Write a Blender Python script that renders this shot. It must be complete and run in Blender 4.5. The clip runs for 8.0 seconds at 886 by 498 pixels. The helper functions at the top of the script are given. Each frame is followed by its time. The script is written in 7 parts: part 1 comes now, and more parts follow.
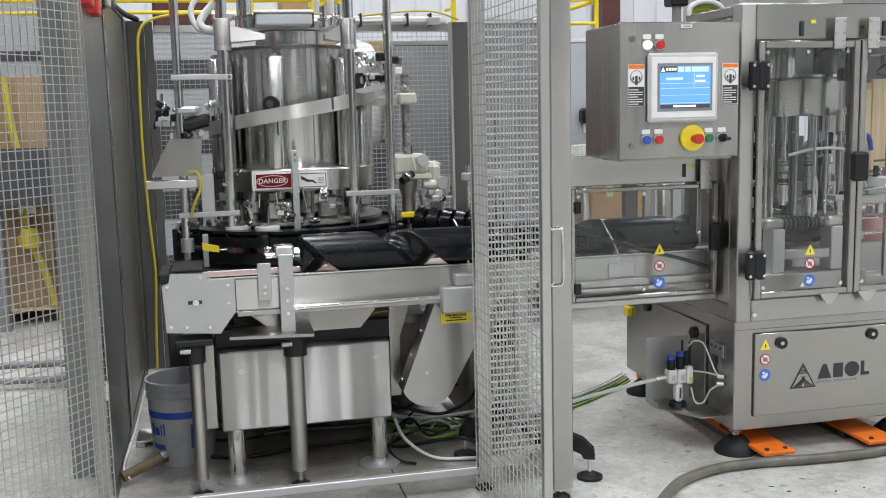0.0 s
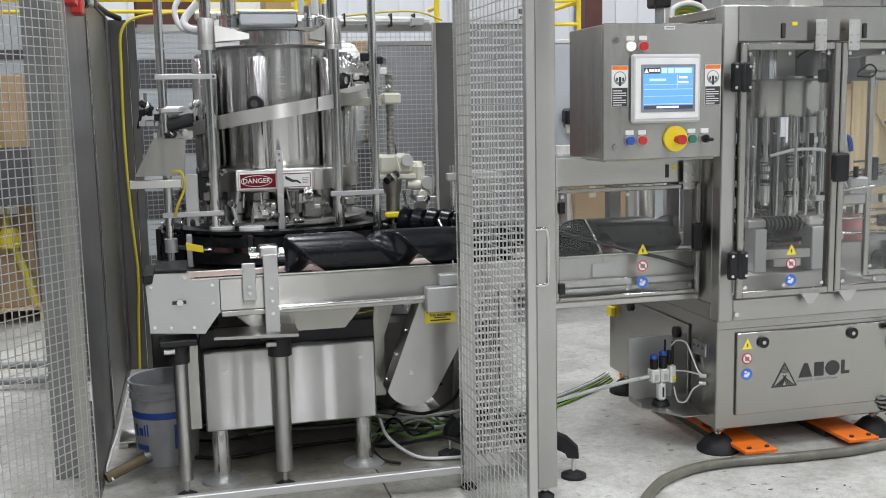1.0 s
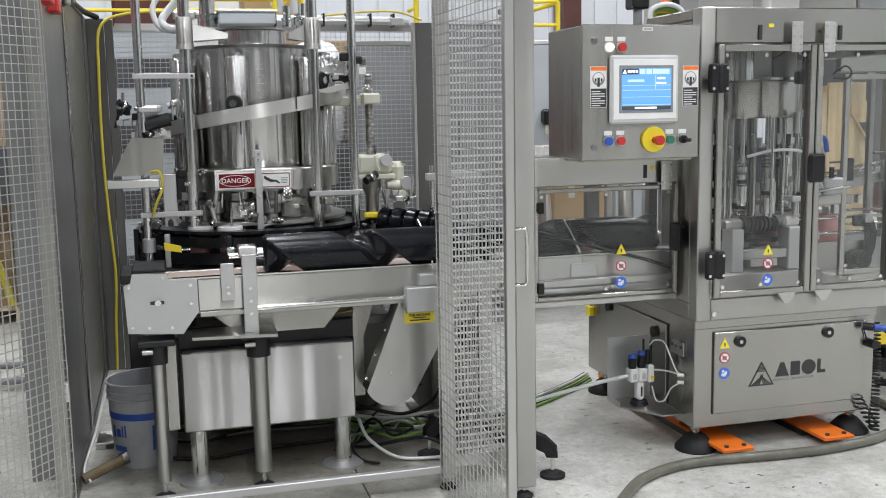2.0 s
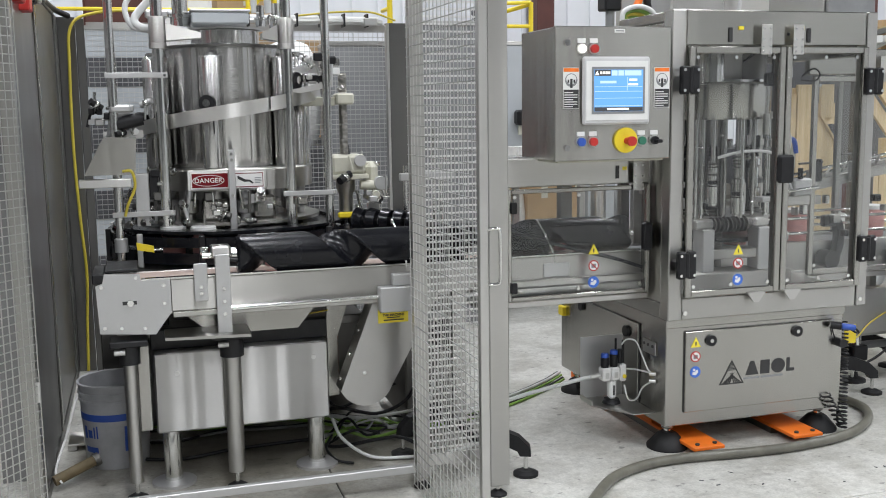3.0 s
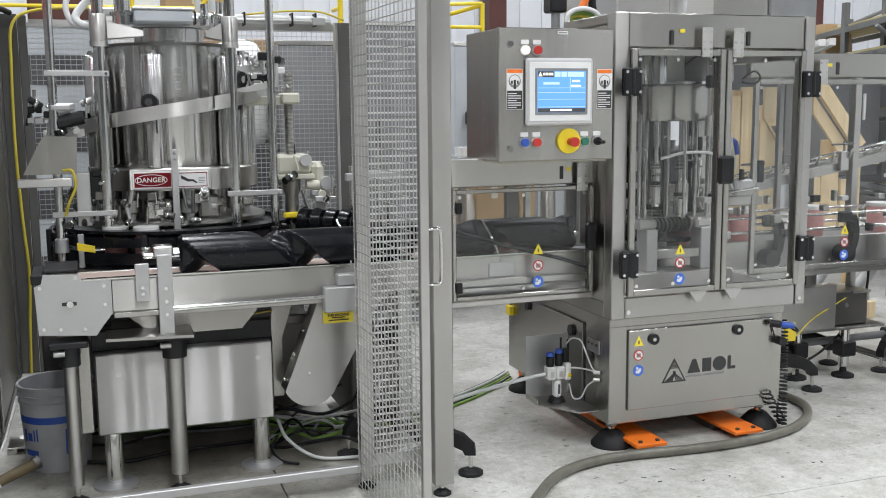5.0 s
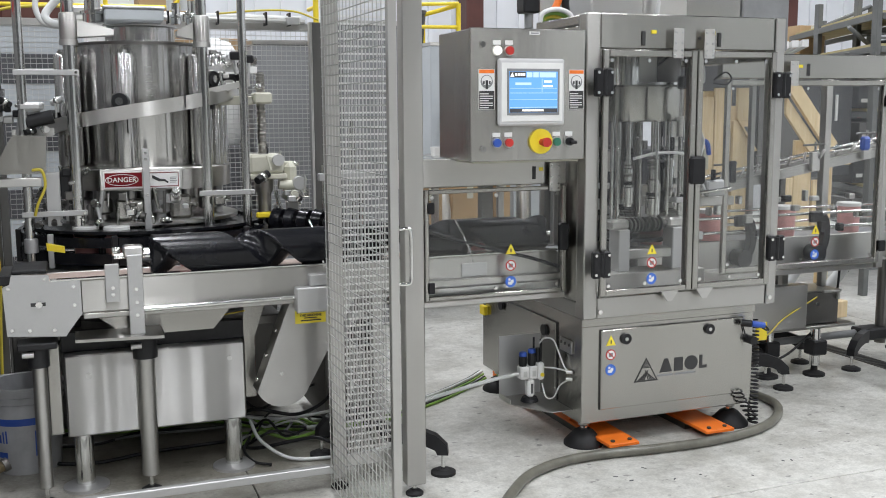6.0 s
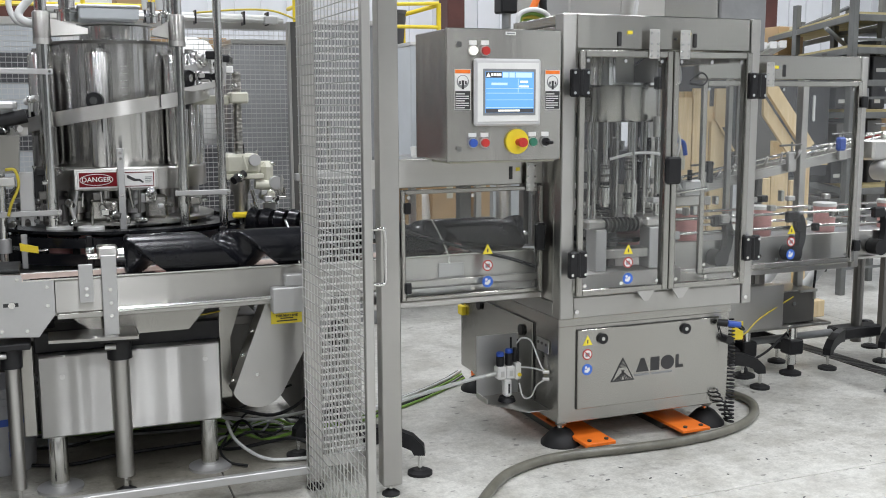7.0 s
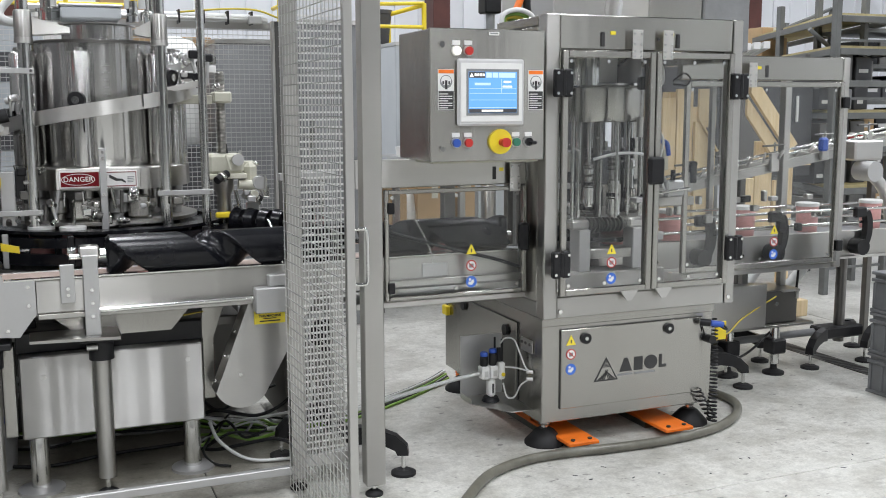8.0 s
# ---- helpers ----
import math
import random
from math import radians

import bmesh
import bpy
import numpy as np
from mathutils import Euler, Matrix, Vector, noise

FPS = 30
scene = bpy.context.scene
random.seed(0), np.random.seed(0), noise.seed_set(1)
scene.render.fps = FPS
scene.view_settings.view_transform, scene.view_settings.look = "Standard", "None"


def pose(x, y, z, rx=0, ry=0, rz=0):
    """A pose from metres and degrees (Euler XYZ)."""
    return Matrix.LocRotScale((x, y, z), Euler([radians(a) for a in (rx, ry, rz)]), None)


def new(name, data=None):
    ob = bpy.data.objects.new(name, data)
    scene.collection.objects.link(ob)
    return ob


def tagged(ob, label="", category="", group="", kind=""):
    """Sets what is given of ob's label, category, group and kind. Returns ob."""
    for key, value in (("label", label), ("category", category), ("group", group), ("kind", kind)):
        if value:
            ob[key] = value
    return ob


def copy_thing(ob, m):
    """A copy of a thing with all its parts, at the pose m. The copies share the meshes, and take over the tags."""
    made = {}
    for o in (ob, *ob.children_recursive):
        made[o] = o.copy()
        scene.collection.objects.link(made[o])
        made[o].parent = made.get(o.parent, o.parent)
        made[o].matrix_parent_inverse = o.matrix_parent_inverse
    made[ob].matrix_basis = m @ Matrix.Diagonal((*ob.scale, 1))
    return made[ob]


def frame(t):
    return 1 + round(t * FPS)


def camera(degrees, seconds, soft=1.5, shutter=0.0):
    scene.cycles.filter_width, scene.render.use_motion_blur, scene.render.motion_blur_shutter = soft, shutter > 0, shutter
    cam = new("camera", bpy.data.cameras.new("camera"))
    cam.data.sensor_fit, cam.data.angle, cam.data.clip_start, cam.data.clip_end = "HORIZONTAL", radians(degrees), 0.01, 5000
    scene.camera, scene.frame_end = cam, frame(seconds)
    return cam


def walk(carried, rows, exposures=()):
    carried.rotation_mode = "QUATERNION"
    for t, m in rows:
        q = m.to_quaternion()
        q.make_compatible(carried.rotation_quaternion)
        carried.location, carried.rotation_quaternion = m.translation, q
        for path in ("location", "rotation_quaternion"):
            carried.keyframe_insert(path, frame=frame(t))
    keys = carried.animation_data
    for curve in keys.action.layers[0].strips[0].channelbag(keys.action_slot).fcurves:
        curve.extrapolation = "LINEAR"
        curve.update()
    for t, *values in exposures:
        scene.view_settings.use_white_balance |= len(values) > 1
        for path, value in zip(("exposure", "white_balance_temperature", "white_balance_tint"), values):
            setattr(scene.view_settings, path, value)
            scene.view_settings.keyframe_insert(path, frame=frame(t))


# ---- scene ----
cam = camera(48.0, 8.0, soft=1.0)
ROWS = [
    (0.0, -0.001, 0.0361, 1.5003, 81.977, 1.359, -13.208),
    (0.5, -0.0006, 0.0356, 1.5, 81.973, 1.306, -13.591),
    (1.0, -0.0146, 0.0301, 1.5011, 81.966, 1.207, -14.253),
    (1.5, -0.012, 0.0287, 1.5007, 81.962, 1.138, -14.772),
    (3.0, -0.0194, 0.0134, 1.5004, 81.962, 0.842, -16.93),
    (3.5, -0.0125, 0.0064, 1.5002, 81.963, 0.757, -17.604),
    (4.0, 0.0, 0.0, 1.5, 81.959, 0.683, -18.217),
    (4.5, 0.0127, -0.0062, 1.5, 81.954, 0.616, -18.783),
    (6.0, 0.0516, -0.0221, 1.5012, 81.923, 0.4, -20.555),
    (6.5, 0.066, -0.0294, 1.5017, 81.917, 0.342, -21.049),
    (7.0, 0.0792, -0.0308, 1.5016, 81.91, 0.291, -21.498),
    (7.5, 0.0868, -0.037, 1.5022, 81.905, 0.244, -21.884),
    (8.0, 0.0921, -0.0357, 1.5022, 81.899, 0.199, -22.248),
]
walk(cam, [(t, pose(x, y, z, rx, ry, rz)) for t, x, y, z, rx, ry, rz in ROWS])

# ---- light: a closed hall lit by rows of strip lights under its roof ----
world = bpy.data.worlds.new("world")
scene.world = world
world.use_nodes = True
world.node_tree.nodes["Background"].inputs[0].default_value = (0.8, 0.85, 0.9, 1)
world.node_tree.nodes["Background"].inputs[1].default_value = 0.01
scene.view_settings.exposure = 0.0
LAMP_WATTS = 117.0
LAMP_SPOTS = [(x, y) for x in (-3.4, 0.6, 4.6, 8.8) for y in (-15.0, -9.0, -3.0, 1.2, 5.4, 9.6)]
LAMP_HEIGHT = 5.9
for lx, ly in LAMP_SPOTS:
    lamp = bpy.data.lights.new("strip_lamp", "AREA")
    lamp.shape, lamp.size, lamp.size_y = "RECTANGLE", 0.34, 2.4
    lamp.spread = radians(160)
    lamp.energy, lamp.color = LAMP_WATTS, (0.93, 0.95, 1.0)
    new("strip_lamp", lamp).matrix_basis = pose(lx, ly, LAMP_HEIGHT - 0.02)

# ---- materials ----
def mat_base(name):
    m = bpy.data.materials.new(name)
    m.use_nodes = True
    nt = m.node_tree
    return m, nt, nt.nodes["Principled BSDF"]


def coords(nt, scale=(1, 1, 1)):
    tc = nt.nodes.new("ShaderNodeTexCoord")
    mp = nt.nodes.new("ShaderNodeMapping")
    mp.inputs["Scale"].default_value = scale
    nt.links.new(tc.outputs["Object"], mp.inputs[0])
    return mp.outputs[0]


def noise_tex(nt, vec, scale, detail=4.0, rough=0.6):
    n = nt.nodes.new("ShaderNodeTexNoise")
    n.inputs["Scale"].default_value = scale
    n.inputs["Detail"].default_value = detail
    n.inputs["Roughness"].default_value = rough
    nt.links.new(vec, n.inputs["Vector"])
    return n.outputs[0]


def ramp(nt, fac, stops):
    r = nt.nodes.new("ShaderNodeValToRGB")
    while len(r.color_ramp.elements) < len(stops):
        r.color_ramp.elements.new(0.5)
    for e, (p, c) in zip(r.color_ramp.elements, stops):
        e.position = p
        e.color = (c, c, c, 1) if not isinstance(c, tuple) else (*c, 1)
    nt.links.new(fac, r.inputs[0])
    return r.outputs[0]


def mixed(nt, a, b, fac, mode="MIX"):
    m = nt.nodes.new("ShaderNodeMix")
    m.data_type, m.blend_type = "RGBA", mode
    for sock, v in ((m.inputs[6], a), (m.inputs[7], b), (m.inputs[0], fac)):
        if isinstance(v, (int, float)):
            sock.default_value = v
        elif isinstance(v, tuple):
            sock.default_value = (*v, 1)
        else:
            nt.links.new(v, sock)
    return m.outputs[2]


def bumped(nt, bsdf, height, strength, distance):
    b = nt.nodes.new("ShaderNodeBump")
    b.inputs["Strength"].default_value = strength
    b.inputs["Distance"].default_value = distance
    nt.links.new(height, b.inputs["Height"])
    nt.links.new(b.outputs[0], bsdf.inputs["Normal"])


def steel(name, col=(0.53, 0.522, 0.498), rough=0.33, grain=(6, 6, 260), wave=0.25, metal=1.0, streak=0.0, bands=0.0, depth=0.02, turn=0.25, band_scale=16.0):
    """Brushed stainless steel: fine grain lines, cloudy smears and slight sheet waviness."""
    m, nt, b = mat_base(name)
    b.inputs["Metallic"].default_value = metal
    fine = noise_tex(nt, coords(nt, grain), 1.0, 3.0, 0.7)
    cloud = noise_tex(nt, coords(nt), 3.1, 5.0, 0.65)
    base = mixed(nt, tuple(c * 0.96 for c in col), tuple(min(1, c * 1.03) for c in col), fine)
    base = mixed(nt, base, ramp(nt, cloud, [(0.3, 0.86), (0.7, 1.0)]), 0.55, "MULTIPLY")
    nt.links.new(base, b.inputs["Base Color"])
    r1 = mixed(nt, (rough - 0.025,) * 3, (rough + 0.03,) * 3, fine)
    r2 = mixed(nt, r1, ramp(nt, cloud, [(0.35, 0.85), (0.75, 1.1)]), 0.8, "MULTIPLY")
    nt.links.new(r2, b.inputs["Roughness"])
    sheet = noise_tex(nt, coords(nt), 2.2, 2.0, 0.5)
    if bands > 0:
        roll = noise_tex(nt, coords(nt, (band_scale, band_scale, 0.04)), 1.0, 1.5, 0.5)
        sheet = mixed(nt, sheet, roll, bands)
    bumped(nt, b, sheet, wave, depth)
    if streak > 0:
        b.inputs["Anisotropic"].default_value = streak
        tg = nt.nodes.new("ShaderNodeTangent")
        tg.direction_type, tg.axis = "RADIAL", "Z"
        nt.links.new(tg.outputs[0], b.inputs["Tangent"])
        b.inputs["Anisotropic Rotation"].default_value = turn
    return m


def paint(name, col, rough=0.45, vary=0.12, scale=9.0, bump=0.05, metal=0.0, spec=0.5):
    """Paint, plastic or rubber with faint grime and a fine surface texture."""
    m, nt, b = mat_base(name)
    n1 = noise_tex(nt, coords(nt), scale, 5.0, 0.65)
    n2 = noise_tex(nt, coords(nt), scale * 14, 3.0, 0.6)
    base = mixed(nt, tuple(c * (1 - 1.6 * vary) for c in col), tuple(min(1, c * (1 + 0.6 * vary)) for c in col), ramp(nt, n1, [(0.25, 0.0), (0.7, 1.0)]))
    nt.links.new(base, b.inputs["Base Color"])
    nt.links.new(mixed(nt, (max(0.05, rough - 0.08),) * 3, (min(1, rough + 0.1),) * 3, n1), b.inputs["Roughness"])
    b.inputs["Metallic"].default_value = metal
    b.inputs["Specular IOR Level"].default_value = spec
    bumped(nt, b, n2, bump, 0.004)
    return m


def concrete(name):
    m, nt, b = mat_base(name)
    big = noise_tex(nt, coords(nt), 0.9, 6.0, 0.62)
    mid = noise_tex(nt, coords(nt), 5.0, 6.0, 0.7)
    fine = noise_tex(nt, coords(nt), 90.0, 3.0, 0.6)
    c = mixed(nt, (0.52, 0.515, 0.475), (0.68, 0.675, 0.63), ramp(nt, big, [(0.3, 0.0), (0.66, 1.0)]))
    c = mixed(nt, c, ramp(nt, mid, [(0.30, (0.60, 0.585, 0.55)), (0.56, 1.0)]), 0.8, "MULTIPLY")
    c = mixed(nt, c, ramp(nt, fine, [(0.3, 0.76), (0.6, 1.0)]), 0.7, "MULTIPLY")
    grit = noise_tex(nt, coords(nt), 24.0, 5.0, 0.7)
    c = mixed(nt, c, ramp(nt, grit, [(0.30, 0.70), (0.58, 1.0)]), 0.8, "MULTIPLY")
    # dark scuffs and tyre dirt
    scuff = noise_tex(nt, coords(nt, (1.0, 2.6, 1.0)), 3.7, 7.0, 0.75)
    c = mixed(nt, c, ramp(nt, scuff, [(0.56, 1.0), (0.72, 0.5)]), 0.7, "MULTIPLY")
    spots = noise_tex(nt, coords(nt, (1.0, 1.7, 1.0)), 14.0, 3.0, 0.55)
    c = mixed(nt, c, ramp(nt, spots, [(0.645, 1.0), (0.70, 0.40)]), 0.85, "MULTIPLY")
    # ragged patch round the filler's feet: dried product and oil, plus painted-in machine shade
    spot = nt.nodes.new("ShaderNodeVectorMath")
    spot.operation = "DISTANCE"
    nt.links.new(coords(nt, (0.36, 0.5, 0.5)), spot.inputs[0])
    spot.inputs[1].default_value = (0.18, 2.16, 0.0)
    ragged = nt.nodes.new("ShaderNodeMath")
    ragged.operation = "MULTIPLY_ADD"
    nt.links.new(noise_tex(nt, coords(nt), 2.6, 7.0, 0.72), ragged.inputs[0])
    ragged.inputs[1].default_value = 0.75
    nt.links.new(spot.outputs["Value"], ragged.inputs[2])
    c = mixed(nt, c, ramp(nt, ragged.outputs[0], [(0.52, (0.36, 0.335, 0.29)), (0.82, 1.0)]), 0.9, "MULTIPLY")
    nt.links.new(c, b.inputs["Base Color"])
    nt.links.new(ramp(nt, mid, [(0.3, 0.28), (0.7, 0.5)]), b.inputs["Roughness"])
    bumped(nt, b, mid, 0.05, 0.01)
    return m


def corrugated(name, col, pitch=0.3, axis=0):
    m, nt, b = mat_base(name)
    n1 = noise_tex(nt, coords(nt), 1.2, 5.0, 0.6)
    nt.links.new(mixed(nt, tuple(c * 0.82 for c in col), col, n1), b.inputs["Base Color"])
    b.inputs["Roughness"].default_value = 0.5
    return m


def wood(name, a=(0.50, 0.33, 0.17), c=(0.66, 0.48, 0.27), grain=(2, 2, 30)):
    m, nt, b = mat_base(name)
    g = noise_tex(nt, coords(nt, grain), 1.4, 5.0, 0.6)
    k = noise_tex(nt, coords(nt), 6.0, 4.0, 0.6)
    base = mixed(nt, a, c, ramp(nt, g, [(0.3, 0.0), (0.7, 1.0)]))
    base = mixed(nt, base, ramp(nt, k, [(0.25, 0.75), (0.5, 1.0)]), 0.6, "MULTIPLY")
    nt.links.new(base, b.inputs["Base Color"])
    b.inputs["Roughness"].default_value = 0.65
    bumped(nt, b, g, 0.12, 0.004)
    return m


def pane_mat(name, tint=(0.955, 0.96, 0.955), haze=0.05, rough=0.03):
    """Clear polycarbonate sheet: see-through with gloss and a little scuffed haze."""
    m = bpy.data.materials.new(name)
    m.use_nodes = True
    nt = m.node_tree
    nt.nodes.remove(nt.nodes["Principled BSDF"])
    out = nt.nodes["Material Output"]
    tr = nt.nodes.new("ShaderNodeBsdfTransparent")
    tr.inputs[0].default_value = (*tint, 1)
    df = nt.nodes.new("ShaderNodeBsdfDiffuse")
    df.inputs[0].default_value = (0.75, 0.77, 0.78, 1)
    gl = nt.nodes.new("ShaderNodeBsdfGlossy")
    gl.inputs["Roughness"].default_value = rough
    lw = nt.nodes.new("ShaderNodeLayerWeight")
    steep = nt.nodes.new("ShaderNodeMath")
    steep.operation = "POWER"
    nt.links.new(lw.outputs["Facing"], steep.inputs[0])
    steep.inputs[1].default_value = 5.0
    fr = nt.nodes.new("ShaderNodeMath")
    fr.operation = "MULTIPLY_ADD"
    nt.links.new(steep.outputs[0], fr.inputs[0])
    fr.inputs[1].default_value = 0.4
    fr.inputs[2].default_value = 0.022
    scuff = noise_tex(nt, coords(nt, (1, 1, 2.5)), 4.0, 6.0, 0.7)
    fac = ramp(nt, scuff, [(0.35, haze * 0.5), (0.75, haze * 2.0)])
    m1, m2 = nt.nodes.new("ShaderNodeMixShader"), nt.nodes.new("ShaderNodeMixShader")
    nt.links.new(fac, m1.inputs[0])
    nt.links.new(tr.outputs[0], m1.inputs[1])
    nt.links.new(df.outputs[0], m1.inputs[2])
    nt.links.new(fr.outputs[0], m2.inputs[0])
    nt.links.new(m1.outputs[0], m2.inputs[1])
    nt.links.new(gl.outputs[0], m2.inputs[2])
    nt.links.new(m2.outputs[0], out.inputs[0])
    return m


def glow(name, col, strength):
    m, nt, b = mat_base(name)
    b.inputs["Base Color"].default_value = (*[c * 0.3 for c in col], 1)
    b.inputs["Emission Color"].default_value = (*col, 1)
    b.inputs["Emission Strength"].default_value = strength
    b.inputs["Roughness"].default_value = 0.25
    return m


STEEL = steel("stainless_brushed_upright", (0.48, 0.472, 0.447), rough=0.32, grain=(10, 10, 700), streak=0.95, wave=0.2, bands=0.3)
STEEL_H = steel("stainless_brushed_level", rough=0.36, grain=(5, 240, 240), wave=0.12)
STEEL_PANEL = steel("stainless_panel", (0.425, 0.416, 0.387), rough=0.25, grain=(14, 14, 800), streak=0.96, wave=0.16, bands=0.35)
STEEL_LIGHT = steel("stainless_satin_light", (0.58, 0.572, 0.548), rough=0.38, grain=(10, 10, 700), streak=0.9, wave=0.12)
STEEL_MATT = steel("stainless_bead_blasted", (0.58, 0.58, 0.575), rough=0.55, grain=(90, 90, 90), metal=0.85, wave=0.08)
TANK_STEEL = steel("tank_polished_steel", (0.60, 0.595, 0.58), rough=0.2, grain=(120, 120, 3), wave=0.7, bands=0.97, depth=0.010, band_scale=15.0, streak=0.9)
BOX_STEEL = steel("box_mirror_brushed", (0.47, 0.465, 0.45), rough=0.33, grain=(5, 5, 500), streak=1.0, wave=0.8, bands=0.7, depth=0.04, band_scale=4.5)
SHEET_STEEL = steel("dark_guard_sheet", (0.29, 0.29, 0.29), rough=0.42, grain=(5, 5, 200), streak=0.8, wave=0.3)
POST_STEEL = steel("dark_post_steel", (0.17, 0.168, 0.16), rough=0.36, grain=(5, 5, 200), streak=0.9, wave=0.2)
CHROME = steel("bright_rod_steel", (0.74, 0.74, 0.72), rough=0.16, grain=(60, 60, 4), wave=0.05)
GALV = steel("zinc_wire", (0.62, 0.62, 0.60), rough=0.4, grain=(30, 30, 30), metal=0.9)
BRIGHT_WIRE = steel("bright_zinc_wire", (0.86, 0.86, 0.84), rough=0.42, grain=(30, 30, 30), metal=0.85)
DARK_STEEL = steel("dark_worn_steel", (0.20, 0.195, 0.185), rough=0.42, grain=(60, 60, 60))
BLACK = paint("black_plastic", (0.014, 0.014, 0.0155), 0.40, 0.3, 20, spec=0.35)
BLACK_SATIN = paint("black_auger_plastic", (0.007, 0.0075, 0.010), 0.22, 0.25, 8, 0.03, 0.0, 0.3)
RUBBER = paint("black_rubber", (0.018, 0.018, 0.019), 0.6, 0.3, 12, spec=0.35)
WHITE = paint("white_plastic", (0.78, 0.78, 0.76), 0.4, 0.06, 9)
YELLOW = paint("yellow_paint", (0.80, 0.62, 0.03), 0.42, 0.1, 7)
YELLOW_CABLE = paint("yellow_cable_jacket", (0.58, 0.47, 0.05), 0.45, 0.1, 9)
LABEL_YELLOW = paint("yellow_label_vinyl", (0.85, 0.70, 0.05), 0.35, 0.05, 9)
RED = paint("red_paint", (0.50, 0.03, 0.025), 0.4, 0.1, 9)
DANGER_RED = paint("red_label_vinyl", (0.17, 0.006, 0.011), 0.6, 0.05, 9, spec=0.2)
ORANGE = paint("orange_powder_coat", (0.90, 0.20, 0.02), 0.45, 0.12, 8)
BLUE = paint("blue_plastic", (0.03, 0.09, 0.42), 0.4, 0.1, 9)
LABEL_BLUE = paint("blue_label_vinyl", (0.05, 0.16, 0.62), 0.35, 0.05, 9)
GREEN_CABLE = paint("green_cable_jacket", (0.20, 0.36, 0.06), 0.45, 0.15, 9)
BEIGE = paint("cream_gearbox_paint", (0.56, 0.55, 0.46), 0.4, 0.1, 9)
BUCKET_GREY = paint("grey_bucket_plastic", (0.46, 0.465, 0.478), 0.42, 0.18, 6)
CRATE_GREY = paint("grey_crate_plastic", (0.17, 0.175, 0.18), 0.5, 0.15, 6)
HOSE = paint("grey_green_hose_rubber", (0.155, 0.15, 0.12), 0.3, 0.3, 7)
CLEAR_TUBE = paint("milky_tube", (0.66, 0.67, 0.66), 0.3, 0.08, 9)
PINK = paint("pink_tub_plastic", (0.74, 0.40, 0.375), 0.4, 0.12, 9)
BELT = paint("worn_tan_belt", (0.48, 0.38, 0.33), 0.6, 0.12, 14)
CARD = paint("brown_cardboard", (0.42, 0.29, 0.16), 0.75, 0.12, 5)
WALL_WHITE = corrugated("white_wall_sheet", (0.82, 0.84, 0.87))
ROOF_MAT = corrugated("grey_roof_sheet", (0.16, 0.165, 0.17))
WALL_GREY = corrugated("grey_wall_sheet", (0.10, 0.103, 0.106))
GREY_CAB = paint("pale_grey_enamel", (0.47, 0.50, 0.52), 0.4, 0.06, 3)
RACK_GREY = paint("grey_rack_paint", (0.13, 0.135, 0.13), 0.45, 0.2, 6)
RACK_BOARD = wood("rack_board", (0.40, 0.33, 0.16), (0.52, 0.45, 0.24), (8, 2, 8))
GIRDER = paint("oxide_red_girder", (0.10, 0.035, 0.028), 0.5, 0.2, 4)
DARK_GREY = paint("dark_grey_enamel", (0.075, 0.076, 0.082), 0.45, 0.2, 6)
MID_GREY = paint("mid_grey_enamel", (0.25, 0.255, 0.26), 0.45, 0.15, 6)
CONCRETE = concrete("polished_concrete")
JOINT = paint("dark_joint_filler", (0.10, 0.10, 0.095), 0.8, 0.2, 20)
PLY = wood("pine_board", (0.66, 0.50, 0.28), (0.84, 0.69, 0.45), (30, 30, 2))
PANE = pane_mat("clear_polycarbonate", haze=0.012)
SCREEN_GLOW = glow("lit_screen_blue", (0.16, 0.42, 0.86), 1.0)
SCREEN_PALE = glow("lit_screen_pale", (0.55, 0.75, 0.95), 1.0)
WHITE_GLOW = glow("lit_white_lens", (1.0, 0.98, 0.92), 1.1)
LAMP_FACE = glow("lamp_diffuser", (1.0, 0.98, 0.95), 2.0)
INK = paint("printed_ink", (0.035, 0.035, 0.036), 0.5, 0.1, 9)

# ---- mesh helpers ----
def box(bm, x0, x1, y0, y1, z0, z1, c=0.0):
    """A box, with chamfered edges of width c."""
    cx, cy, cz = (x0 + x1) / 2, (y0 + y1) / 2, (z0 + z1) / 2
    a, b, d = abs(x1 - x0) / 2, abs(y1 - y0) / 2, abs(z1 - z0) / 2
    c = min(c, a * 0.9, b * 0.9, d * 0.9)
    vs = []
    for i in (-1, 1):
        for j in (-1, 1):
            for k in (-1, 1):
                if c > 0:
                    vs += [bm.verts.new((cx + i * (a - c), cy + j * (b - c), cz + k * d)), bm.verts.new((cx + i * (a - c), cy + j * b, cz + k * (d - c))), bm.verts.new((cx + i * a, cy + j * (b - c), cz + k * (d - c)))]
                else:
                    vs.append(bm.verts.new((cx + i * a, cy + j * b, cz + k * d)))
    if c > 0:
        bmesh.ops.convex_hull(bm, input=vs)
    else:
        for f in ((0, 1, 3, 2), (4, 6, 7, 5), (0, 4, 5, 1), (2, 3, 7, 6), (0, 2, 6, 4), (1, 5, 7, 3)):
            bm.faces.new([vs[i] for i in f])
    return vs


def basis(d):
    d = Vector(d).normalized()
    up = Vector((0, 0, 1)) if abs(d.z) < 0.95 else Vector((1, 0, 0))
    s = d.cross(up).normalized()
    return d, s, s.cross(d)


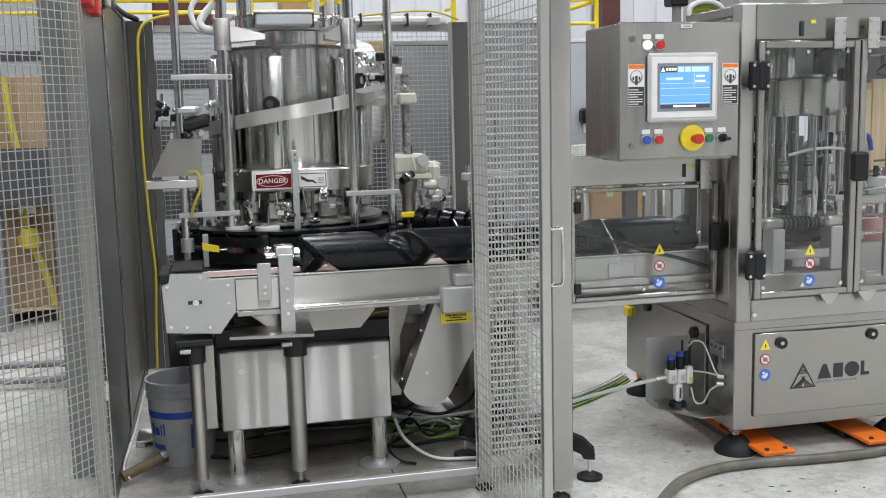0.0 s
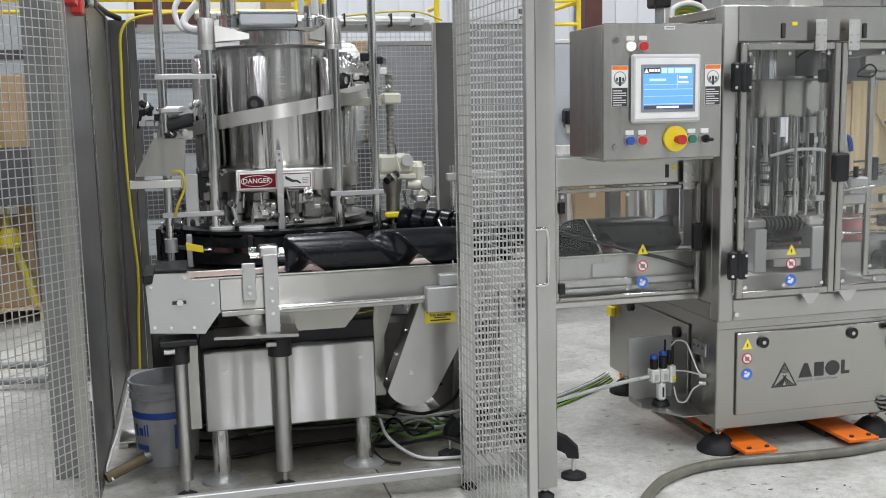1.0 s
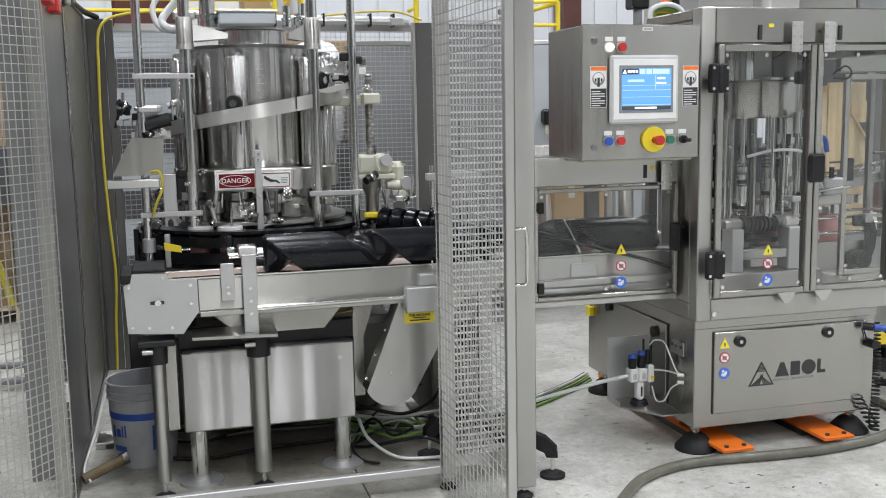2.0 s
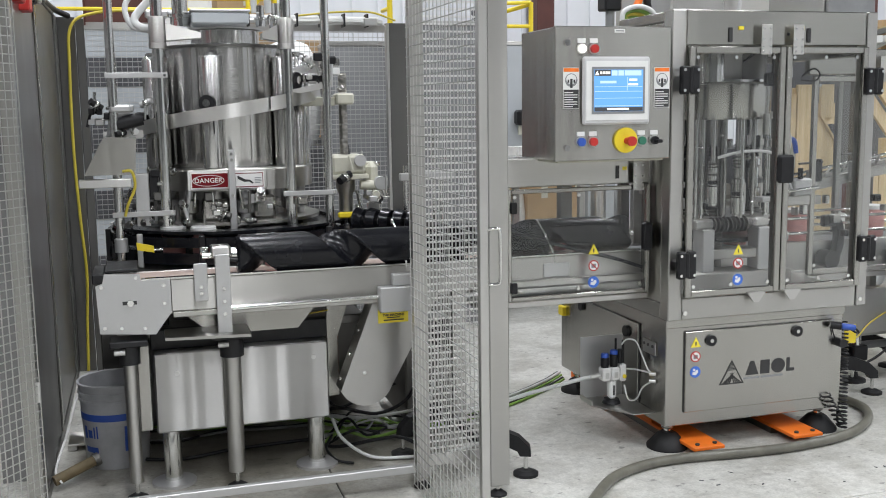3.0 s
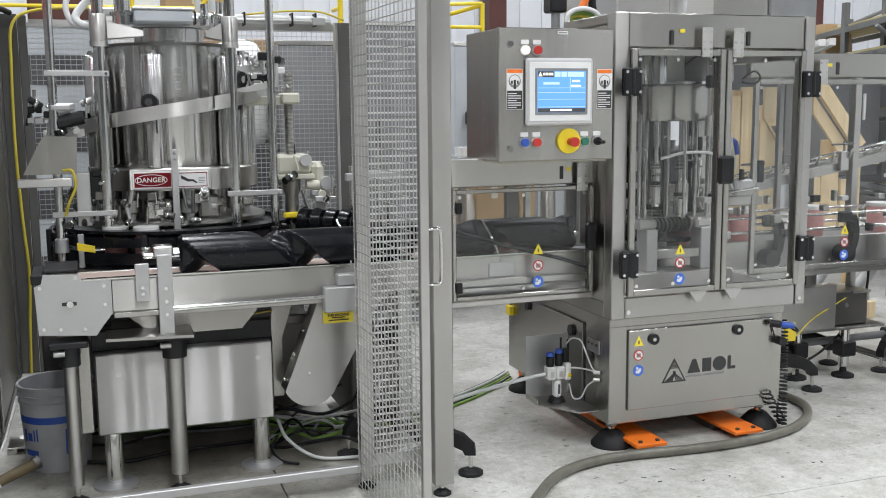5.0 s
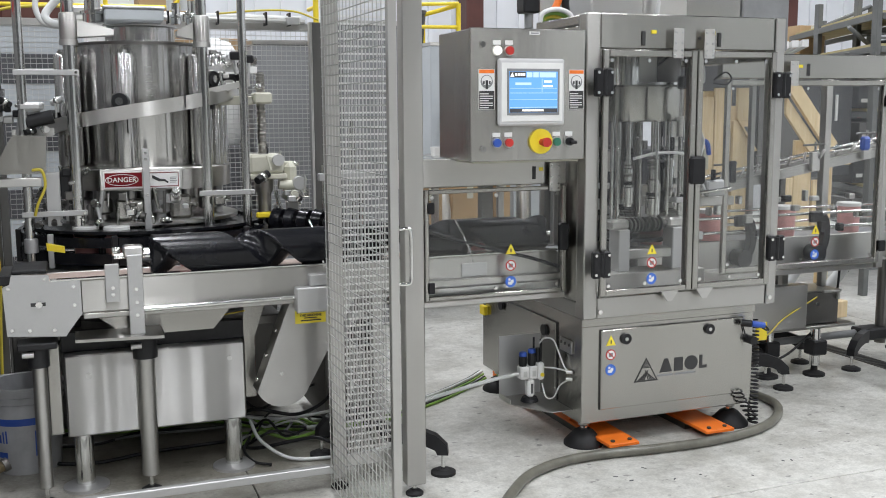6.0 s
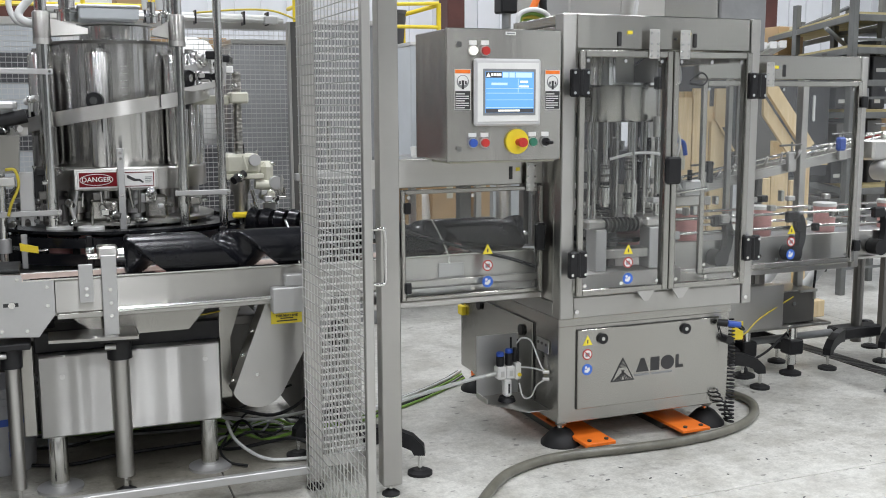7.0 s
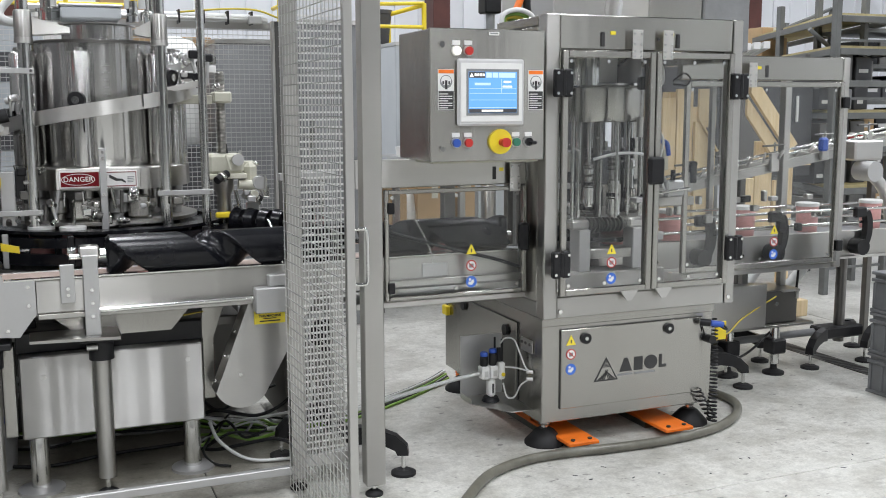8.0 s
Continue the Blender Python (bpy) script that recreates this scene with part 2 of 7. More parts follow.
def cyl(bm, p0, p1, r, seg=20, r1=None, caps=True):
    """A round bar from p0 to p1."""
    r1 = r if r1 is None else r1
    p0, p1 = Vector(p0), Vector(p1)
    d, s, u = basis(p1 - p0)
    ra, rb = [], []
    for i in range(seg):
        a = 2 * math.pi * i / seg
        o = s * math.cos(a) + u * math.sin(a)
        ra.append(bm.verts.new(p0 + o * r))
        rb.append(bm.verts.new(p1 + o * r1))
    for i in range(seg):
        j = (i + 1) % seg
        bm.faces.new((ra[i], ra[j], rb[j], rb[i])).smooth = True
    if caps:
        bm.faces.new(ra[::-1])
        bm.faces.new(rb)


def lathe(bm, cx, cy, profile, seg=48, smooth=True):
    """Turned about the upright line through cx, cy; profile: rows of (radius, z)."""
    rings = []
    for r, z in profile:
        if r <= 1e-5:
            rings.append([bm.verts.new((cx, cy, z))])
        else:
            rings.append([bm.verts.new((cx + r * math.cos(2 * math.pi * i / seg), cy + r * math.sin(2 * math.pi * i / seg), z)) for i in range(seg)])
    for (pa, a), (pb, b) in zip(zip(profile, rings), zip(profile[1:], rings[1:])):
        steep = abs(pb[1] - pa[1]) > 0.15 * abs(pb[0] - pa[0])
        for i in range(seg):
            j = (i + 1) % seg
            if len(a) == 1 and len(b) == 1:
                continue
            if len(a) == 1:
                f = bm.faces.new((a[0], b[i], b[j]))
            elif len(b) == 1:
                f = bm.faces.new((a[i], a[j], b[0]))
            else:
                f = bm.faces.new((a[i], a[j], b[j], b[i]))
            f.smooth = smooth and steep


def tube(bm, pts, r, seg=10, fine=6):
    """A smooth hose through the points (Catmull-Rom)."""
    P = [Vector(p) for p in pts]
    P = [P[0] * 2 - P[1]] + P + [P[-1] * 2 - P[-2]]
    line = []
    for k in range(1, len(P) - 2):
        for i in range(fine):
            t = i / fine
            a, b, c, d = P[k - 1:k + 3]
            line.append(0.5 * (2 * b + (c - a) * t + (2 * a - 5 * b + 4 * c - d) * t * t + (3 * b - a - 3 * c + d) * t ** 3))
    line.append(P[-2])
    sweep(bm, line, r, seg)


def sweep(bm, line, r, seg=8):
    prev, side = None, None
    n = len(line)
    for k, p in enumerate(line):
        d = (line[min(k + 1, n - 1)] - line[max(k - 1, 0)]).normalized()
        if side is None:
            side = basis(d)[1]
        side = (side - d * side.dot(d)).normalized()
        up = d.cross(side)
        ring = [bm.verts.new(p + (side * math.cos(2 * math.pi * i / seg) + up * math.sin(2 * math.pi * i / seg)) * r) for i in range(seg)]
        if prev:
            for i in range(seg):
                j = (i + 1) % seg
                bm.faces.new((prev[i], prev[j], ring[j], ring[i])).smooth = True
        else:
            bm.faces.new(ring[::-1])
        prev = ring
    bm.faces.new(prev)


def prism(bm, poly, axis, a, b):
    """A flat outline pushed along an axis from a to b. Outline in the two other axes (x,z for y; y,z for x; x,y for z)."""
    def at(p, h):
        return {"y": (p[0], h, p[1]), "x": (h, p[0], p[1]), "z": (p[0], p[1], h)}[axis]
    lo = [bm.verts.new(at(p, a)) for p in poly]
    hi = [bm.verts.new(at(p, b)) for p in poly]
    n = len(poly)
    bm.faces.new(lo)
    bm.faces.new(hi[::-1])
    for i in range(n):
        bm.faces.new((lo[i], hi[i], hi[(i + 1) % n], lo[(i + 1) % n]))


def disc_y(bm, x, y, z, r, depth=0.003, seg=28):
    cyl(bm, (x, y, z), (x, y - depth, z), r, seg)


def ring(bm, cx, cy, z0, z1, r0, r1, seg=56):
    lathe(bm, cx, cy, [(r0, z0), (r1, z0), (r1, z1), (r0, z1), (r0, z0)], seg)


def finish(name, bm, material):
    bmesh.ops.recalc_face_normals(bm, faces=bm.faces)
    for e in bm.edges:
        fs = e.link_faces
        if len(fs) == 2 and not (fs[0].smooth and fs[1].smooth and fs[0].normal.dot(fs[1].normal) > 0.72):
            e.smooth = False
    me = bpy.data.meshes.new(name)
    bm.to_mesh(me)
    bm.free()
    me.materials.append(material)
    return me


def make(fn, *args, **kw):
    bm = bmesh.new()
    fn(bm, *args, **kw)
    return bm


def boxes(*rows, c=0.002):
    bm = bmesh.new()
    for r in rows:
        box(bm, *r, c=c)
    return bm


def bars(*rows, seg=20):
    bm = bmesh.new()
    for p0, p1, r in rows:
        cyl(bm, p0, p1, r, seg)
    return bm


def thing(name, at, label, category, group="", kind=""):
    """An Empty at the base of a thing; its parts are given in the hall's own coordinates."""
    ob = new(name)
    ob.empty_display_size = 0.05
    ob.matrix_basis = Matrix.Translation(at)
    return tagged(ob, label, category, group, kind)


def part(name, bm, material, parent, label=""):
    ob = new(name, finish(name, bm, material))
    ob.parent = parent
    ob.matrix_parent_inverse = Matrix.Translation(-parent.location)
    return tagged(ob, label)


def solid(name, bm, material, label="", category="", kind="", group=""):
    return tagged(new(name, finish(name, bm, material)), label, category, group, kind)

# ---- the hall ----
def sheet_wall(bm, along, a, b, face, z0, z1, out, pitch=0.3):
    """A ribbed sheet wall: a slab with upright ribs. along: 'x' or 'y'; out: +1 or -1, the side of the slab."""
    def put(p, q, f0, f1):
        if along == "x":
            box(bm, p, q, min(f0, f1), max(f0, f1), z0, z1)
        else:
            box(bm, min(f0, f1), max(f0, f1), p, q, z0, z1)
    put(a, b, face, face + 0.12 * out)
    n = int((b - a) / pitch)
    for i in range(n):
        p = a + (i + 0.5) * pitch
        put(p - 0.03, p + 0.03, face - 0.03 * out, face - 0.002 * out)


X0, X1, Y0, Y1, ROOF = -7.0, 11.6, -18.0, 11.6, 6.2
floor = solid("floor", boxes((X0, X1, Y0, Y1, -0.2, -0.012), c=0), JOINT, "grey polished concrete floor with saw-cut joints", "floor", "structure")
XJ = [X0, -3.9, 0.673, 5.25, 9.8, X1]
YJ = [Y0, -10.6, -6.02, -1.45, 3.06, 7.7, Y1]
for i in range(len(XJ) - 1):
    for j in range(len(YJ) - 1):
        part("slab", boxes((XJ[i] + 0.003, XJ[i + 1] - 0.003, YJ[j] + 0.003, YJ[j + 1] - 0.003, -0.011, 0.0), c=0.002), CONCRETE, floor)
for nm, al, a, b, f, o in (("wall_north", "x", X0, X1, Y1, 1), ("wall_south", "x", X0, X1, Y0, -1), ("wall_east", "y", Y0, Y1, X1, 1), ("wall_west", "y", Y0, Y1, X0, -1)):
    bm = bmesh.new()
    sheet_wall(bm, al, a, b, f, 0, ROOF, o)
    # south and west walls are never in view; dark to deepen steel reflections
    dark = nm in ("wall_south", "wall_west")
    solid(nm, bm, WALL_GREY if dark else WALL_WHITE, "unseen ribbed wall, dark grey to darken reflections in the steel" if dark else "white ribbed metal sheet wall of the hall", "wall", "structure")
bm = bmesh.new()
box(bm, X0 - 0.12, X1 + 0.12, Y0 - 0.12, Y1 + 0.12, ROOF, ROOF + 0.15)
# roof stays out of view; dark grey so little light bounces down
solid("ceiling", bm, ROOF_MAT, "unseen dark grey sheet roof that keeps the fill light low", "ceiling", "structure")

lamp_thing = None
for lx, ly in LAMP_SPOTS:
    if lamp_thing is None:
        lamp_thing = thing("ceiling_light", (lx, ly, ROOF), "long white strip light hung under the roof", "ceiling light", "strip lights")
        part("housing", boxes((lx - 0.2, lx + 0.2, ly - 1.25, ly + 1.25, LAMP_HEIGHT, LAMP_HEIGHT + 0.08), c=0.01), WHITE, lamp_thing)
        for s in (-1, 1):
            part("hanger", bars(((lx, ly + s * 0.9, LAMP_HEIGHT + 0.08), (lx, ly + s * 0.9, ROOF), 0.006)), GALV, lamp_thing)
    else:
        copy_thing(lamp_thing, Matrix.Translation((lx, ly, ROOF)))


# ---- wire mesh guarding ----
def mesh_panel(bm, p, q, z0, z1, pitch, r=0.0015, pitch_z=None, r_level=None):
    """Welded wire between two upright lines at p and q (x, y)."""
    p, q = Vector((*p, 0)), Vector((*q, 0))
    d = (q - p).normalized()
    n = Vector((-d.y, d.x, 0))
    L = (q - p).length
    pz = pitch_z or pitch

    def rod(a, b, off, r):
        e = (b - a).normalized()
        s = n * r
        t = e.cross(n) * r
        o = n * off
        ra = [bm.verts.new(a + o + v) for v in (s + t, -s + t, -s - t, s - t)]
        rb = [bm.verts.new(b + o + v) for v in (s + t, -s + t, -s - t, s - t)]
        for i in range(4):
            bm.faces.new((ra[i], ra[(i + 1) % 4], rb[(i + 1) % 4], rb[i])).smooth = True
    k = int(L / pitch)
    for i in range(k + 1):
        c = p + d * (pitch * i)
        rod(c + Vector((0, 0, z0)), c + Vector((0, 0, z1)), r * 0.9, r)
    k = int((z1 - z0) / pz)
    for i in range(k + 1):
        z = Vector((0, 0, z0 + i * pz))
        rod(p + z, p + d * L + z, -(r_level or r) * 0.9, r_level or r)


def bar_between(bm, p, q, z0, z1, w):
    """A flat bar from p to q (x, y), w thick."""
    p, q = Vector((*p, 0)), Vector((*q, 0))
    d = (q - p).normalized()
    n = Vector((-d.y, d.x, 0)) * (w / 2)
    lo, hi = [], []
    for c in (p + n, q + n, q - n, p - n):
        lo.append(bm.verts.new((c.x, c.y, z0)))
        hi.append(bm.verts.new((c.x, c.y, z1)))
    bm.faces.new(lo)
    bm.faces.new(hi[::-1])
    for i in range(4):
        bm.faces.new((lo[i], hi[i], hi[(i + 1) % 4], lo[(i + 1) % 4]))


def foot_pad(parent, x, y, top, r=0.035, name="levelling_foot"):
    f = part(name, make(lathe, x, y, [(0, 0), (r, 0), (r, 0.008), (r * 0.55, 0.02), (0.012, 0.024), (0, 0.024)], 24), RUBBER, parent, "round black rubber levelling foot")
    part("stud", bars(((x, y, 0.02), (x, y, top), 0.008)), CHROME, f)
    return f


def fence_post(x, y, w, d, top, z0=0.045, material=None):
    ob = thing("fence_post", (x, y, 0), "square stainless steel guard post on a levelling foot", "post", "guard posts")
    part("tube", boxes((x - w / 2, x + w / 2, y - d / 2, y + d / 2, z0, top), c=0.003), material or STEEL, ob)
    foot_pad(ob, x, y, z0 + 0.01)
    return ob


def wire_leaf(name, p, q, z0, z1, pitch, label, edge=0.02, rails=(), r=0.0015, pz=None, material=None, r_level=None):
    ob = thing(name, (p[0], p[1], z0), label, "wire fence")
    part("wire_mesh", make(mesh_panel, p, q, z0, z1, pitch, r, pz, r_level), material or GALV, ob)["kind"] = "stuff"
    for za, zb in rails:
        part("rail", make(bar_between, p, q, za, zb, 0.02), STEEL_LIGHT, ob)
    return ob


GATE_TOP = 2.25
fence_post(0.994, 3.70, 0.055, 0.05, GATE_TOP)
fence_post(1.25, 3.52, 0.078, 0.06, GATE_TOP)
fence_post(-0.435, 3.70, 0.05, 0.05, GATE_TOP)
sill = thing("fence_sill", (0.26, 3.7, 0.06), "pale steel bottom rail of the guard opening", "rail")
part("rail", boxes((-0.405, 0.965, 3.675, 3.705, 0.068, 0.1), c=0.003), STEEL_MATT, sill)
side_fixed = wire_leaf("fixed_mesh_panel", (1.024, 3.70), (1.235, 3.70), 0.10, GATE_TOP, 0.0138, "narrow fixed galvanised wire mesh panel between guard posts", rails=((0.085, 0.13),), pz=0.0277, r=0.0009, r_level=0.0034, material=BRIGHT_WIRE)
gate = wire_leaf("mesh_gate", (0.949, 3.655), (0.964, 2.86), 0.035, GATE_TOP, 0.042, "open galvanised wire mesh gate with a steel stile", r=0.0014, pz=0.036)
part("stile", boxes((0.950, 0.978, 2.835, 2.86, 0.0, GATE_TOP), c=0.002), STEEL_LIGHT, gate)
grip = bmesh.new()
tube(grip, [(0.978, 2.846, 1.135), (1.005, 2.846, 1.136), (1.018, 2.846, 1.125), (1.02, 2.846, 1.05), (1.018, 2.846, 0.975), (1.005, 2.846, 0.964), (0.978, 2.846, 0.965)], 0.0055, 10, 5)
part("handle", grip, CHROME, gate, "bright bow handle")
leaf = wire_leaf("mesh_gate", (-0.40, 3.665), (-0.90, 2.99), 0.02, GATE_TOP, 0.030, "open galvanised wire mesh gate leaf", r=0.0016)
for z in (0.5, 1.9):
    part("hinge", bars(((-0.405, 3.668, z), (-0.405, 3.668, z + 0.07), 0.009)), GALV, leaf)
side = thing("side_guard_panel", (-0.44, 4.8, 0), "long dull steel sheet side panel of the machine guard", "guard panel")
for y0, y1 in ((3.73, 4.80), (4.806, 5.895)):
    part("sheet", boxes((-0.442, -0.434, y0, y1, 0.05, 2.03), c=0.001), SHEET_STEEL, side)
part("top_rail", boxes((-0.452, -0.424, 3.73, 5.895, 2.031, 2.06), c=0.003), DARK_STEEL, side)
part("seam_post", boxes((-0.4335, -0.425, 4.775, 4.83, 0.05, 2.03), c=0.002), STEEL_PANEL, side)
part("foot_rail", boxes((-0.45, -0.428, 3.73, 5.895, 0.0, 0.049), c=0.002), DARK_STEEL, side)
wing = thing("wing_guard_panel", (-0.53, 4.3, 0), "narrow dull steel sheet wing of the guard", "guard panel")
part("sheet", boxes((-0.63, -0.452, 4.29, 4.298, 0.0, 2.3), c=0.001), SHEET_STEEL, wing)
part("edge_strip", boxes((-0.482, -0.466, 4.282, 4.2895, 0.0, 2.3), c=0.001), INK, wing)
back = wire_leaf("back_mesh_panel", (-0.27, 6.06), (1.46, 6.06), 0.08, 1.98, 0.030, "galvanised wire mesh back panel of the machine guard", rails=((1.97, 2.01), (0.05, 0.09)), pz=0.029, r=0.0012, r_level=0.0022)
corner = thing("corner_post", (-0.36, 6.06, 0), "wide folded steel corner post of the guard", "post")
part("plate", boxes((-0.44, -0.425, 5.90, 6.12, 0.0, 2.04), (-0.425, -0.33, 6.09, 6.12, 0.0, 2.04), c=0.002), POST_STEEL, corner)
part("tube", boxes((-0.325, -0.28, 6.04, 6.09, 0.0, 2.03), c=0.003), POST_STEEL, corner)
back_post = thing("corner_post", (1.53, 6.06, 0), "wide folded steel corner post of the guard", "post")
part("plate", boxes((1.475, 1.60, 6.03, 6.06, 0.0, 2.02), c=0.002), POST_STEEL, back_post)
part("flange", boxes((1.455, 1.473, 6.02, 6.07, 0.0, 2.02), c=0.002), STEEL_LIGHT, back_post)

# ---- the rotary filling machine ----
TX, TY = 0.378, 4.70
filler = thing("filling_machine", (0.35, 4.6, 0), "rotary filling machine with a polished steel tank over a carousel", "machine")
tank = part("tank", make(lathe, TX, TY, [(0.0, 1.20), (0.272, 1.20), (0.276, 1.215), (0.276, 1.785), (0.27, 1.79), (0.155, 1.792), (0.155, 1.798), (0.150, 1.80), (0.150, 1.858), (0.145, 1.862), (0.0, 1.866)], 72), TANK_STEEL, filler, "polished stainless steel cylindrical tank")
part("rim", make(ring, TX, TY, 1.776, 1.787, 0.277, 0.292), DARK_STEEL, tank)
part("cover_plate", make(ring, TX, TY, 1.863, 1.869, 0.12, 0.162), STEEL_MATT, tank)
# wide piston barrels that stand before the tank, each under its cam roller
for a_deg in (193, 253, 313):
    a = radians(a_deg)
    bx, by = TX + 0.328 * math.cos(a), TY + 0.328 * math.sin(a)
    part("piston_barrel", make(lathe, bx, by, [(0, 1.262), (0.046, 1.262), (0.048, 1.27), (0.048, 1.725), (0.043, 1.735), (0.02, 1.737), (0.02, 1.75), (0, 1.75)], 32), TANK_STEEL, filler, "wide polished steel piston barrel")
for k in range(7):
    part("level_mark", boxes((TX + 0.0, TX + 0.02, TY - 0.2785, TY - 0.276, 1.50 + k * 0.03, 1.503 + k * 0.03), c=0), GALV, tank)
# upright piston barrels round the sides and back of the tank
for k in range(15):
    a = radians(-28 + k * 236 / 14)
    bx, by = TX + 0.335 * math.cos(a), TY + 0.335 * math.sin(a)
    pb = part("piston_barrel", make(lathe, bx, by, [(0, 1.24), (0.034, 1.24), (0.034, 1.735), (0.028, 1.742), (0.018, 1.742), (0.018, 1.76), (0, 1.76)], 18), TANK_STEEL, filler)
# skirt band, valve ring, column
part("skirt", make(lathe, TX, TY, [(0.30, 1.165), (0.372, 1.165), (0.372, 1.252), (0.365, 1.258), (0.20, 1.258)], 64), STEEL, filler)
part("column", make(lathe, TX, TY, [(0, 0.56), (0.12, 0.56), (0.12, 0.80), (0.20, 0.80), (0.20, 0.99), (0.27, 0.995), (0.27, 1.02), (0.235, 1.025), (0.235, 1.16), (0, 1.16)], 56), STEEL, filler)
part("lower_table", make(lathe, TX, TY, [(0.22, 1.02), (0.40, 1.02), (0.40, 1.034), (0.22, 1.036)], 64), STEEL, filler)
for k in range(16):
    a = 2 * math.pi * (k + 0.25) / 16
    vx, vy = TX + 0.315 * math.cos(a), TY + 0.315 * math.sin(a)
    vb = part("valve", make(lathe, vx, vy, [(0, 1.036), (0.022, 1.036), (0.022, 1.06), (0.038, 1.07), (0.038, 1.12), (0.026, 1.13), (0.026, 1.164), (0, 1.164)], 16), STEEL_H if k % 3 else STEEL_MATT, filler)
    part("stem", bars(((vx, vy, 1.095), (vx + 0.06 * math.cos(a), vy + 0.06 * math.sin(a), 1.095), 0.011), seg=10), CHROME if k % 2 else DARK_STEEL, vb)
    part("nozzle", bars(((vx, vy, 1.0), (vx, vy, 1.036), 0.012), seg=10), DARK_STEEL, vb)
part("valve_housing", boxes((TX - 0.155, TX - 0.02, 4.36, 4.45, 1.037, 1.13), c=0.012), STEEL_PANEL, filler)
part("valve_housing", boxes((TX + 0.07, TX + 0.16, 4.37, 4.46, 1.037, 1.14), c=0.012), STEEL_PANEL, filler)
# black star wheels and guide rings under the valves
for z, ri, ro, h in ((0.945, 0.20, 0.485, 0.018), (0.985, 0.30, 0.505, 0.012), (0.885, 0.20, 0.50, 0.014)):
    wheel = bmesh.new()
    n, cols = 16, 96
    loop = []
    for k in range(cols):
        a = 2 * math.pi * k / cols
        f = abs(math.sin(a * n / 2))
        loop.append((TX + (ro - 0.05 * (1 - f) ** 2) * math.cos(a), TY + (ro - 0.05 * (1 - f) ** 2) * math.sin(a)))
    prism(wheel, loop, "z", z, z + h)
    part("star_wheel", wheel, BLACK_SATIN, filler, "black plastic star wheel")
part("guide_rail", make(ring, TX, TY, 0.948, 0.988, 0.535, 0.555, 72), BLACK_SATIN, filler, "curved black plastic guide rail")
part("guide_rail", make(ring, TX, TY, 0.878, 0.925, 0.535, 0.56, 72), BLACK_SATIN, filler)
part("guide_rail", make(ring, TX, TY, 1.0, 1.012, 0.45, 0.53, 72), BLACK_SATIN, filler)
for k in range(12):
    a = 2 * math.pi * (k + 0.4) / 12
    gx, gy = TX + 0.56 * math.cos(a), TY + 0.56 * math.sin(a)
    part("rail_clamp", boxes((gx - 0.012, gx + 0.012, gy - 0.012, gy + 0.012, 0.86, 1.0), c=0.003), STEEL_MATT if k % 2 else BLACK, filler)
part("worktop", make(lathe, TX, TY, [(0, 0.83), (0.57, 0.83), (0.57, 0.855), (0, 0.858)], 64), STEEL_H, filler)
# cam track and rollers
cam_bm = bmesh.new()
prev = None
STEPS = 44
CAM_R = 0.43
cam_line = []
for k in range(STEPS + 1):
    a = radians(184 + k * (338 - 184) / STEPS)
    s = k / STEPS
    z = 1.408 + 0.178 * s
    x, y = TX + CAM_R * math.cos(a), TY + CAM_R * math.sin(a)
    cam_line.append((x, y, z))
    xi, yi = TX + (CAM_R - 0.012) * math.cos(a), TY + (CAM_R - 0.012) * math.sin(a)
    row = [cam_bm.verts.new(v) for v in ((x, y, z - 0.029), (x, y, z + 0.029), (xi, yi, z + 0.029), (xi, yi, z - 0.029))]
    if prev:
        for i in range(4):
            cam_bm.faces.new((prev[i], prev[(i + 1) % 4], row[(i + 1) % 4], row[i])).smooth = i in (0, 2)
    else:
        cam_bm.faces.new(row)
    prev = row
cam_bm.faces.new(prev[::-1])
cam_track = part("cam_track", cam_bm, STEEL_LIGHT, filler, "rising curved satin steel cam track")
part("joint_line", boxes((0.518, 0.522, 4.288, 4.296, 1.51, 1.562), c=0), INK, cam_track)


def cam_roller(a_deg, z, stem=True):
    a = radians(a_deg)
    d = Vector((math.cos(a), math.sin(a), 0))
    p = Vector((TX, TY, z)) + d * 0.379
    ro = part("cam_roller", bars((p, p + d * 0.03, 0.034), seg=28), BLACK, filler, "black cam roller with a bright pin")
    part("pin", bars((p + d * 0.02, p + d * 0.038, 0.016), seg=16), CHROME, ro)
    part("bracket", bars((p - d * 0.03, p, 0.018), seg=14), BLACK, ro)
    if stem:
        part("stem", bars((p - d * 0.012 + Vector((0.015, 0, -0.13)), p - d * 0.012 + Vector((0.015, 0, -0.03)), 0.011), seg=12), BLACK, ro)


cam_roller(253, 1.537)
cam_roller(313, 1.632)
cam_roller(193, 1.47, False)
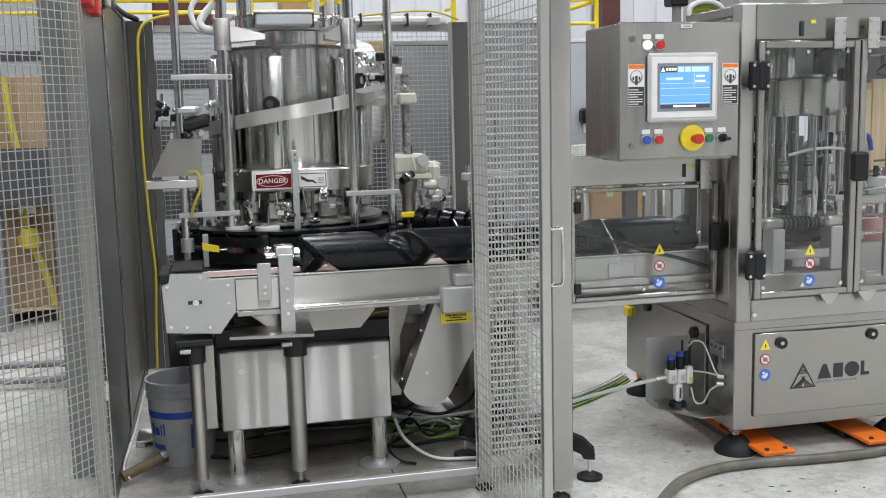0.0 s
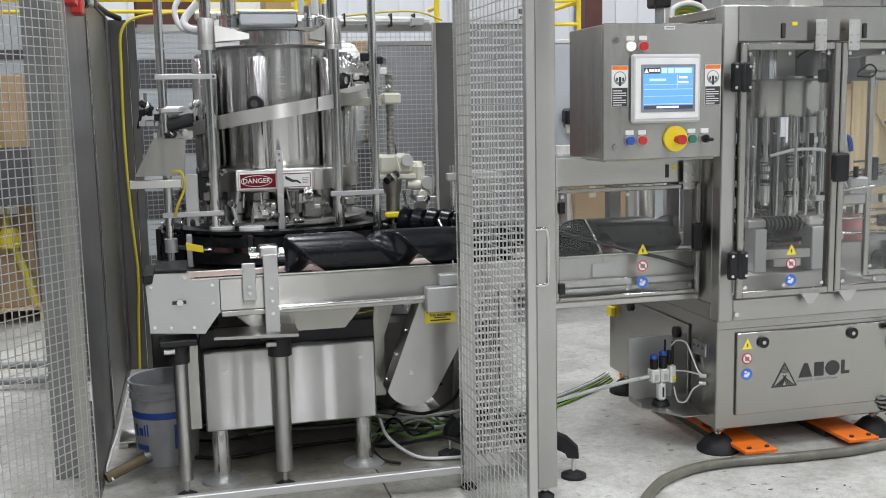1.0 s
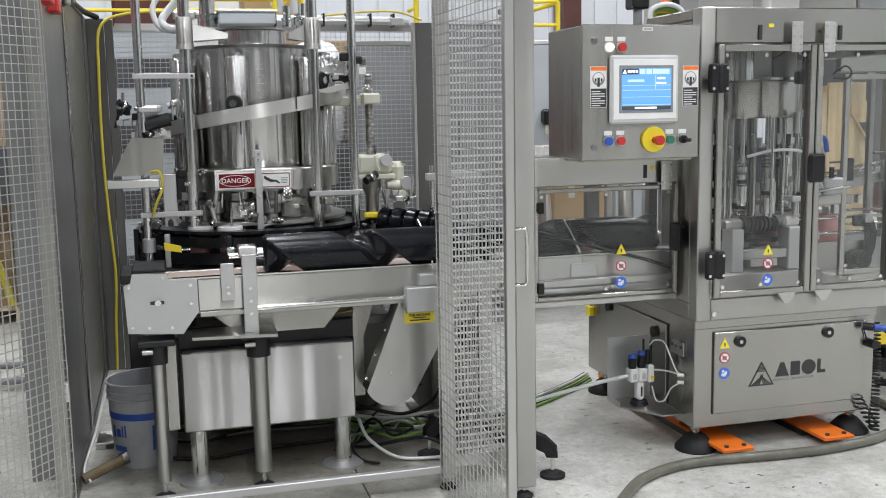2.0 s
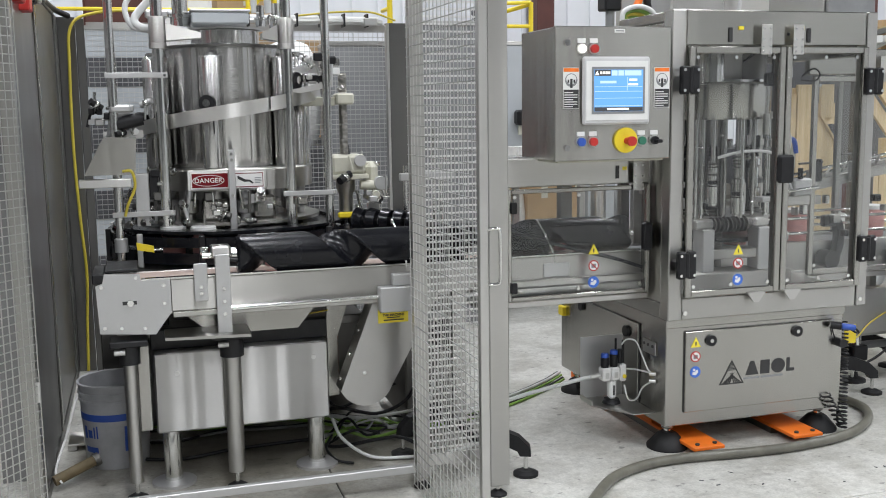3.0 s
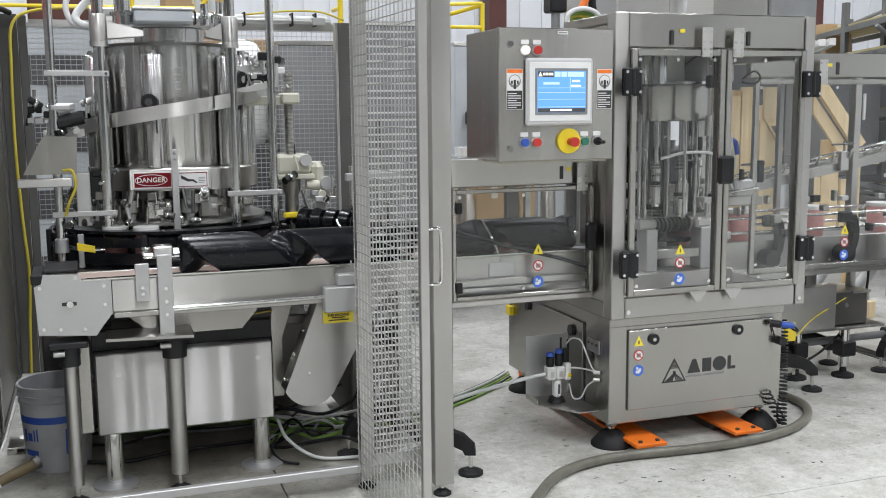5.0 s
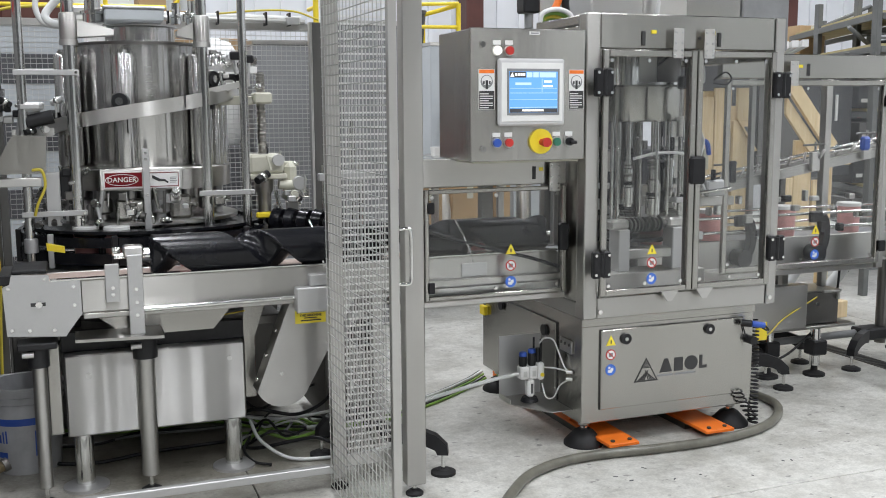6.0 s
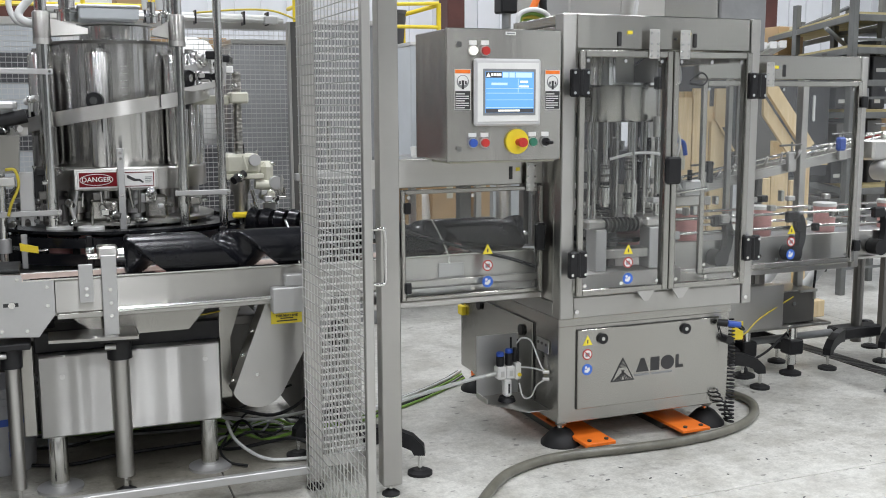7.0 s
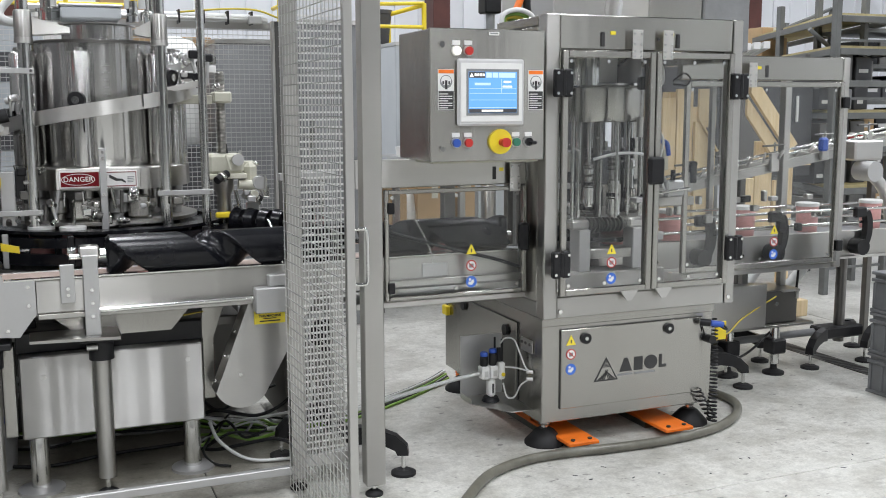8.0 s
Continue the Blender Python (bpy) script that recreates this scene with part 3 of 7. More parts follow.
# frame uprights, collars and cross bars
for ux, uy, r, z0, collar in ((-0.113, 4.35, 0.018, 0.86, 0), (0.076, 4.35, 0.024, 1.0, 1), (0.603, 4.35, 0.024, 1.01, 1), (0.772, 4.35, 0.018, 0.86, 0)):
    up = part("upright", bars(((ux, uy, z0), (ux, uy, 2.3), r), seg=24), CHROME, filler, "bright round steel upright")
    if collar:
        part("collar", make(lathe, ux, uy, [(0.0245, 1.785), (0.034, 1.785), (0.034, 1.885), (0.03, 1.892), (0.0245, 1.892)], 24), STEEL, up)
        part("ring", make(lathe, ux, uy, [(0.0245, 1.762), (0.036, 1.762), (0.036, 1.784), (0.0245, 1.784)], 24), STEEL_LIGHT, up)
        s = 1 if ux < TX else -1
        part("arm", make(prism, [(ux + s * 0.034, 1.865), (ux + s * (0.175 if s > 0 else 0.10), 1.828), (ux + s * (0.175 if s > 0 else 0.10), 1.806), (ux + s * 0.034, 1.795)], "y", 4.34, 4.42), STEEL, up)
    else:
        part("clamp", make(lathe, ux, uy, [(0.0185, 0.925), (0.027, 0.925), (0.027, 0.98), (0.0185, 0.985)], 20), STEEL_MATT, up)
for x0, x1, y, z in ((-0.14, 0.108, 4.325, 1.653), (-0.14, 0.112, 4.325, 1.083), (0.565, 0.80, 4.325, 1.145)):
    cb = part("cross_bar", boxes((x0, x1, y - 0.008, y + 0.004, z - 0.011, z + 0.011), c=0.002), STEEL_MATT, filler)
    part("screw", make(disc_y, x1 - 0.012, y - 0.008, z, 0.006, 0.004, 10), CHROME, cb)
# front strip with the warning plates
part("front_band", boxes((0.165, 0.50, 4.325, 4.337, 1.17, 1.26), c=0.003), STEEL, filler)
part("front_strip", boxes((0.334, 0.362, 4.285, 4.297, 0.99, 1.342), c=0.002), STEEL_MATT, filler)
for z in (1.30, 1.325, 1.15):
    part("screw", make(disc_y, 0.348, 4.285, z, 0.006, 0.004, 10), CHROME, filler)


def letters(name, text, x, y, z, size, material, parent, spread=1.0, depth=0.0008, align="CENTER", bold=0.0):
    cu = bpy.data.curves.new(name, "FONT")
    cu.body, cu.size, cu.extrude, cu.align_x, cu.align_y = text, size, depth, align, "CENTER"
    cu.space_character = spread
    cu.offset = bold
    ob = new(name + "_tmp", cu)
    dg = bpy.context.evaluated_depsgraph_get()
    me = bpy.data.meshes.new_from_object(ob.evaluated_get(dg))
    bpy.data.objects.remove(ob)
    me.transform(pose(x, y, z, 90))
    me.materials.clear()
    me.materials.append(material)
    o = new(name, me)
    o.parent = parent
    o.matrix_parent_inverse = Matrix.Translation(-parent.location)
    return o


def oval(bm, x, y, z, rx, rz, depth, seg=36):
    prism(bm, [(x + rx * math.cos(2 * math.pi * i / seg), z + rz * math.sin(2 * math.pi * i / seg)) for i in range(seg)], "y", y, y - depth)


sign = thing("danger_sign", (0.26, 4.32, 1.17), "white and red danger sign plate on the machine skirt", "sign")
part("plate", boxes((0.178, 0.338, 4.316, 4.3235, 1.178, 1.249), c=0.001), WHITE, sign)
part("red_field", boxes((0.184, 0.332, 4.3145, 4.316, 1.184, 1.243), c=0), DANGER_RED, sign)
part("oval_rim", make(oval, 0.2515, 4.3145, 1.2135, 0.066, 0.024, 0.001), WHITE, sign)
part("oval", make(oval, 0.2515, 4.3135, 1.2135, 0.063, 0.0215, 0.001), DANGER_RED, sign)
letters("wording", "DANGER", 0.2515, 4.3118, 1.2135, 0.028, WHITE, sign, 1.04, bold=0.0004)
sign2 = thing("pictogram_sign", (0.42, 4.32, 1.17), "white plate with a crushing-hand pictogram and red border", "sign")
part("plate", boxes((0.341, 0.486, 4.316, 4.3235, 1.176, 1.247), c=0.001), WHITE, sign2)
part("red_line", boxes((0.346, 0.481, 4.3148, 4.316, 1.2385, 1.2415), (0.346, 0.481, 4.3148, 4.316, 1.1815, 1.1845), (0.346, 0.349, 4.3148, 4.316, 1.1845, 1.2385), (0.478, 0.481, 4.3148, 4.316, 1.1845, 1.2385), c=0), DANGER_RED, sign2)
part("picture", make(prism, [(0.372, 1.228), (0.376, 1.23), (0.405, 1.214), (0.425, 1.212), (0.44, 1.199), (0.436, 1.195), (0.42, 1.204), (0.40, 1.203), (0.374, 1.217)], "y", 4.3148, 4.316), INK, sign2)
part("bar_text", boxes((0.445, 0.473, 4.3148, 4.316, 1.218, 1.221), (0.445, 0.470, 4.3148, 4.316, 1.211, 1.214), (0.445, 0.473, 4.3148, 4.316, 1.204, 1.207), (0.445, 0.468, 4.3148, 4.316, 1.197, 1.2), c=0), MID_GREY, sign2)

# tank top fittings
part("top_box", boxes((TX - 0.155, TX + 0.085, 4.44, 4.66, 1.873, 1.922), c=0.006), GREY_CAB, filler, "pale grey drive cover on the tank lid")
part("top_box_lid", boxes((TX - 0.162, TX + 0.092, 4.435, 4.665, 1.9225, 1.934), c=0.004), STEEL_MATT, filler)
for fx, fy, r, h in ((0.18, 4.56, 0.042, 0.12), (0.60, 4.62, 0.03, 0.11), (0.52, 4.52, 0.022, 0.09)):
    part("fitting", make(lathe, fx, fy, [(0, 1.868), (r, 1.868), (r, 1.868 + h * 0.3), (r * 1.25, 1.868 + h * 0.32), (r * 1.25, 1.868 + h * 0.42), (r * 0.8, 1.868 + h * 0.45), (r * 0.8, 1.868 + h), (0, 1.868 + h)], 24), CHROME, filler)
part("white_hopper", make(lathe, 0.185, 4.58, [(0, 1.99), (0.035, 1.99), (0.062, 2.03), (0.062, 2.3), (0, 2.3)], 28), WHITE, filler)
for pts, r, m in (([(0.50, 4.56, 1.93), (0.49, 4.55, 2.02), (0.44, 4.55, 2.12), (0.42, 4.55, 2.25)], 0.014, CLEAR_TUBE), ([(0.56, 4.56, 1.93), (0.55, 4.55, 2.03), (0.50, 4.55, 2.14), (0.48, 4.55, 2.28)], 0.016, CLEAR_TUBE), ([(0.59, 4.45, 1.90), (0.56, 4.44, 1.91), (0.545, 4.44, 1.90), (0.545, 4.44, 1.87)], 0.007, CHROME), ([(0.05, 4.6, 1.98), (-0.01, 4.58, 1.90), (0.03, 4.56, 1.86), (0.11, 4.55, 1.875)], 0.017, CLEAR_TUBE), ([(0.03, 4.62, 2.06), (-0.045, 4.60, 1.96), (-0.02, 4.58, 1.87), (0.06, 4.57, 1.85)], 0.012, CLEAR_TUBE)):
    part("tube", make(tube, pts, r), m, filler)
# cream gearbox, lifting screw and pipework beside the tank
gear = part("gearbox", boxes((0.80, 0.955, 4.42, 4.58, 1.215, 1.30), c=0.012), BEIGE, filler, "cream painted gearbox housing")
part("boss", make(disc_y, 0.925, 4.42, 1.275, 0.026, 0.025), STEEL_MATT, gear)
part("flange", boxes((0.79, 0.965, 4.41, 4.59, 1.19, 1.214), c=0.004), BEIGE, gear)
part("neck", make(lathe, 0.875, 4.5, [(0, 1.03), (0.032, 1.03), (0.032, 1.12), (0.045, 1.14), (0.045, 1.19), (0, 1.19)], 24), STEEL, gear)
part("column", bars(((0.875, 4.5, 0.86), (0.875, 4.5, 1.03), 0.028)), CHROME, gear)
part("valve_body", boxes((0.965, 1.02, 4.45, 4.53, 1.08, 1.26), c=0.02), BEIGE, gear)
part("valve_arm", bars(((0.93, 4.44, 1.165), (1.03, 4.44, 1.155), 0.022)), BEIGE, gear)
part("valve_wheel", bars(((1.02, 4.44, 1.17), (1.02, 4.40, 1.17), 0.03)), STEEL_MATT, gear)
screw_bm = bmesh.new()
prof = [(0, 1.30)]
for k in range(60):
    prof += [(0.021, 1.302 + k * 0.006), (0.017, 1.305 + k * 0.006)]
prof += [(0.017, 1.665), (0, 1.665)]
lathe(screw_bm, 0.872, 4.50, prof, 18)
part("lifting_screw", screw_bm, STEEL, filler, "threaded steel lifting screw")
part("screw_nut", boxes((0.835, 0.918, 4.46, 4.55, 1.525, 1.575), c=0.008), BEIGE, filler)
part("nut_arm", boxes((0.68, 0.834, 4.48, 4.53, 1.52, 1.56), c=0.004), BEIGE, filler)
part("sensor_block", boxes((0.66, 0.79, 4.42, 4.47, 1.625, 1.655), c=0.004), BLACK, filler)
part("sensor_block", boxes((0.79, 0.83, 4.40, 4.46, 1.70, 1.735), c=0.006), BLACK, filler)
part("sensor_bracket", make(prism, [(0.62, 1.68), (0.70, 1.70), (0.75, 1.715), (0.75, 1.66), (0.66, 1.665)], "y", 4.40, 4.41), STEEL_MATT, filler)
part("sensor_bracket", boxes((0.775, 0.84, 4.385, 4.40, 1.655, 1.685), c=0.003), WHITE, filler)
part("sensor_post", bars(((0.80, 4.39, 1.60), (0.805, 4.39, 1.70), 0.008)), STEEL_MATT, filler)
part("cam_end", make(prism, [(0.60, 1.585), (0.76, 1.62), (0.80, 1.63), (0.80, 1.60), (0.66, 1.575)], "y", 4.36, 4.40), STEEL_LIGHT, filler)
# yellow handles
hd = part("valve_handle", boxes((0.825, 0.905, 4.43, 4.455, 1.015, 1.042), c=0.006), YELLOW, filler, "yellow lever handle")
hd2 = part("valve_handle", make(prism, [(-0.052, 0.982), (0.015, 0.965), (0.016, 0.94), (-0.05, 0.953)], "y", 4.17, 4.19), YELLOW, filler, "yellow lever handle")
part("handle_pin", bars(((0.015, 4.18, 0.95), (0.05, 4.18, 0.95), 0.004)), CHROME, hd2)
# chute, sensors and ledge on the other side
part("chute", make(prism, [(-0.24, 1.25), (-0.04, 1.25), (-0.03, 1.40), (-0.155, 1.405), (-0.175, 1.375)], "y", 4.30, 4.46), STEEL_PANEL, filler, "grey steel chute")
part("ledge", boxes((-0.262, -0.055, 4.27, 4.32, 1.20, 1.235), c=0.003), STEEL_LIGHT, filler)
part("cam_end", make(prism, [(-0.16, 1.40), (-0.05, 1.39), (0.0, 1.40), (0.0, 1.43), (-0.16, 1.425)], "y", 4.40, 4.43), STEEL_LIGHT, filler)
for sx in (-0.20, -0.17):
    part("sensor_block", boxes((sx - 0.012, sx + 0.012, 4.38, 4.42, 1.495, 1.525), c=0.004), BLACK, filler)
part("sensor_arm", make(prism, [(-0.215, 1.475), (-0.05, 1.505), (-0.05, 1.485), (-0.215, 1.455)], "y", 4.40, 4.41), STEEL_MATT, filler)
part("sensor_motor", bars(((-0.10, 4.36, 1.455), (0.0, 4.36, 1.478), 0.028)), BLACK, filler)
part("sensor_clamp", boxes((-0.13, -0.04, 4.33, 4.36, 1.50, 1.535), c=0.01), STEEL_MATT, filler)
part("sensor_strut", bars(((-0.155, 4.40, 1.30), (-0.12, 4.40, 1.49), 0.012)), STEEL_MATT, filler)
part("yellow_lead", make(tube, [(-0.09, 4.30, 1.265), (-0.055, 4.29, 1.262), (-0.045, 4.29, 1.20), (-0.075, 4.29, 1.13), (-0.09, 4.30, 1.08)], 0.006), YELLOW_CABLE, filler)
part("side_bracket", boxes((-0.045, 0.01, 4.34, 4.36, 1.03, 1.25), c=0.003), STEEL_MATT, filler)
part("side_bracket", boxes((0.012, 0.05, 4.36, 4.38, 1.14, 1.255), c=0.003), BLACK, filler)
for k in range(5):
    part("hose_stub", bars(((-0.02 + 0.035 * k, 4.33, 1.04 + 0.012 * (k % 2)), (-0.02 + 0.035 * k, 4.42, 1.10), 0.012), seg=10), CHROME if k % 2 else DARK_STEEL, filler)
# base: front box, bed plate, pedestals
part("drip_box", boxes((-0.012, 0.682, 4.0, 4.81, 0.234, 0.56), c=0.006), BOX_STEEL, filler, "satin stainless base box")
part("box_latch", make(disc_y, 0.075, 4.0, 0.475, 0.010, 0.004, 16), GALV, filler)
part("box_latch", make(disc_y, 0.62, 4.0, 0.495, 0.010, 0.004, 16), GALV, filler)
part("bed_plate", boxes((-0.15, 0.86, 4.10, 5.3, 0.60, 0.64), c=0.004), DARK_STEEL, filler)
# added dark body, stands in for the shade beneath the base box
part("under_box_shade", boxes((-0.24, 0.98, 4.82, 5.4, 0.02, 0.599), c=0.006), DARK_STEEL, filler, "dark steel body added to keep the space under the base box dark")
part("bed_stiffener", boxes((-0.02, 0.69, 4.06, 4.10, 0.5605, 0.64), c=0.003), BLACK, filler)
for px, py in ((0.045, 4.075), (0.637, 4.095), (0.045, 5.15), (0.637, 5.15)):
    pd = part("pedestal", bars(((px, py, 0.02), (px, py, 0.233), 0.036), seg=28), CHROME, filler, "round steel pedestal leg")
    part("foot_plate", make(lathe, px, py, [(0, 0), (0.088, 0), (0.088, 0.012), (0.04, 0.02), (0, 0.02)], 36), STEEL_MATT, pd)
part("side_column", boxes((0.695, 0.745, 4.105, 4.22, 0.29, 0.599), c=0.004), STEEL_PANEL, filler)
part("side_column", boxes((-0.075, -0.025, 4.05, 4.12, 0.235, 0.599), c=0.004), STEEL_PANEL, filler)
part("tray", make(prism, [(0.08, 0.742), (0.66, 0.742), (0.56, 0.625), (0.22, 0.625)], "y", 3.99, 4.08), STEEL_PANEL, filler, "sloping drip tray under the conveyor")
part("support_leg", make(prism, [(0.70, 0.74), (0.80, 0.74), (0.74, 0.56), (0.69, 0.56)], "y", 4.083, 4.097), STEEL_PANEL, filler)
part("work_rim", make(ring, TX, TY, 0.64, 0.83, 0.50, 0.53), DARK_STEEL, filler)

# ---- infeed conveyor ----
conv = thing("infeed_conveyor", (0.4, 4.0, 0), "stainless steel infeed conveyor with a tan belt on round legs", "conveyor")
end_poly = [(-0.172, 0.905), (-0.045, 0.899), (-0.042, 0.873), (0.065, 0.872), (0.065, 0.744), (0.02, 0.685), (0.004, 0.662), (-0.198, 0.678), (-0.205, 0.86), (-0.180, 0.87)]
part("end_plate", make(prism, end_poly, "y", 3.893, 3.899), STEEL_MATT, conv, "pale bead-blasted end plate")
part("beam", boxes((0.066, 2.06, 3.90, 3.915, 0.745, 0.87), c=0.003), STEEL, conv)
part("beam", boxes((-0.19, 2.06, 4.13, 4.145, 0.69, 0.87), c=0.003), STEEL_H, conv)
part("beam_lip", boxes((-0.04, 2.06, 3.896, 3.925, 0.871, 0.879), c=0.002), CHROME, conv)
part("belt", boxes((-0.15, 2.06, 3.926, 4.128, 0.855, 0.868), c=0.004), BELT, conv, "worn tan plastic belt")
part("end_roller", bars(((-0.17, 3.90, 0.862), (-0.17, 4.13, 0.862), 0.022)), BLACK, conv)
part("corner_cap", boxes((-0.215, -0.172, 3.895, 4.14, 0.868, 0.905), c=0.004), BLACK, conv)
part("corner_cap", boxes((-0.17, -0.05, 3.905, 4.14, 0.905, 0.918), c=0.003), BLACK, conv)
for bx, bz in ((-0.185, 0.855), (-0.06, 0.885), (-0.18, 0.70), (-0.12, 0.695), (-0.035, 0.69), (0.04, 0.85), (0.04, 0.78)):
    part("bolt", make(disc_y, bx, 3.893, bz, 0.007, 0.005, 10), CHROME, conv)
part("slot", boxes((-0.112, -0.06, 3.8915, 3.893, 0.783, 0.797), c=0.0006), INK, conv)
part("tension_bolt", make(disc_y, -0.083, 3.892, 0.79, 0.013, 0.012, 6), CHROME, conv)
part("shaft_rail", bars(((0.285, 3.872, 0.748), (0.885, 3.872, 0.752), 0.011)), CHROME, conv, "bright round rail")
part("under_rail", boxes((0.07, 0.90, 3.895, 3.91, 0.722, 0.742), c=0.002), STEEL_H, conv)
part("rail_block", boxes((0.872, 1.03, 3.84, 3.898, 0.69, 0.792), c=0.004), STEEL_MATT, conv)
part("rail_block_top", boxes((0.93, 1.03, 3.86, 3.92, 0.793, 0.84), c=0.004), STEEL_MATT, conv)
small = part("bearing_plate", boxes((0.152, 0.203, 3.862, 3.872, 0.785, 0.93), c=0.002), STEEL_MATT, conv)
tall = part("bearing_plate", boxes((0.233, 0.288, 3.858, 3.872, 0.655, 0.96), c=0.002), STEEL_MATT, conv)
for owner, x, zs in ((small, 0.178, (0.815, 0.84)), (tall, 0.262, (0.78, 0.83, 0.73))):
    for z in zs:
        part("screw", make(disc_y, x, 3.860 if owner is small else 3.858, z, 0.007, 0.006, 10), CHROME, owner)
part("shelf", make(prism, [(0.035, 3.84), (0.352, 3.80), (0.352, 4.0), (0.035, 4.0)], "z", 0.645, 0.656), STEEL, conv)
for lx, r, blk in ((-0.098, 0.026, 0.07), (0.288, 0.034, 0.075)):
    lg = part("leg", bars(((lx, 3.94, 0.07), (lx, 3.94, 0.56), r), seg=28), STEEL, conv, "round steel conveyor leg")
    part("leg_coupling", bars(((lx, 3.94, 0.545), (lx, 3.94, 0.625), r + 0.013), seg=24), BLACK, lg)
    part("leg_block", boxes((lx - blk, lx + blk, 3.88, 4.0, 0.62, 0.644), c=0.004), BLACK, lg)
    part("lock_screw", bars(((lx - 0.055, 3.90, 0.60), (lx - 0.015, 3.90, 0.60), 0.012), seg=10), GALV, lg)
    part("stud", bars(((lx, 3.94, 0.02), (lx, 3.94, 0.07), 0.009)), CHROME, lg)
    part("foot", make(lathe, lx, 3.94, [(0, 0), (0.04, 0), (0.04, 0.01), (0.015, 0.024), (0, 0.024)], 20), RUBBER, lg)

# ---- feed screw ----
def auger(bm, x0, x1, yc, zc, R, phase, pitch=0.44, w=0.068, depth=0.042, nx=240, na=72):
    rows = []
    for i in range(nx + 1):
        x = x0 + (x1 - x0) * i / nx
        row = []
        for k in range(na):
            f = 2 * math.pi * k / na
            u = (x - phase + pitch * f / (2 * math.pi)) / pitch
            u = (u - math.floor(u + 0.5)) * pitch
            r = R - (depth * math.sqrt(max(0.0, 1 - (u / w) ** 2)) if abs(u) < w else 0)
            edge = min(x - x0, x1 - x)
            r -= 0.012 * max(0.0, 1 - edge / 0.012)
            row.append(bm.verts.new((x, yc - r * math.cos(f), zc + r * math.sin(f))))
        rows.append(row)
    for a, b in zip(rows, rows[1:]):
        for k in range(na):
            j = (k + 1) % na
            bm.faces.new((a[k], a[j], b[j], b[k])).smooth = True
    bm.faces.new(rows[0])
    bm.faces.new(rows[-1][::-1])


feed = thing("feed_screw", (0.67, 4.01, 0.88), "long black plastic feed screw with deep spiral pockets", "feed screw", "feed screws")
part("screw_body", make(auger, 0.322, 1.30, 3.952, 0.946, 0.0775, 0.77), BLACK_SATIN, feed)
part("shaft", bars(((0.19, 3.952, 0.946), (0.325, 3.952, 0.946), 0.011)), CHROME, feed)
part("bearing_block", boxes((0.225, 0.30, 3.93, 4.01, 0.94, 0.983), c=0.006), STEEL_LIGHT, feed)
part("shaft_collar", bars(((0.302, 3.952, 0.946), (0.322, 3.952, 0.946), 0.028)), CHROME, feed)
part("jam_nut", bars(((0.185, 3.98, 0.962), (0.215, 3.98, 0.962), 0.018), seg=6), CHROME, feed)
part("clamp_lever", bars(((0.24, 3.92, 0.935), (0.325, 3.92, 0.928), 0.008)), BLACK, feed)
part("bearing_post", boxes((0.24, 0.285, 3.95, 4.0, 0.869, 0.939), c=0.003), STEEL_MATT, feed)
strap = bmesh.new()
tube(strap, [(0.965, 4.0, 1.045), (0.97, 3.945, 1.01), (0.98, 3.915, 0.95), (0.995, 3.905, 0.90), (1.0, 3.905, 0.84)], 0.005)
guide = thing("guide_rod", (1.0, 3.9, 0.84), "thin bent steel guide rod beside the feed screw", "rod")
part("rod", strap, CHROME, guide)
feed2 = thing("feed_screw", (1.75, 4.01, 0.88), "black plastic feed screw behind the clear tunnel guard", "feed screw", "feed screws")
part("screw_body", make(auger, 1.36, 2.04, 3.99, 0.945, 0.076, 1.62), BLACK_SATIN, feed2)
part("shaft", bars(((1.305, 4.02, 0.935), (1.36, 4.02, 0.935), 0.012)), CHROME, feed2)
part("shaft", bars(((2.04, 4.02, 0.935), (2.08, 4.02, 0.935), 0.012)), CHROME, feed2)


def tub(x, y, z, r, h, label, group, body=None, tint=None):
    ob = thing("tub", (x, y, z), label, "tub", group)
    part("body", make(lathe, x, y, [(0, z), (r * 0.9, z), (r * 0.92, z + 0.006), (r, z + h * 0.86), (r, z + h * 0.88), (0, z + h * 0.88)], 28), body or PINK, ob)
    part("lid", make(lathe, x, y, [(0, z + h * 0.88), (r * 1.06, z + h * 0.88), (r * 1.06, z + h * 0.985), (r * 1.0, z + h), (0, z + h)], 28), WHITE, ob, "white snap-on lid")
    return ob


for x, y in ((0.50, 4.13), (0.10, 4.36), (0.22, 4.29)):
    tub(x, y, 0.869 if y < 4.2 else 0.9, 0.05, 0.125, "small dark pink tub with a white lid in the carousel", "tubs in the carousel")
# rear cross screw
rear = thing("cross_screw", (1.05, 4.4, 0.9), "short ribbed black transfer screw behind the feed screw", "feed screw")
rb = bmesh.new()
for k in range(5):
    p = Vector((0.92 + 0.05 * k, 4.46 - 0.05 * k, 1.0))
    cyl(rb, p, p + Vector((0.03, -0.03, 0)), 0.06, 28, 0.052)
part("ribs", rb, BLACK_SATIN, rear)
part("shaft", bars(((0.90, 4.48, 1.0), (1.2, 4.18, 1.0), 0.02)), DARK_STEEL, rear)
part("stand", bars(((1.02, 4.36, 0.86), (1.02, 4.36, 0.95), 0.02)), STEEL, rear)

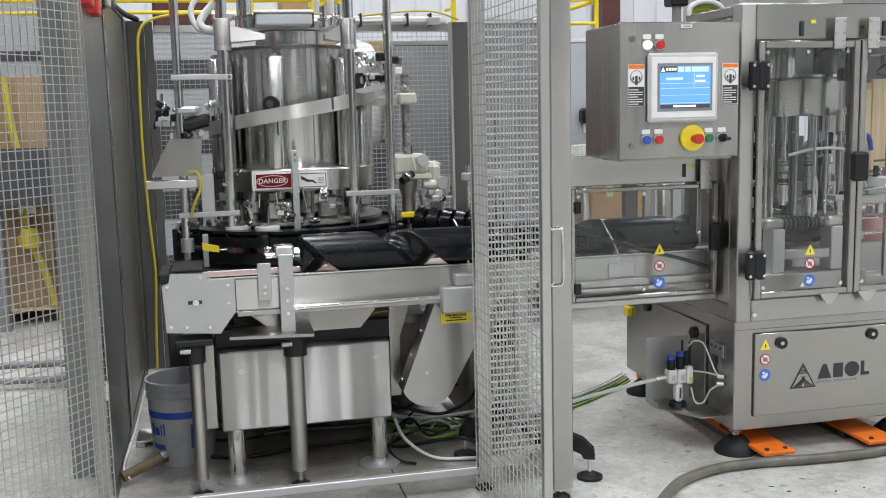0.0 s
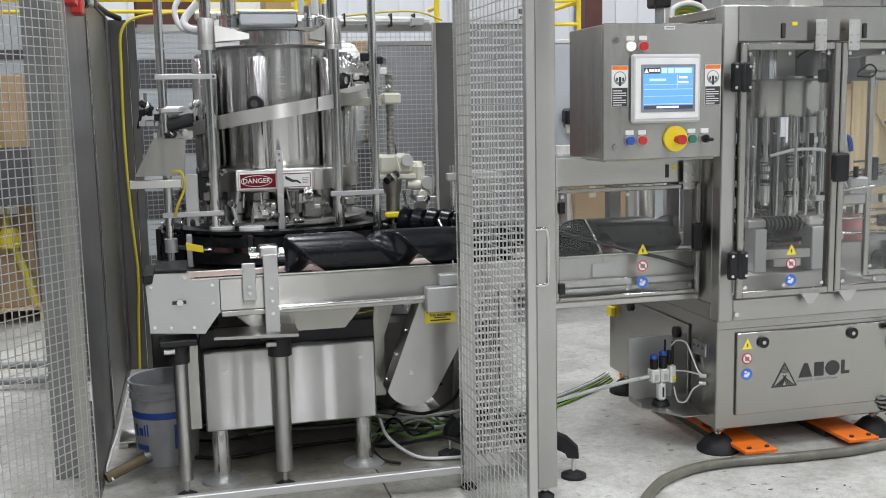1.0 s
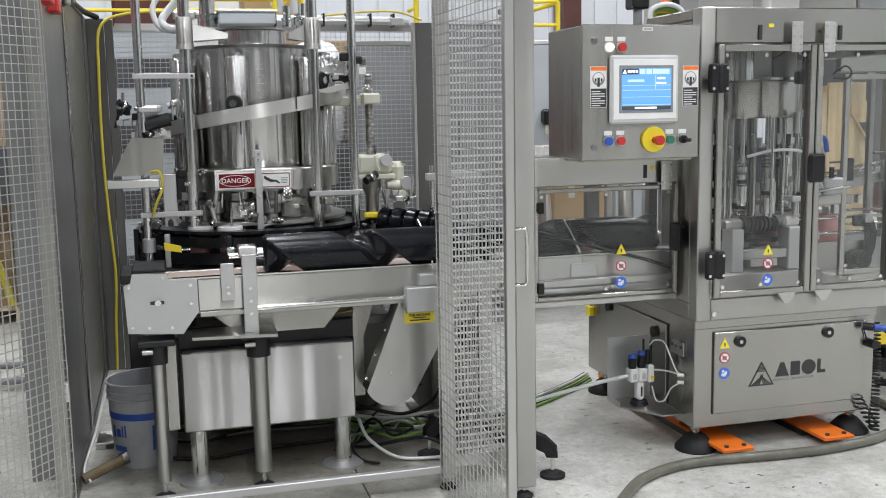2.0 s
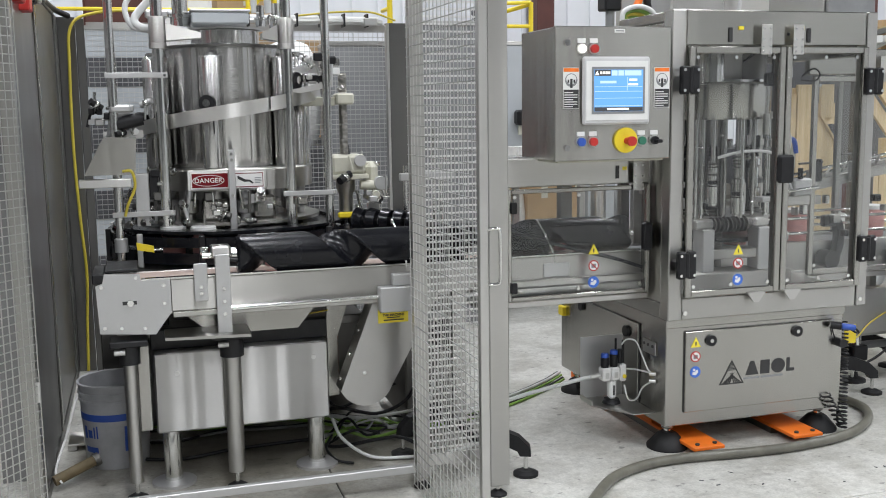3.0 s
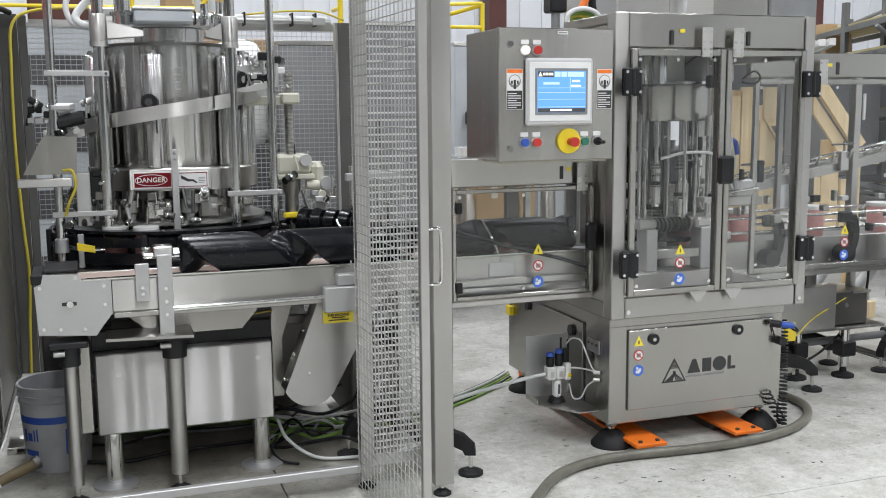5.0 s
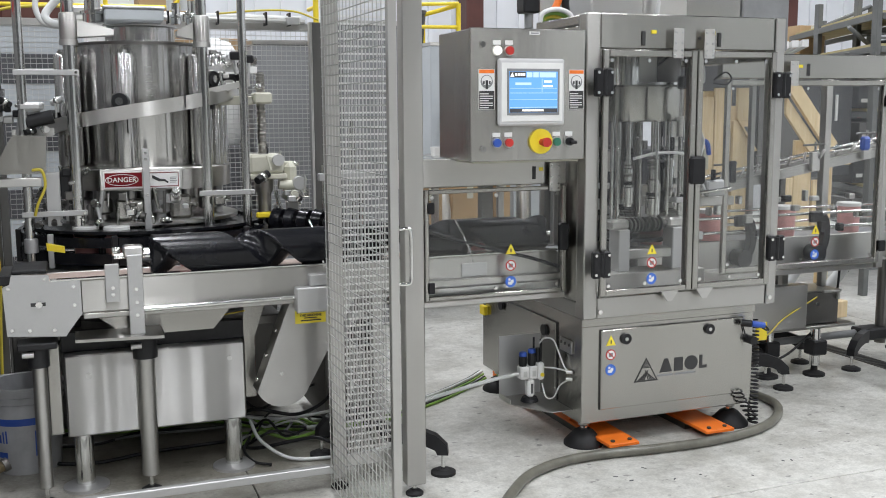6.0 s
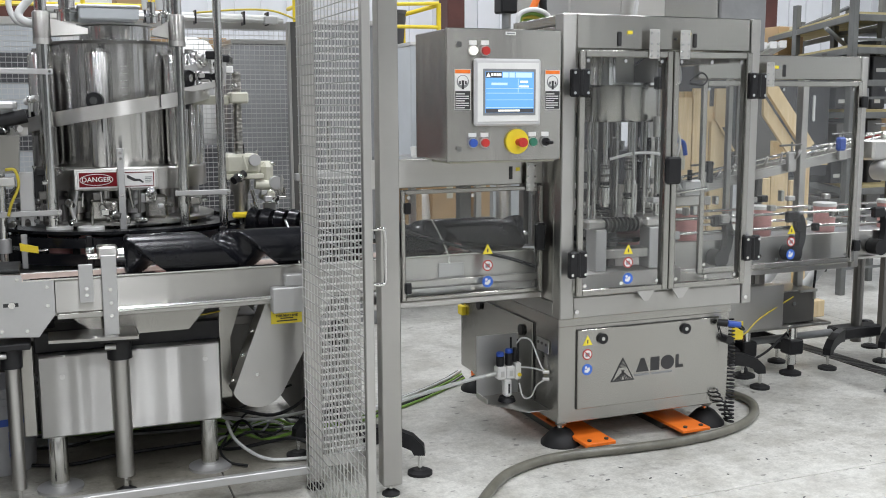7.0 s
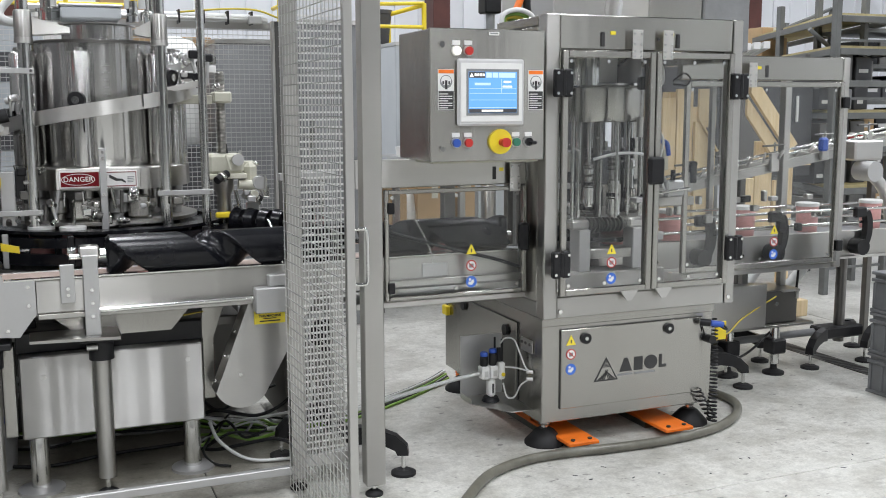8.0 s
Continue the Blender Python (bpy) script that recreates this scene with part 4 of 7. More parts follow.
# ---- sloping drive cover ----
cover = thing("drive_cover", (0.85, 3.95, 0.29), "tall sloping grey sheet-steel chain cover with a rounded foot", "machine cover")
pts = [(1.19, 0.83), (0.90, 0.83)]
for k in range(13):
    a = radians(203 + k * (338 - 203) / 12)
    pts.append((0.822 + 0.115 * math.cos(a), 0.405 + 0.115 * math.sin(a)))
part("casing", make(prism, pts, "y", 3.918, 4.03), STEEL_LIGHT, cover)
part("screw", make(disc_y, 0.815, 3.918, 0.43, 0.008, 0.005, 12), CHROME, cover)
for z in (0.40, 0.50, 0.60):
    part("screw", bars(((0.73 + (z - 0.4) * 0.42, 3.97, z), (0.718 + (z - 0.4) * 0.42, 3.97, z), 0.008), seg=8), CHROME, cover)
yl = thing("warning_label", (0.95, 3.91, 0.63), "yellow do-not-operate label on the drive cover", "label")
part("sheet", boxes((0.878, 1.005, 3.9135, 3.917, 0.632, 0.69), c=0), LABEL_YELLOW, yl)
letters("wording", "DO NOT OPERATE", 0.942, 3.9125, 0.679, 0.0135, INK, yl, bold=0.0003)
letters("wording", "THIS MACHINE", 0.942, 3.9125, 0.664, 0.0135, INK, yl, bold=0.0003)
part("bar_text", boxes((0.915, 0.968, 3.9128, 3.9135, 0.652, 0.656), (0.90, 0.985, 3.9128, 3.9135, 0.641, 0.646), c=0), INK, yl)

# ---- the capping machine ----
XL, XR, YF, YB = 2.075, 3.075, 3.68, 4.86
UP0, UP1 = 0.595, 1.885
capper = thing("capping_machine", (2.57, 4.27, 0), "stainless steel capping machine with glazed doors over a base cabinet", "machine")
# base cabinet
BX0, BX1, BY0, BY1, BZ0, BZ1 = 2.092, 2.99, 3.72, 4.83, 0.118, 0.592
base = part("base_cabinet", boxes((BX0, BX1, BY0, BY1, BZ0, BZ1), c=0.004), STEEL_PANEL, capper)
part("top_band", boxes((BX0 - 0.004, BX1 + 0.004, BY0 - 0.006, BY0 + 0.02, 0.553, 0.592), c=0.003), STEEL_PANEL, base)
part("access_door", boxes((2.18, 2.925, BY0 - 0.014, BY0 - 0.003, 0.178, 0.535), c=0.003), STEEL_PANEL, base, "flat stainless access door with two black locks")
# dark sheet behind the door draws the shade in its edge gap
part("door_shadow_gap", boxes((2.1785, 2.9265, BY0 - 0.003, BY0 - 0.0005, 0.1765, 0.5365), c=0), INK, base)
part("side_door", boxes((BX0 - 0.01, BX0 - 0.003, 3.955, 4.77, 0.165, 0.53), c=0.003), STEEL_PANEL, base)
sp_ = part("cover_plate", boxes((BX0 - 0.008, BX0 - 0.001, 3.80, 3.915, 0.415, 0.475), c=0.003), STEEL_LIGHT, base)
for y in (3.82, 3.86, 3.895):
    part("screw", bars(((BX0 - 0.008, y, 0.455), (BX0 - 0.013, y, 0.455), 0.007), seg=10), DARK_STEEL, sp_)
# side door's gap shade, drawn the same way
part("door_shadow_gap", boxes((BX0 - 0.003, BX0 - 0.0005, 3.953, 4.772, 0.163, 0.532), c=0), INK, base)
for lx, lz in ((2.30, 0.49), (2.735, 0.497)):
    lock = part("lock", make(disc_y, lx, BY0 - 0.014, lz, 0.024, 0.012), BLACK, base, "round black quarter-turn lock")
    part("slot", make(disc_y, lx, BY0 - 0.026, lz, 0.008, 0.002, 14), GALV, lock)
part("lock", bars(((BX0 - 0.01, 4.06, 0.475), (BX0 - 0.022, 4.06, 0.475), 0.026)), BLACK, base)
part("lock", bars(((BX0 - 0.01, 4.55, 0.50), (BX0 - 0.022, 4.55, 0.50), 0.024)), BLACK, base)
for fx, fy in ((2.15, 3.80), (2.93, 3.80), (2.15, 4.74), (2.93, 4.74)):
    fo = part("machine_foot", make(lathe, fx, fy, [(0, 0), (0.09, 0), (0.09, 0.012), (0.045, 0.062), (0.028, 0.072), (0, 0.072)], 32), RUBBER, capper, "black conical rubber machine foot")
    part("stud", bars(((fx, fy, 0.07), (fx, fy, BZ0 + 0.002), 0.016)), CHROME, fo)
    part("nut", bars(((fx, fy, 0.088), (fx, fy, 0.105), 0.026), seg=6), GALV, fo)
# orange fork pockets
for fx in (2.255, 2.755):
    fk = part("fork_pocket", boxes((fx - 0.075, fx + 0.075, 3.622, 4.9, 0.03, 0.045), c=0.002), ORANGE, capper, "bright orange steel forklift pocket under the base")
    part("side_lip", boxes((fx - 0.075, fx - 0.068, 4.0, 4.9, 0.0455, 0.117), (fx + 0.068, fx + 0.075, 4.0, 4.9, 0.0455, 0.117), c=0), ORANGE, fk)
    part("bolt", bars(((fx - 0.04, 3.655, 0.045), (fx - 0.04, 3.655, 0.052), 0.01), seg=6), INK, fk)
    part("bolt", bars(((fx + 0.045, 3.655, 0.045), (fx + 0.045, 3.655, 0.052), 0.01), seg=6), INK, fk)
    part("packer", boxes((fx - 0.07, fx + 0.07, 3.8, 4.85, 0.0, 0.03), c=0), DARK_STEEL, fk)
# upper housing: corner posts, header, sills
def frame_part(name, *rows, m=STEEL, c=0.004):
    return part(name, boxes(*rows, c=c), m, capper)
for px0, px1 in ((XL, 2.14), (3.024, XR)):
    frame_part("corner_post", (px0, px1, YF, YF + 0.07, UP0, UP1))
    rear = YB if px0 < 2.5 else 4.55
    frame_part("corner_post", (px0, px1, rear - 0.06, rear, 0.661 if rear < YB else UP0, 1.839 if rear < YB else UP1))
frame_part("header", (2.142, 3.02, YF + 0.004, YF + 0.06, 1.742, UP1), m=STEEL_PANEL)
frame_part("sill", (2.142, 3.02, YF + 0.004, YF + 0.06, UP0, 0.688))
# opening between the two sheets is added to light the turret
frame_part("roof_panel", (XL, XR, YF + 0.07, 4.16, 1.84, UP1 - 0.004), (XL, XR, 4.66, YB, 1.84, UP1 - 0.004), m=STEEL_PANEL)
frame_part("deck", (XL + 0.002, XR - 0.002, YF + 0.07, YB, UP0, 0.66), m=STEEL_H)
frame_part("side_header", (XL + 0.002, XL + 0.05, YF + 0.072, YB - 0.062, 1.70, 1.838), m=STEEL_PANEL)
frame_part("side_header", (XR - 0.05, XR - 0.002, YF + 0.072, YB - 0.062, 1.70, 1.838), m=STEEL_PANEL)
frame_part("back_header", (XL + 0.07, XR - 0.04, YB - 0.05, YB - 0.01, 1.66, 1.838), m=STEEL_PANEL)
frame_part("side_plate", (XL + 0.004, XL + 0.02, YF + 0.072, YF + 0.2, 0.662, 1.698))
frame_part("mullion", (2.50, 2.56, YB - 0.05, YB - 0.01, 0.66, 1.66))
for bx in ((2.155), (3.04)):
    part("bolt", make(disc_y, bx, YF, 0.625, 0.010, 0.006, 12), CHROME, capper)

# swing doors with clear panes
def guard_door(owner, x0, x1, y, z0, z1, w, name="guard_door", pane_name="pane"):
    d = part(name, boxes((x0, x0 + w, y - 0.022, y, z0, z1), c=0.003), STEEL_PANEL, owner, "aluminium-framed clear guard door")
    part("stile", boxes((x1 - w, x1, y - 0.022, y, z0, z1), c=0.003), STEEL_PANEL, d)
    part("bottom_rail", boxes((x0 + w + 0.0005, x1 - w - 0.0005, y - 0.021, y, z0, z0 + w), c=0.003), STEEL_PANEL, d)
    part("top_rail", boxes((x0 + w + 0.0005, x1 - w - 0.0005, y - 0.021, y, z1 - w, z1), c=0.003), STEEL_PANEL, d)
    pn = part(pane_name, boxes((x0 + w * 0.6, x1 - w * 0.6, y + 0.0005, y + 0.006, z0 + w * 0.6, z1 - w * 0.6), c=0), PANE, d, "clear polycarbonate pane")
    pn.visible_shadow = False
    for bx in (x0 + w + 0.02, (x0 + x1) / 2, x1 - w - 0.02):
        for bz in (z0 + w + 0.015, z1 - w - 0.015):
            part("screw", make(disc_y, bx, y + 0.0004, bz, 0.008, 0.006, 10), CHROME, d)
    return d


door_l = guard_door(capper, 2.143, 2.601, YF - 0.001, 0.694, 1.736, 0.028)
door_r = guard_door(capper, 2.606, 3.018, YF - 0.001, 0.694, 1.736, 0.028)
part("door_post", boxes((2.592, 2.615, YF + 0.004, YF + 0.05, 0.69, 1.74), c=0.003), DARK_STEEL, capper)


def hinge(owner, x, z, y, w=0.085, h=0.115):
    hg = part("hinge", boxes((x - w / 2, x - 0.004, y - 0.03, y - 0.002, z - h / 2, z + h / 2), (x + 0.004, x + w / 2, y - 0.03, y - 0.002, z - h / 2, z + h / 2), c=0.006), BLACK, owner, "black plastic hinge")
    part("knuckle", bars(((x, y - 0.022, z - h / 2 + 0.008), (x, y - 0.022, z + h / 2 - 0.008), 0.012)), BLACK, hg)
    for sx in (-1, 1):
        for sz in (-1, 1):
            part("screw", make(disc_y, x + sx * w * 0.36, y - 0.03, z + sz * h * 0.36, 0.0065, 0.004, 10), CHROME, hg)


hinge(capper, 2.135, 1.60, YF - 0.022)
hinge(capper, 2.135, 0.838, YF - 0.022)
hinge(capper, 3.035, 1.59, YF - 0.022)
hinge(capper, 3.035, 0.86, YF - 0.022)
part("door_latch", boxes((2.562, 2.640, YF - 0.055, YF - 0.024, 1.165, 1.285), c=0.01), BLACK, capper, "black magnetic door latch")


def interlock(owner, x, z, y):
    il = part("interlock_plate", boxes((x - 0.026, x + 0.026, y - 0.005, y - 0.001, z - 0.062, z + 0.062), c=0.002), STEEL_LIGHT, owner, "steel interlock plate with screws")
    for sx in (-1, 1):
        for k in (-0.05, -0.03, 0.0, 0.045):
            part("screw", make(disc_y, x + sx * 0.016, y - 0.005, z + k, 0.0045, 0.003, 8), CHROME, il)


interlock(capper, 2.500, 1.765, YF - 0.024)
interlock(capper, 2.655, 1.765, YF - 0.024)
for sx in (2.345, 2.725):
    part("switch_slot", boxes((sx - 0.009, sx + 0.009, YF - 0.003, YF + 0.003, 1.755, 1.815), c=0.003), INK, capper)
for sx in (2.395, 2.690):
    part("switch_tag", boxes((sx - 0.012, sx + 0.012, YF - 0.001, YF + 0.003, 1.805, 1.82), c=0.001), LABEL_YELLOW, capper)
for sx in (2.51, 2.625):
    part("switch_hole", make(disc_y, sx, YF + 0.0035, 1.79, 0.006, 0.002, 12), INK, capper)
for sx in (2.485, 2.665):
    part("drip_tab", make(prism, [(sx - 0.045, 0.70), (sx + 0.045, 0.70), (sx + 0.012, 0.655), (sx - 0.012, 0.655)], "y", YF - 0.03, YF - 0.024), STEEL_LIGHT, capper)

# ---- control panel ----
panel = thing("control_panel", (1.78, 3.72, 1.29), "stainless steel control cabinet with a lit touch screen and push buttons", "control panel")
PX0, PX1, PYF, PYB, PZ0, PZ1 = 1.535, 2.034, 3.62, 3.98, 1.291, 1.806
part("body", boxes((PX0, PX1, PYF + 0.022, PYB, PZ0, PZ1), c=0.004), STEEL_PANEL, panel)
pdoor = part("door", boxes((PX0 - 0.002, PX1 + 0.002, PYF, PYF + 0.02, PZ0 - 0.003, PZ1 + 0.003), c=0.003), STEEL_PANEL, panel)
part("arm", boxes((1.93, 2.075, 3.80, 3.90, 1.45, 1.55), c=0.004), STEEL_PANEL, panel)
part("bottom_gasket", boxes((PX0 + 0.02, PX1 - 0.01, PYF + 0.03, PYB - 0.02, PZ0 - 0.012, PZ0 - 0.0005), c=0.002), BEIGE, panel)
hmi = part("touch_screen", boxes((1.643, 1.935, PYF - 0.02, PYF - 0.0005, 1.428, 1.692), c=0.008), paint("grey_bezel", (0.58, 0.58, 0.58), 0.35, 0.05, 9), panel, "grey-framed touch screen showing a blue page")
part("inner_bezel", boxes((1.655, 1.923, PYF - 0.0225, PYF - 0.0202, 1.445, 1.675), c=0.002), WHITE, hmi)
part("screen_surround", boxes((1.678, 1.908, PYF - 0.0245, PYF - 0.0227, 1.470, 1.652), c=0.001), MID_GREY, hmi)
scr = part("screen", boxes((1.687, 1.898, PYF - 0.0262, PYF - 0.0247, 1.480, 1.641), c=0), SCREEN_GLOW, hmi, "lit blue screen")
FY = PYF - 0.0264
part("top_bar", boxes((1.688, 1.758, FY - 0.0006, FY, 1.617, 1.640), c=0), DARK_GREY, scr)
part("bottom_bar", boxes((1.688, 1.897, FY - 0.0006, FY, 1.4805, 1.496), c=0), DARK_GREY, scr)
part("bottom_text", boxes((1.742, 1.836, FY - 0.0012, FY - 0.0007, 1.485, 1.4925), c=0), WHITE_GLOW, scr)
part("logo_shape", make(prism, [(1.690, 1.620), (1.708, 1.620), (1.699, 1.637)], "y", FY - 0.0012, FY - 0.0007), WHITE_GLOW, scr)
for k in range(4):
    part("logo_shape", boxes((1.711 + 0.0115 * k, 1.720 + 0.0115 * k, FY - 0.0012, FY - 0.0007, 1.624, 1.634), c=0), WHITE_GLOW, scr)
for x0, x1, z0, z1, m in ((1.762, 1.786, 1.618, 1.638, SCREEN_PALE), (1.790, 1.814, 1.618, 1.638, SCREEN_PALE), (1.818, 1.890, 1.618, 1.638, SCREEN_PALE), (1.712, 1.782, 1.588, 1.598, SCREEN_PALE), (1.838, 1.872, 1.598, 1.606, WHITE_GLOW), (1.834, 1.876, 1.58, 1.587, WHITE_GLOW), (1.690, 1.895, 1.5745, 1.576, SCREEN_PALE), (1.828, 1.83, 1.56, 1.612, SCREEN_PALE), (1.69, 1.895, 1.556, 1.558, SCREEN_PALE), (1.69, 1.895, 1.530, 1.5315, SCREEN_PALE), (1.69, 1.895, 1.500, 1.502, SCREEN_PALE)):
    part("page_field", boxes((x0, x1, FY - 0.0006, FY - 0.0001, z0, z1), c=0), m, scr)
for x in (1.60, 1.995):
    lab = part("warning_label", boxes((x - 0.034, x + 0.034, PYF - 0.002, PYF - 0.0004, 1.492, 1.650), c=0), WHITE, panel, "white warning label with an orange heading")
    part("heading", boxes((x - 0.032, x + 0.032, PYF - 0.003, PYF - 0.0021, 1.634, 1.648), c=0), ORANGE, lab)
    pic = bmesh.new()
    oval(pic, x, PYF - 0.0021, 1.602, 0.026, 0.026, 0.0008, 24)
    part("picture", pic, MID_GREY, lab)
    pic = bmesh.new()
    oval(pic, x, PYF - 0.003, 1.606, 0.021, 0.019, 0.0006, 24)
    part("picture", pic, WHITE, lab)
    part("picture", boxes((x - 0.005, x + 0.005, PYF - 0.0042, PYF - 0.0037, 1.572, 1.607), (x - 0.016, x - 0.009, PYF - 0.0042, PYF - 0.0037, 1.592, 1.604), (x + 0.009, x + 0.016, PYF - 0.0042, PYF - 0.0037, 1.592, 1.604), c=0), INK, lab)
    part("text_field", boxes((x - 0.032, x + 0.032, PYF - 0.003, PYF - 0.0021, 1.494, 1.5655), c=0), INK, lab)
    for k in range(7):
        part("bar_text", boxes((x - 0.029, x + (0.026 if k % 3 else 0.008), PYF - 0.0036, PYF - 0.0031, 1.4985 + k * 0.009, 1.502 + k * 0.009), c=0), WHITE, lab)


def button(x, z, cap, glowing=False, r=0.0165):
    b = part("push_button", make(disc_y, x, PYF - 0.0004, z, r + 0.004, 0.006, 24), GALV, panel, "round push button under a small white tag")
    part("cap", make(disc_y, x, PYF - 0.0066, z, r, 0.012, 24), cap, b)
    part("tag", boxes((x - 0.017, x + 0.017, PYF - 0.004, PYF - 0.0005, z + 0.022, z + 0.04), c=0.001), WHITE, b)
    return b


button(1.643, 1.722, WHITE_GLOW)
button(1.695, 1.722, RED)
button(1.641, 1.417 - 0.055, BLUE)
button(1.693, 1.417 - 0.055, RED)
button(1.905, 1.417 - 0.055, paint("dark_green_plastic", (0.03, 0.16, 0.1), 0.4, 0.1, 9))
sel = button(1.962, 1.417 - 0.055, BLACK)
part("selector_knob", boxes((1.957, 1.985, PYF - 0.04, PYF - 0.019, 1.352, 1.366), c=0.004), BLACK, sel)
es = part("emergency_stop", make(disc_y, 1.834, PYF - 0.0004, 1.365, 0.05, 0.012, 40), YELLOW, panel, "red mushroom emergency stop on a yellow disc")
part("stem", make(disc_y, 1.838, PYF - 0.0124, 1.362, 0.014, 0.03, 24), RED, es)
part("mushroom", make(disc_y, 1.838, PYF - 0.0424, 1.362, 0.019, 0.018, 28), RED, es)
for x, z in ((1.583, 1.745), (1.583, 1.338)):
    lk = part("panel_lock", make(disc_y, x, PYF - 0.0004, z, 0.012, 0.008, 20), CHROME, panel)
part("name_tag", boxes((1.785, 1.83, PYF - 0.002, PYF - 0.0004, 1.785, 1.798), c=0), WHITE, panel)
part("bar_text", boxes((1.79, 1.825, PYF - 0.0026, PYF - 0.0021, 1.789, 1.794), c=0), MID_GREY, panel)


# ---- safety stickers: yellow triangle, red ring, blue disc ----
def stickers(name, x, y, zs, s=0.024):
    ob = thing(name, (x, y, zs[2]), "column of yellow, red-ringed and blue safety stickers", "stickers", "safety stickers")
    tri = part("yellow_triangle", make(prism, [(x - s, zs[0] - s * 0.9), (x + s, zs[0] - s * 0.9), (x, zs[0] + s)], "y", y, y - 0.0012), LABEL_YELLOW, ob)
    part("mark", boxes((x - 0.003, x + 0.003, y - 0.0018, y - 0.0013, zs[0] - s * 0.55, zs[0] + s * 0.1), c=0), INK, tri)
    rd = part("red_ring", make(oval, x, y, zs[1], s, s, 0.0012, 32), RED, ob)
    part("white_field", make(oval, x, y - 0.0013, zs[1], s * 0.8, s * 0.8, 0.0006, 28), WHITE, rd)
    part("mark", boxes((x - s * 0.45, x + s * 0.4, y - 0.0025, y - 0.002, zs[1] - 0.009, zs[1] + 0.008), c=0), MID_GREY, rd)
    part("slash", make(prism, [(x - s * 0.62, zs[1] + s * 0.5), (x - s * 0.5, zs[1] + s * 0.62), (x + s * 0.62, zs[1] - s * 0.5), (x + s * 0.5, zs[1] - s * 0.62)], "y", y - 0.0026, y - 0.0031), RED, rd)
    bl = part("blue_disc", make(oval, x, y, zs[2], s * 1.05, s * 1.05, 0.0012, 32), LABEL_BLUE, ob)
    part("mark", make(prism, [(x - s * 0.6, zs[2] - s * 0.45), (x + s * 0.1, zs[2] - s * 0.6), (x + s * 0.55, zs[2] - s * 0.1), (x + s * 0.5, zs[2] + s * 0.4), (x + s * 0.05, zs[2] + s * 0.3), (x - s * 0.1, zs[2] + s * 0.0), (x - s * 0.55, zs[2] + s * 0.05)], "y", y - 0.0013, y - 0.0018), WHITE, bl)
    part("mark", make(oval, x - s * 0.28, y - 0.0013, zs[2] + s * 0.42, s * 0.24, s * 0.24, 0.0006, 16), WHITE, bl)


stickers("safety_stickers", 2.227, BY0 - 0.0145, (0.487, 0.424, 0.356))
stickers("safety_stickers", 2.407, YF - 0.0015, (0.885, 0.826, 0.755))
stickers("safety_stickers", 1.81, 3.8475, (0.897, 0.826, 0.755))
# maker's emblem on the base door: a hatched triangle and a row of plain blocks
emb = thing("maker_emblem", (2.53, BY0 - 0.015, 0.3), "dark grey triangle emblem and block lettering on the base door", "emblem")
EY = BY0 - 0.0145
ex, ez, es_ = 2.408, 0.285, 0.062
part("triangle", make(prism, [(ex - es_, ez), (ex - es_ + 0.008, ez), (ex + 0.004, ez + 0.104), (ex, ez + 0.108)], "y", EY, EY - 0.001), INK, emb)
part("triangle", make(prism, [(ex + es_, ez), (ex + es_ - 0.006, ez), (ex - 0.002, ez + 0.104), (ex, ez + 0.108)], "y", EY - 0.0002, EY - 0.0012), INK, emb)
part("triangle", boxes((ex - es_ + 0.004, ex + es_ - 0.004, EY - 0.0014, EY - 0.0003, ez, ez + 0.005), c=0), INK, emb)
for k in range(6):
    zz = ez + 0.062 + k * 0.006
    hw = es_ * (1 - (zz - ez) / 0.108)
    part("hatch", boxes((ex - hw, ex + hw, EY - 0.0014, EY - 0.0003, zz, zz + 0.003), c=0), INK, emb)
for k in range(5):
    for s in (-1, 1):
        xo = ex + s * (0.012 + k * 0.009)
        part("hatch", make(prism, [(xo, ez + 0.004), (xo + 0.004, ez + 0.004), (xo + 0.004 - s * 0.018, ez + 0.05 - k * 0.008), (xo - s * 0.018, ez + 0.05 - k * 0.008)], "y", EY - 0.0003, EY - 0.0014), INK, emb)
# a row of plain blocks stands for the maker's mark
LX, LZ, LH = 2.478, 0.318, 0.062
part("block", make(prism, [(LX, LZ), (LX + 0.066, LZ), (LX + 0.042, LZ + LH), (LX + 0.024, LZ + LH)], "y", EY - 0.001, EY), INK, emb)
part("block", boxes((LX + 0.076, LX + 0.122, EY - 0.001, EY, LZ, LZ + LH), c=0), INK, emb)
part("block", make(oval, LX + 0.166, EY, LZ + LH / 2, 0.035, 0.033, 0.001), INK, emb)
part("block", make(prism, [(LX + 0.21, LZ), (LX + 0.25, LZ), (LX + 0.25, LZ + 0.014), (LX + 0.226, LZ + 0.014), (LX + 0.226, LZ + LH), (LX + 0.21, LZ + LH)], "y", EY - 0.001, EY), INK, emb)
part("bar_text", boxes((LX - 0.01, LX + 0.07, EY - 0.001, EY, 0.300, 0.309), (LX + 0.08, LX + 0.19, EY - 0.001, EY, 0.300, 0.309), c=0), MID_GREY, emb)

# ---- clear tunnel guard ----
tun = thing("tunnel_guard", (1.75, 3.9, 0.67), "clear tunnel guard with a steel frame over the conveyor", "machine guard")
TYF = 3.85
part("lintel", boxes((1.29, 2.07, TYF - 0.005, TYF + 0.04, 1.172, 1.29), c=0.004), STEEL_LIGHT, tun)
# roof material unknown: made clear and shadowless to brighten the tunnel
troof = part("roof", boxes((1.29, 2.07, TYF + 0.041, 4.35, 1.272, 1.28), c=0), PANE, tun, "unseen clear roof sheet that lets light into the tunnel")
troof.visible_shadow = False
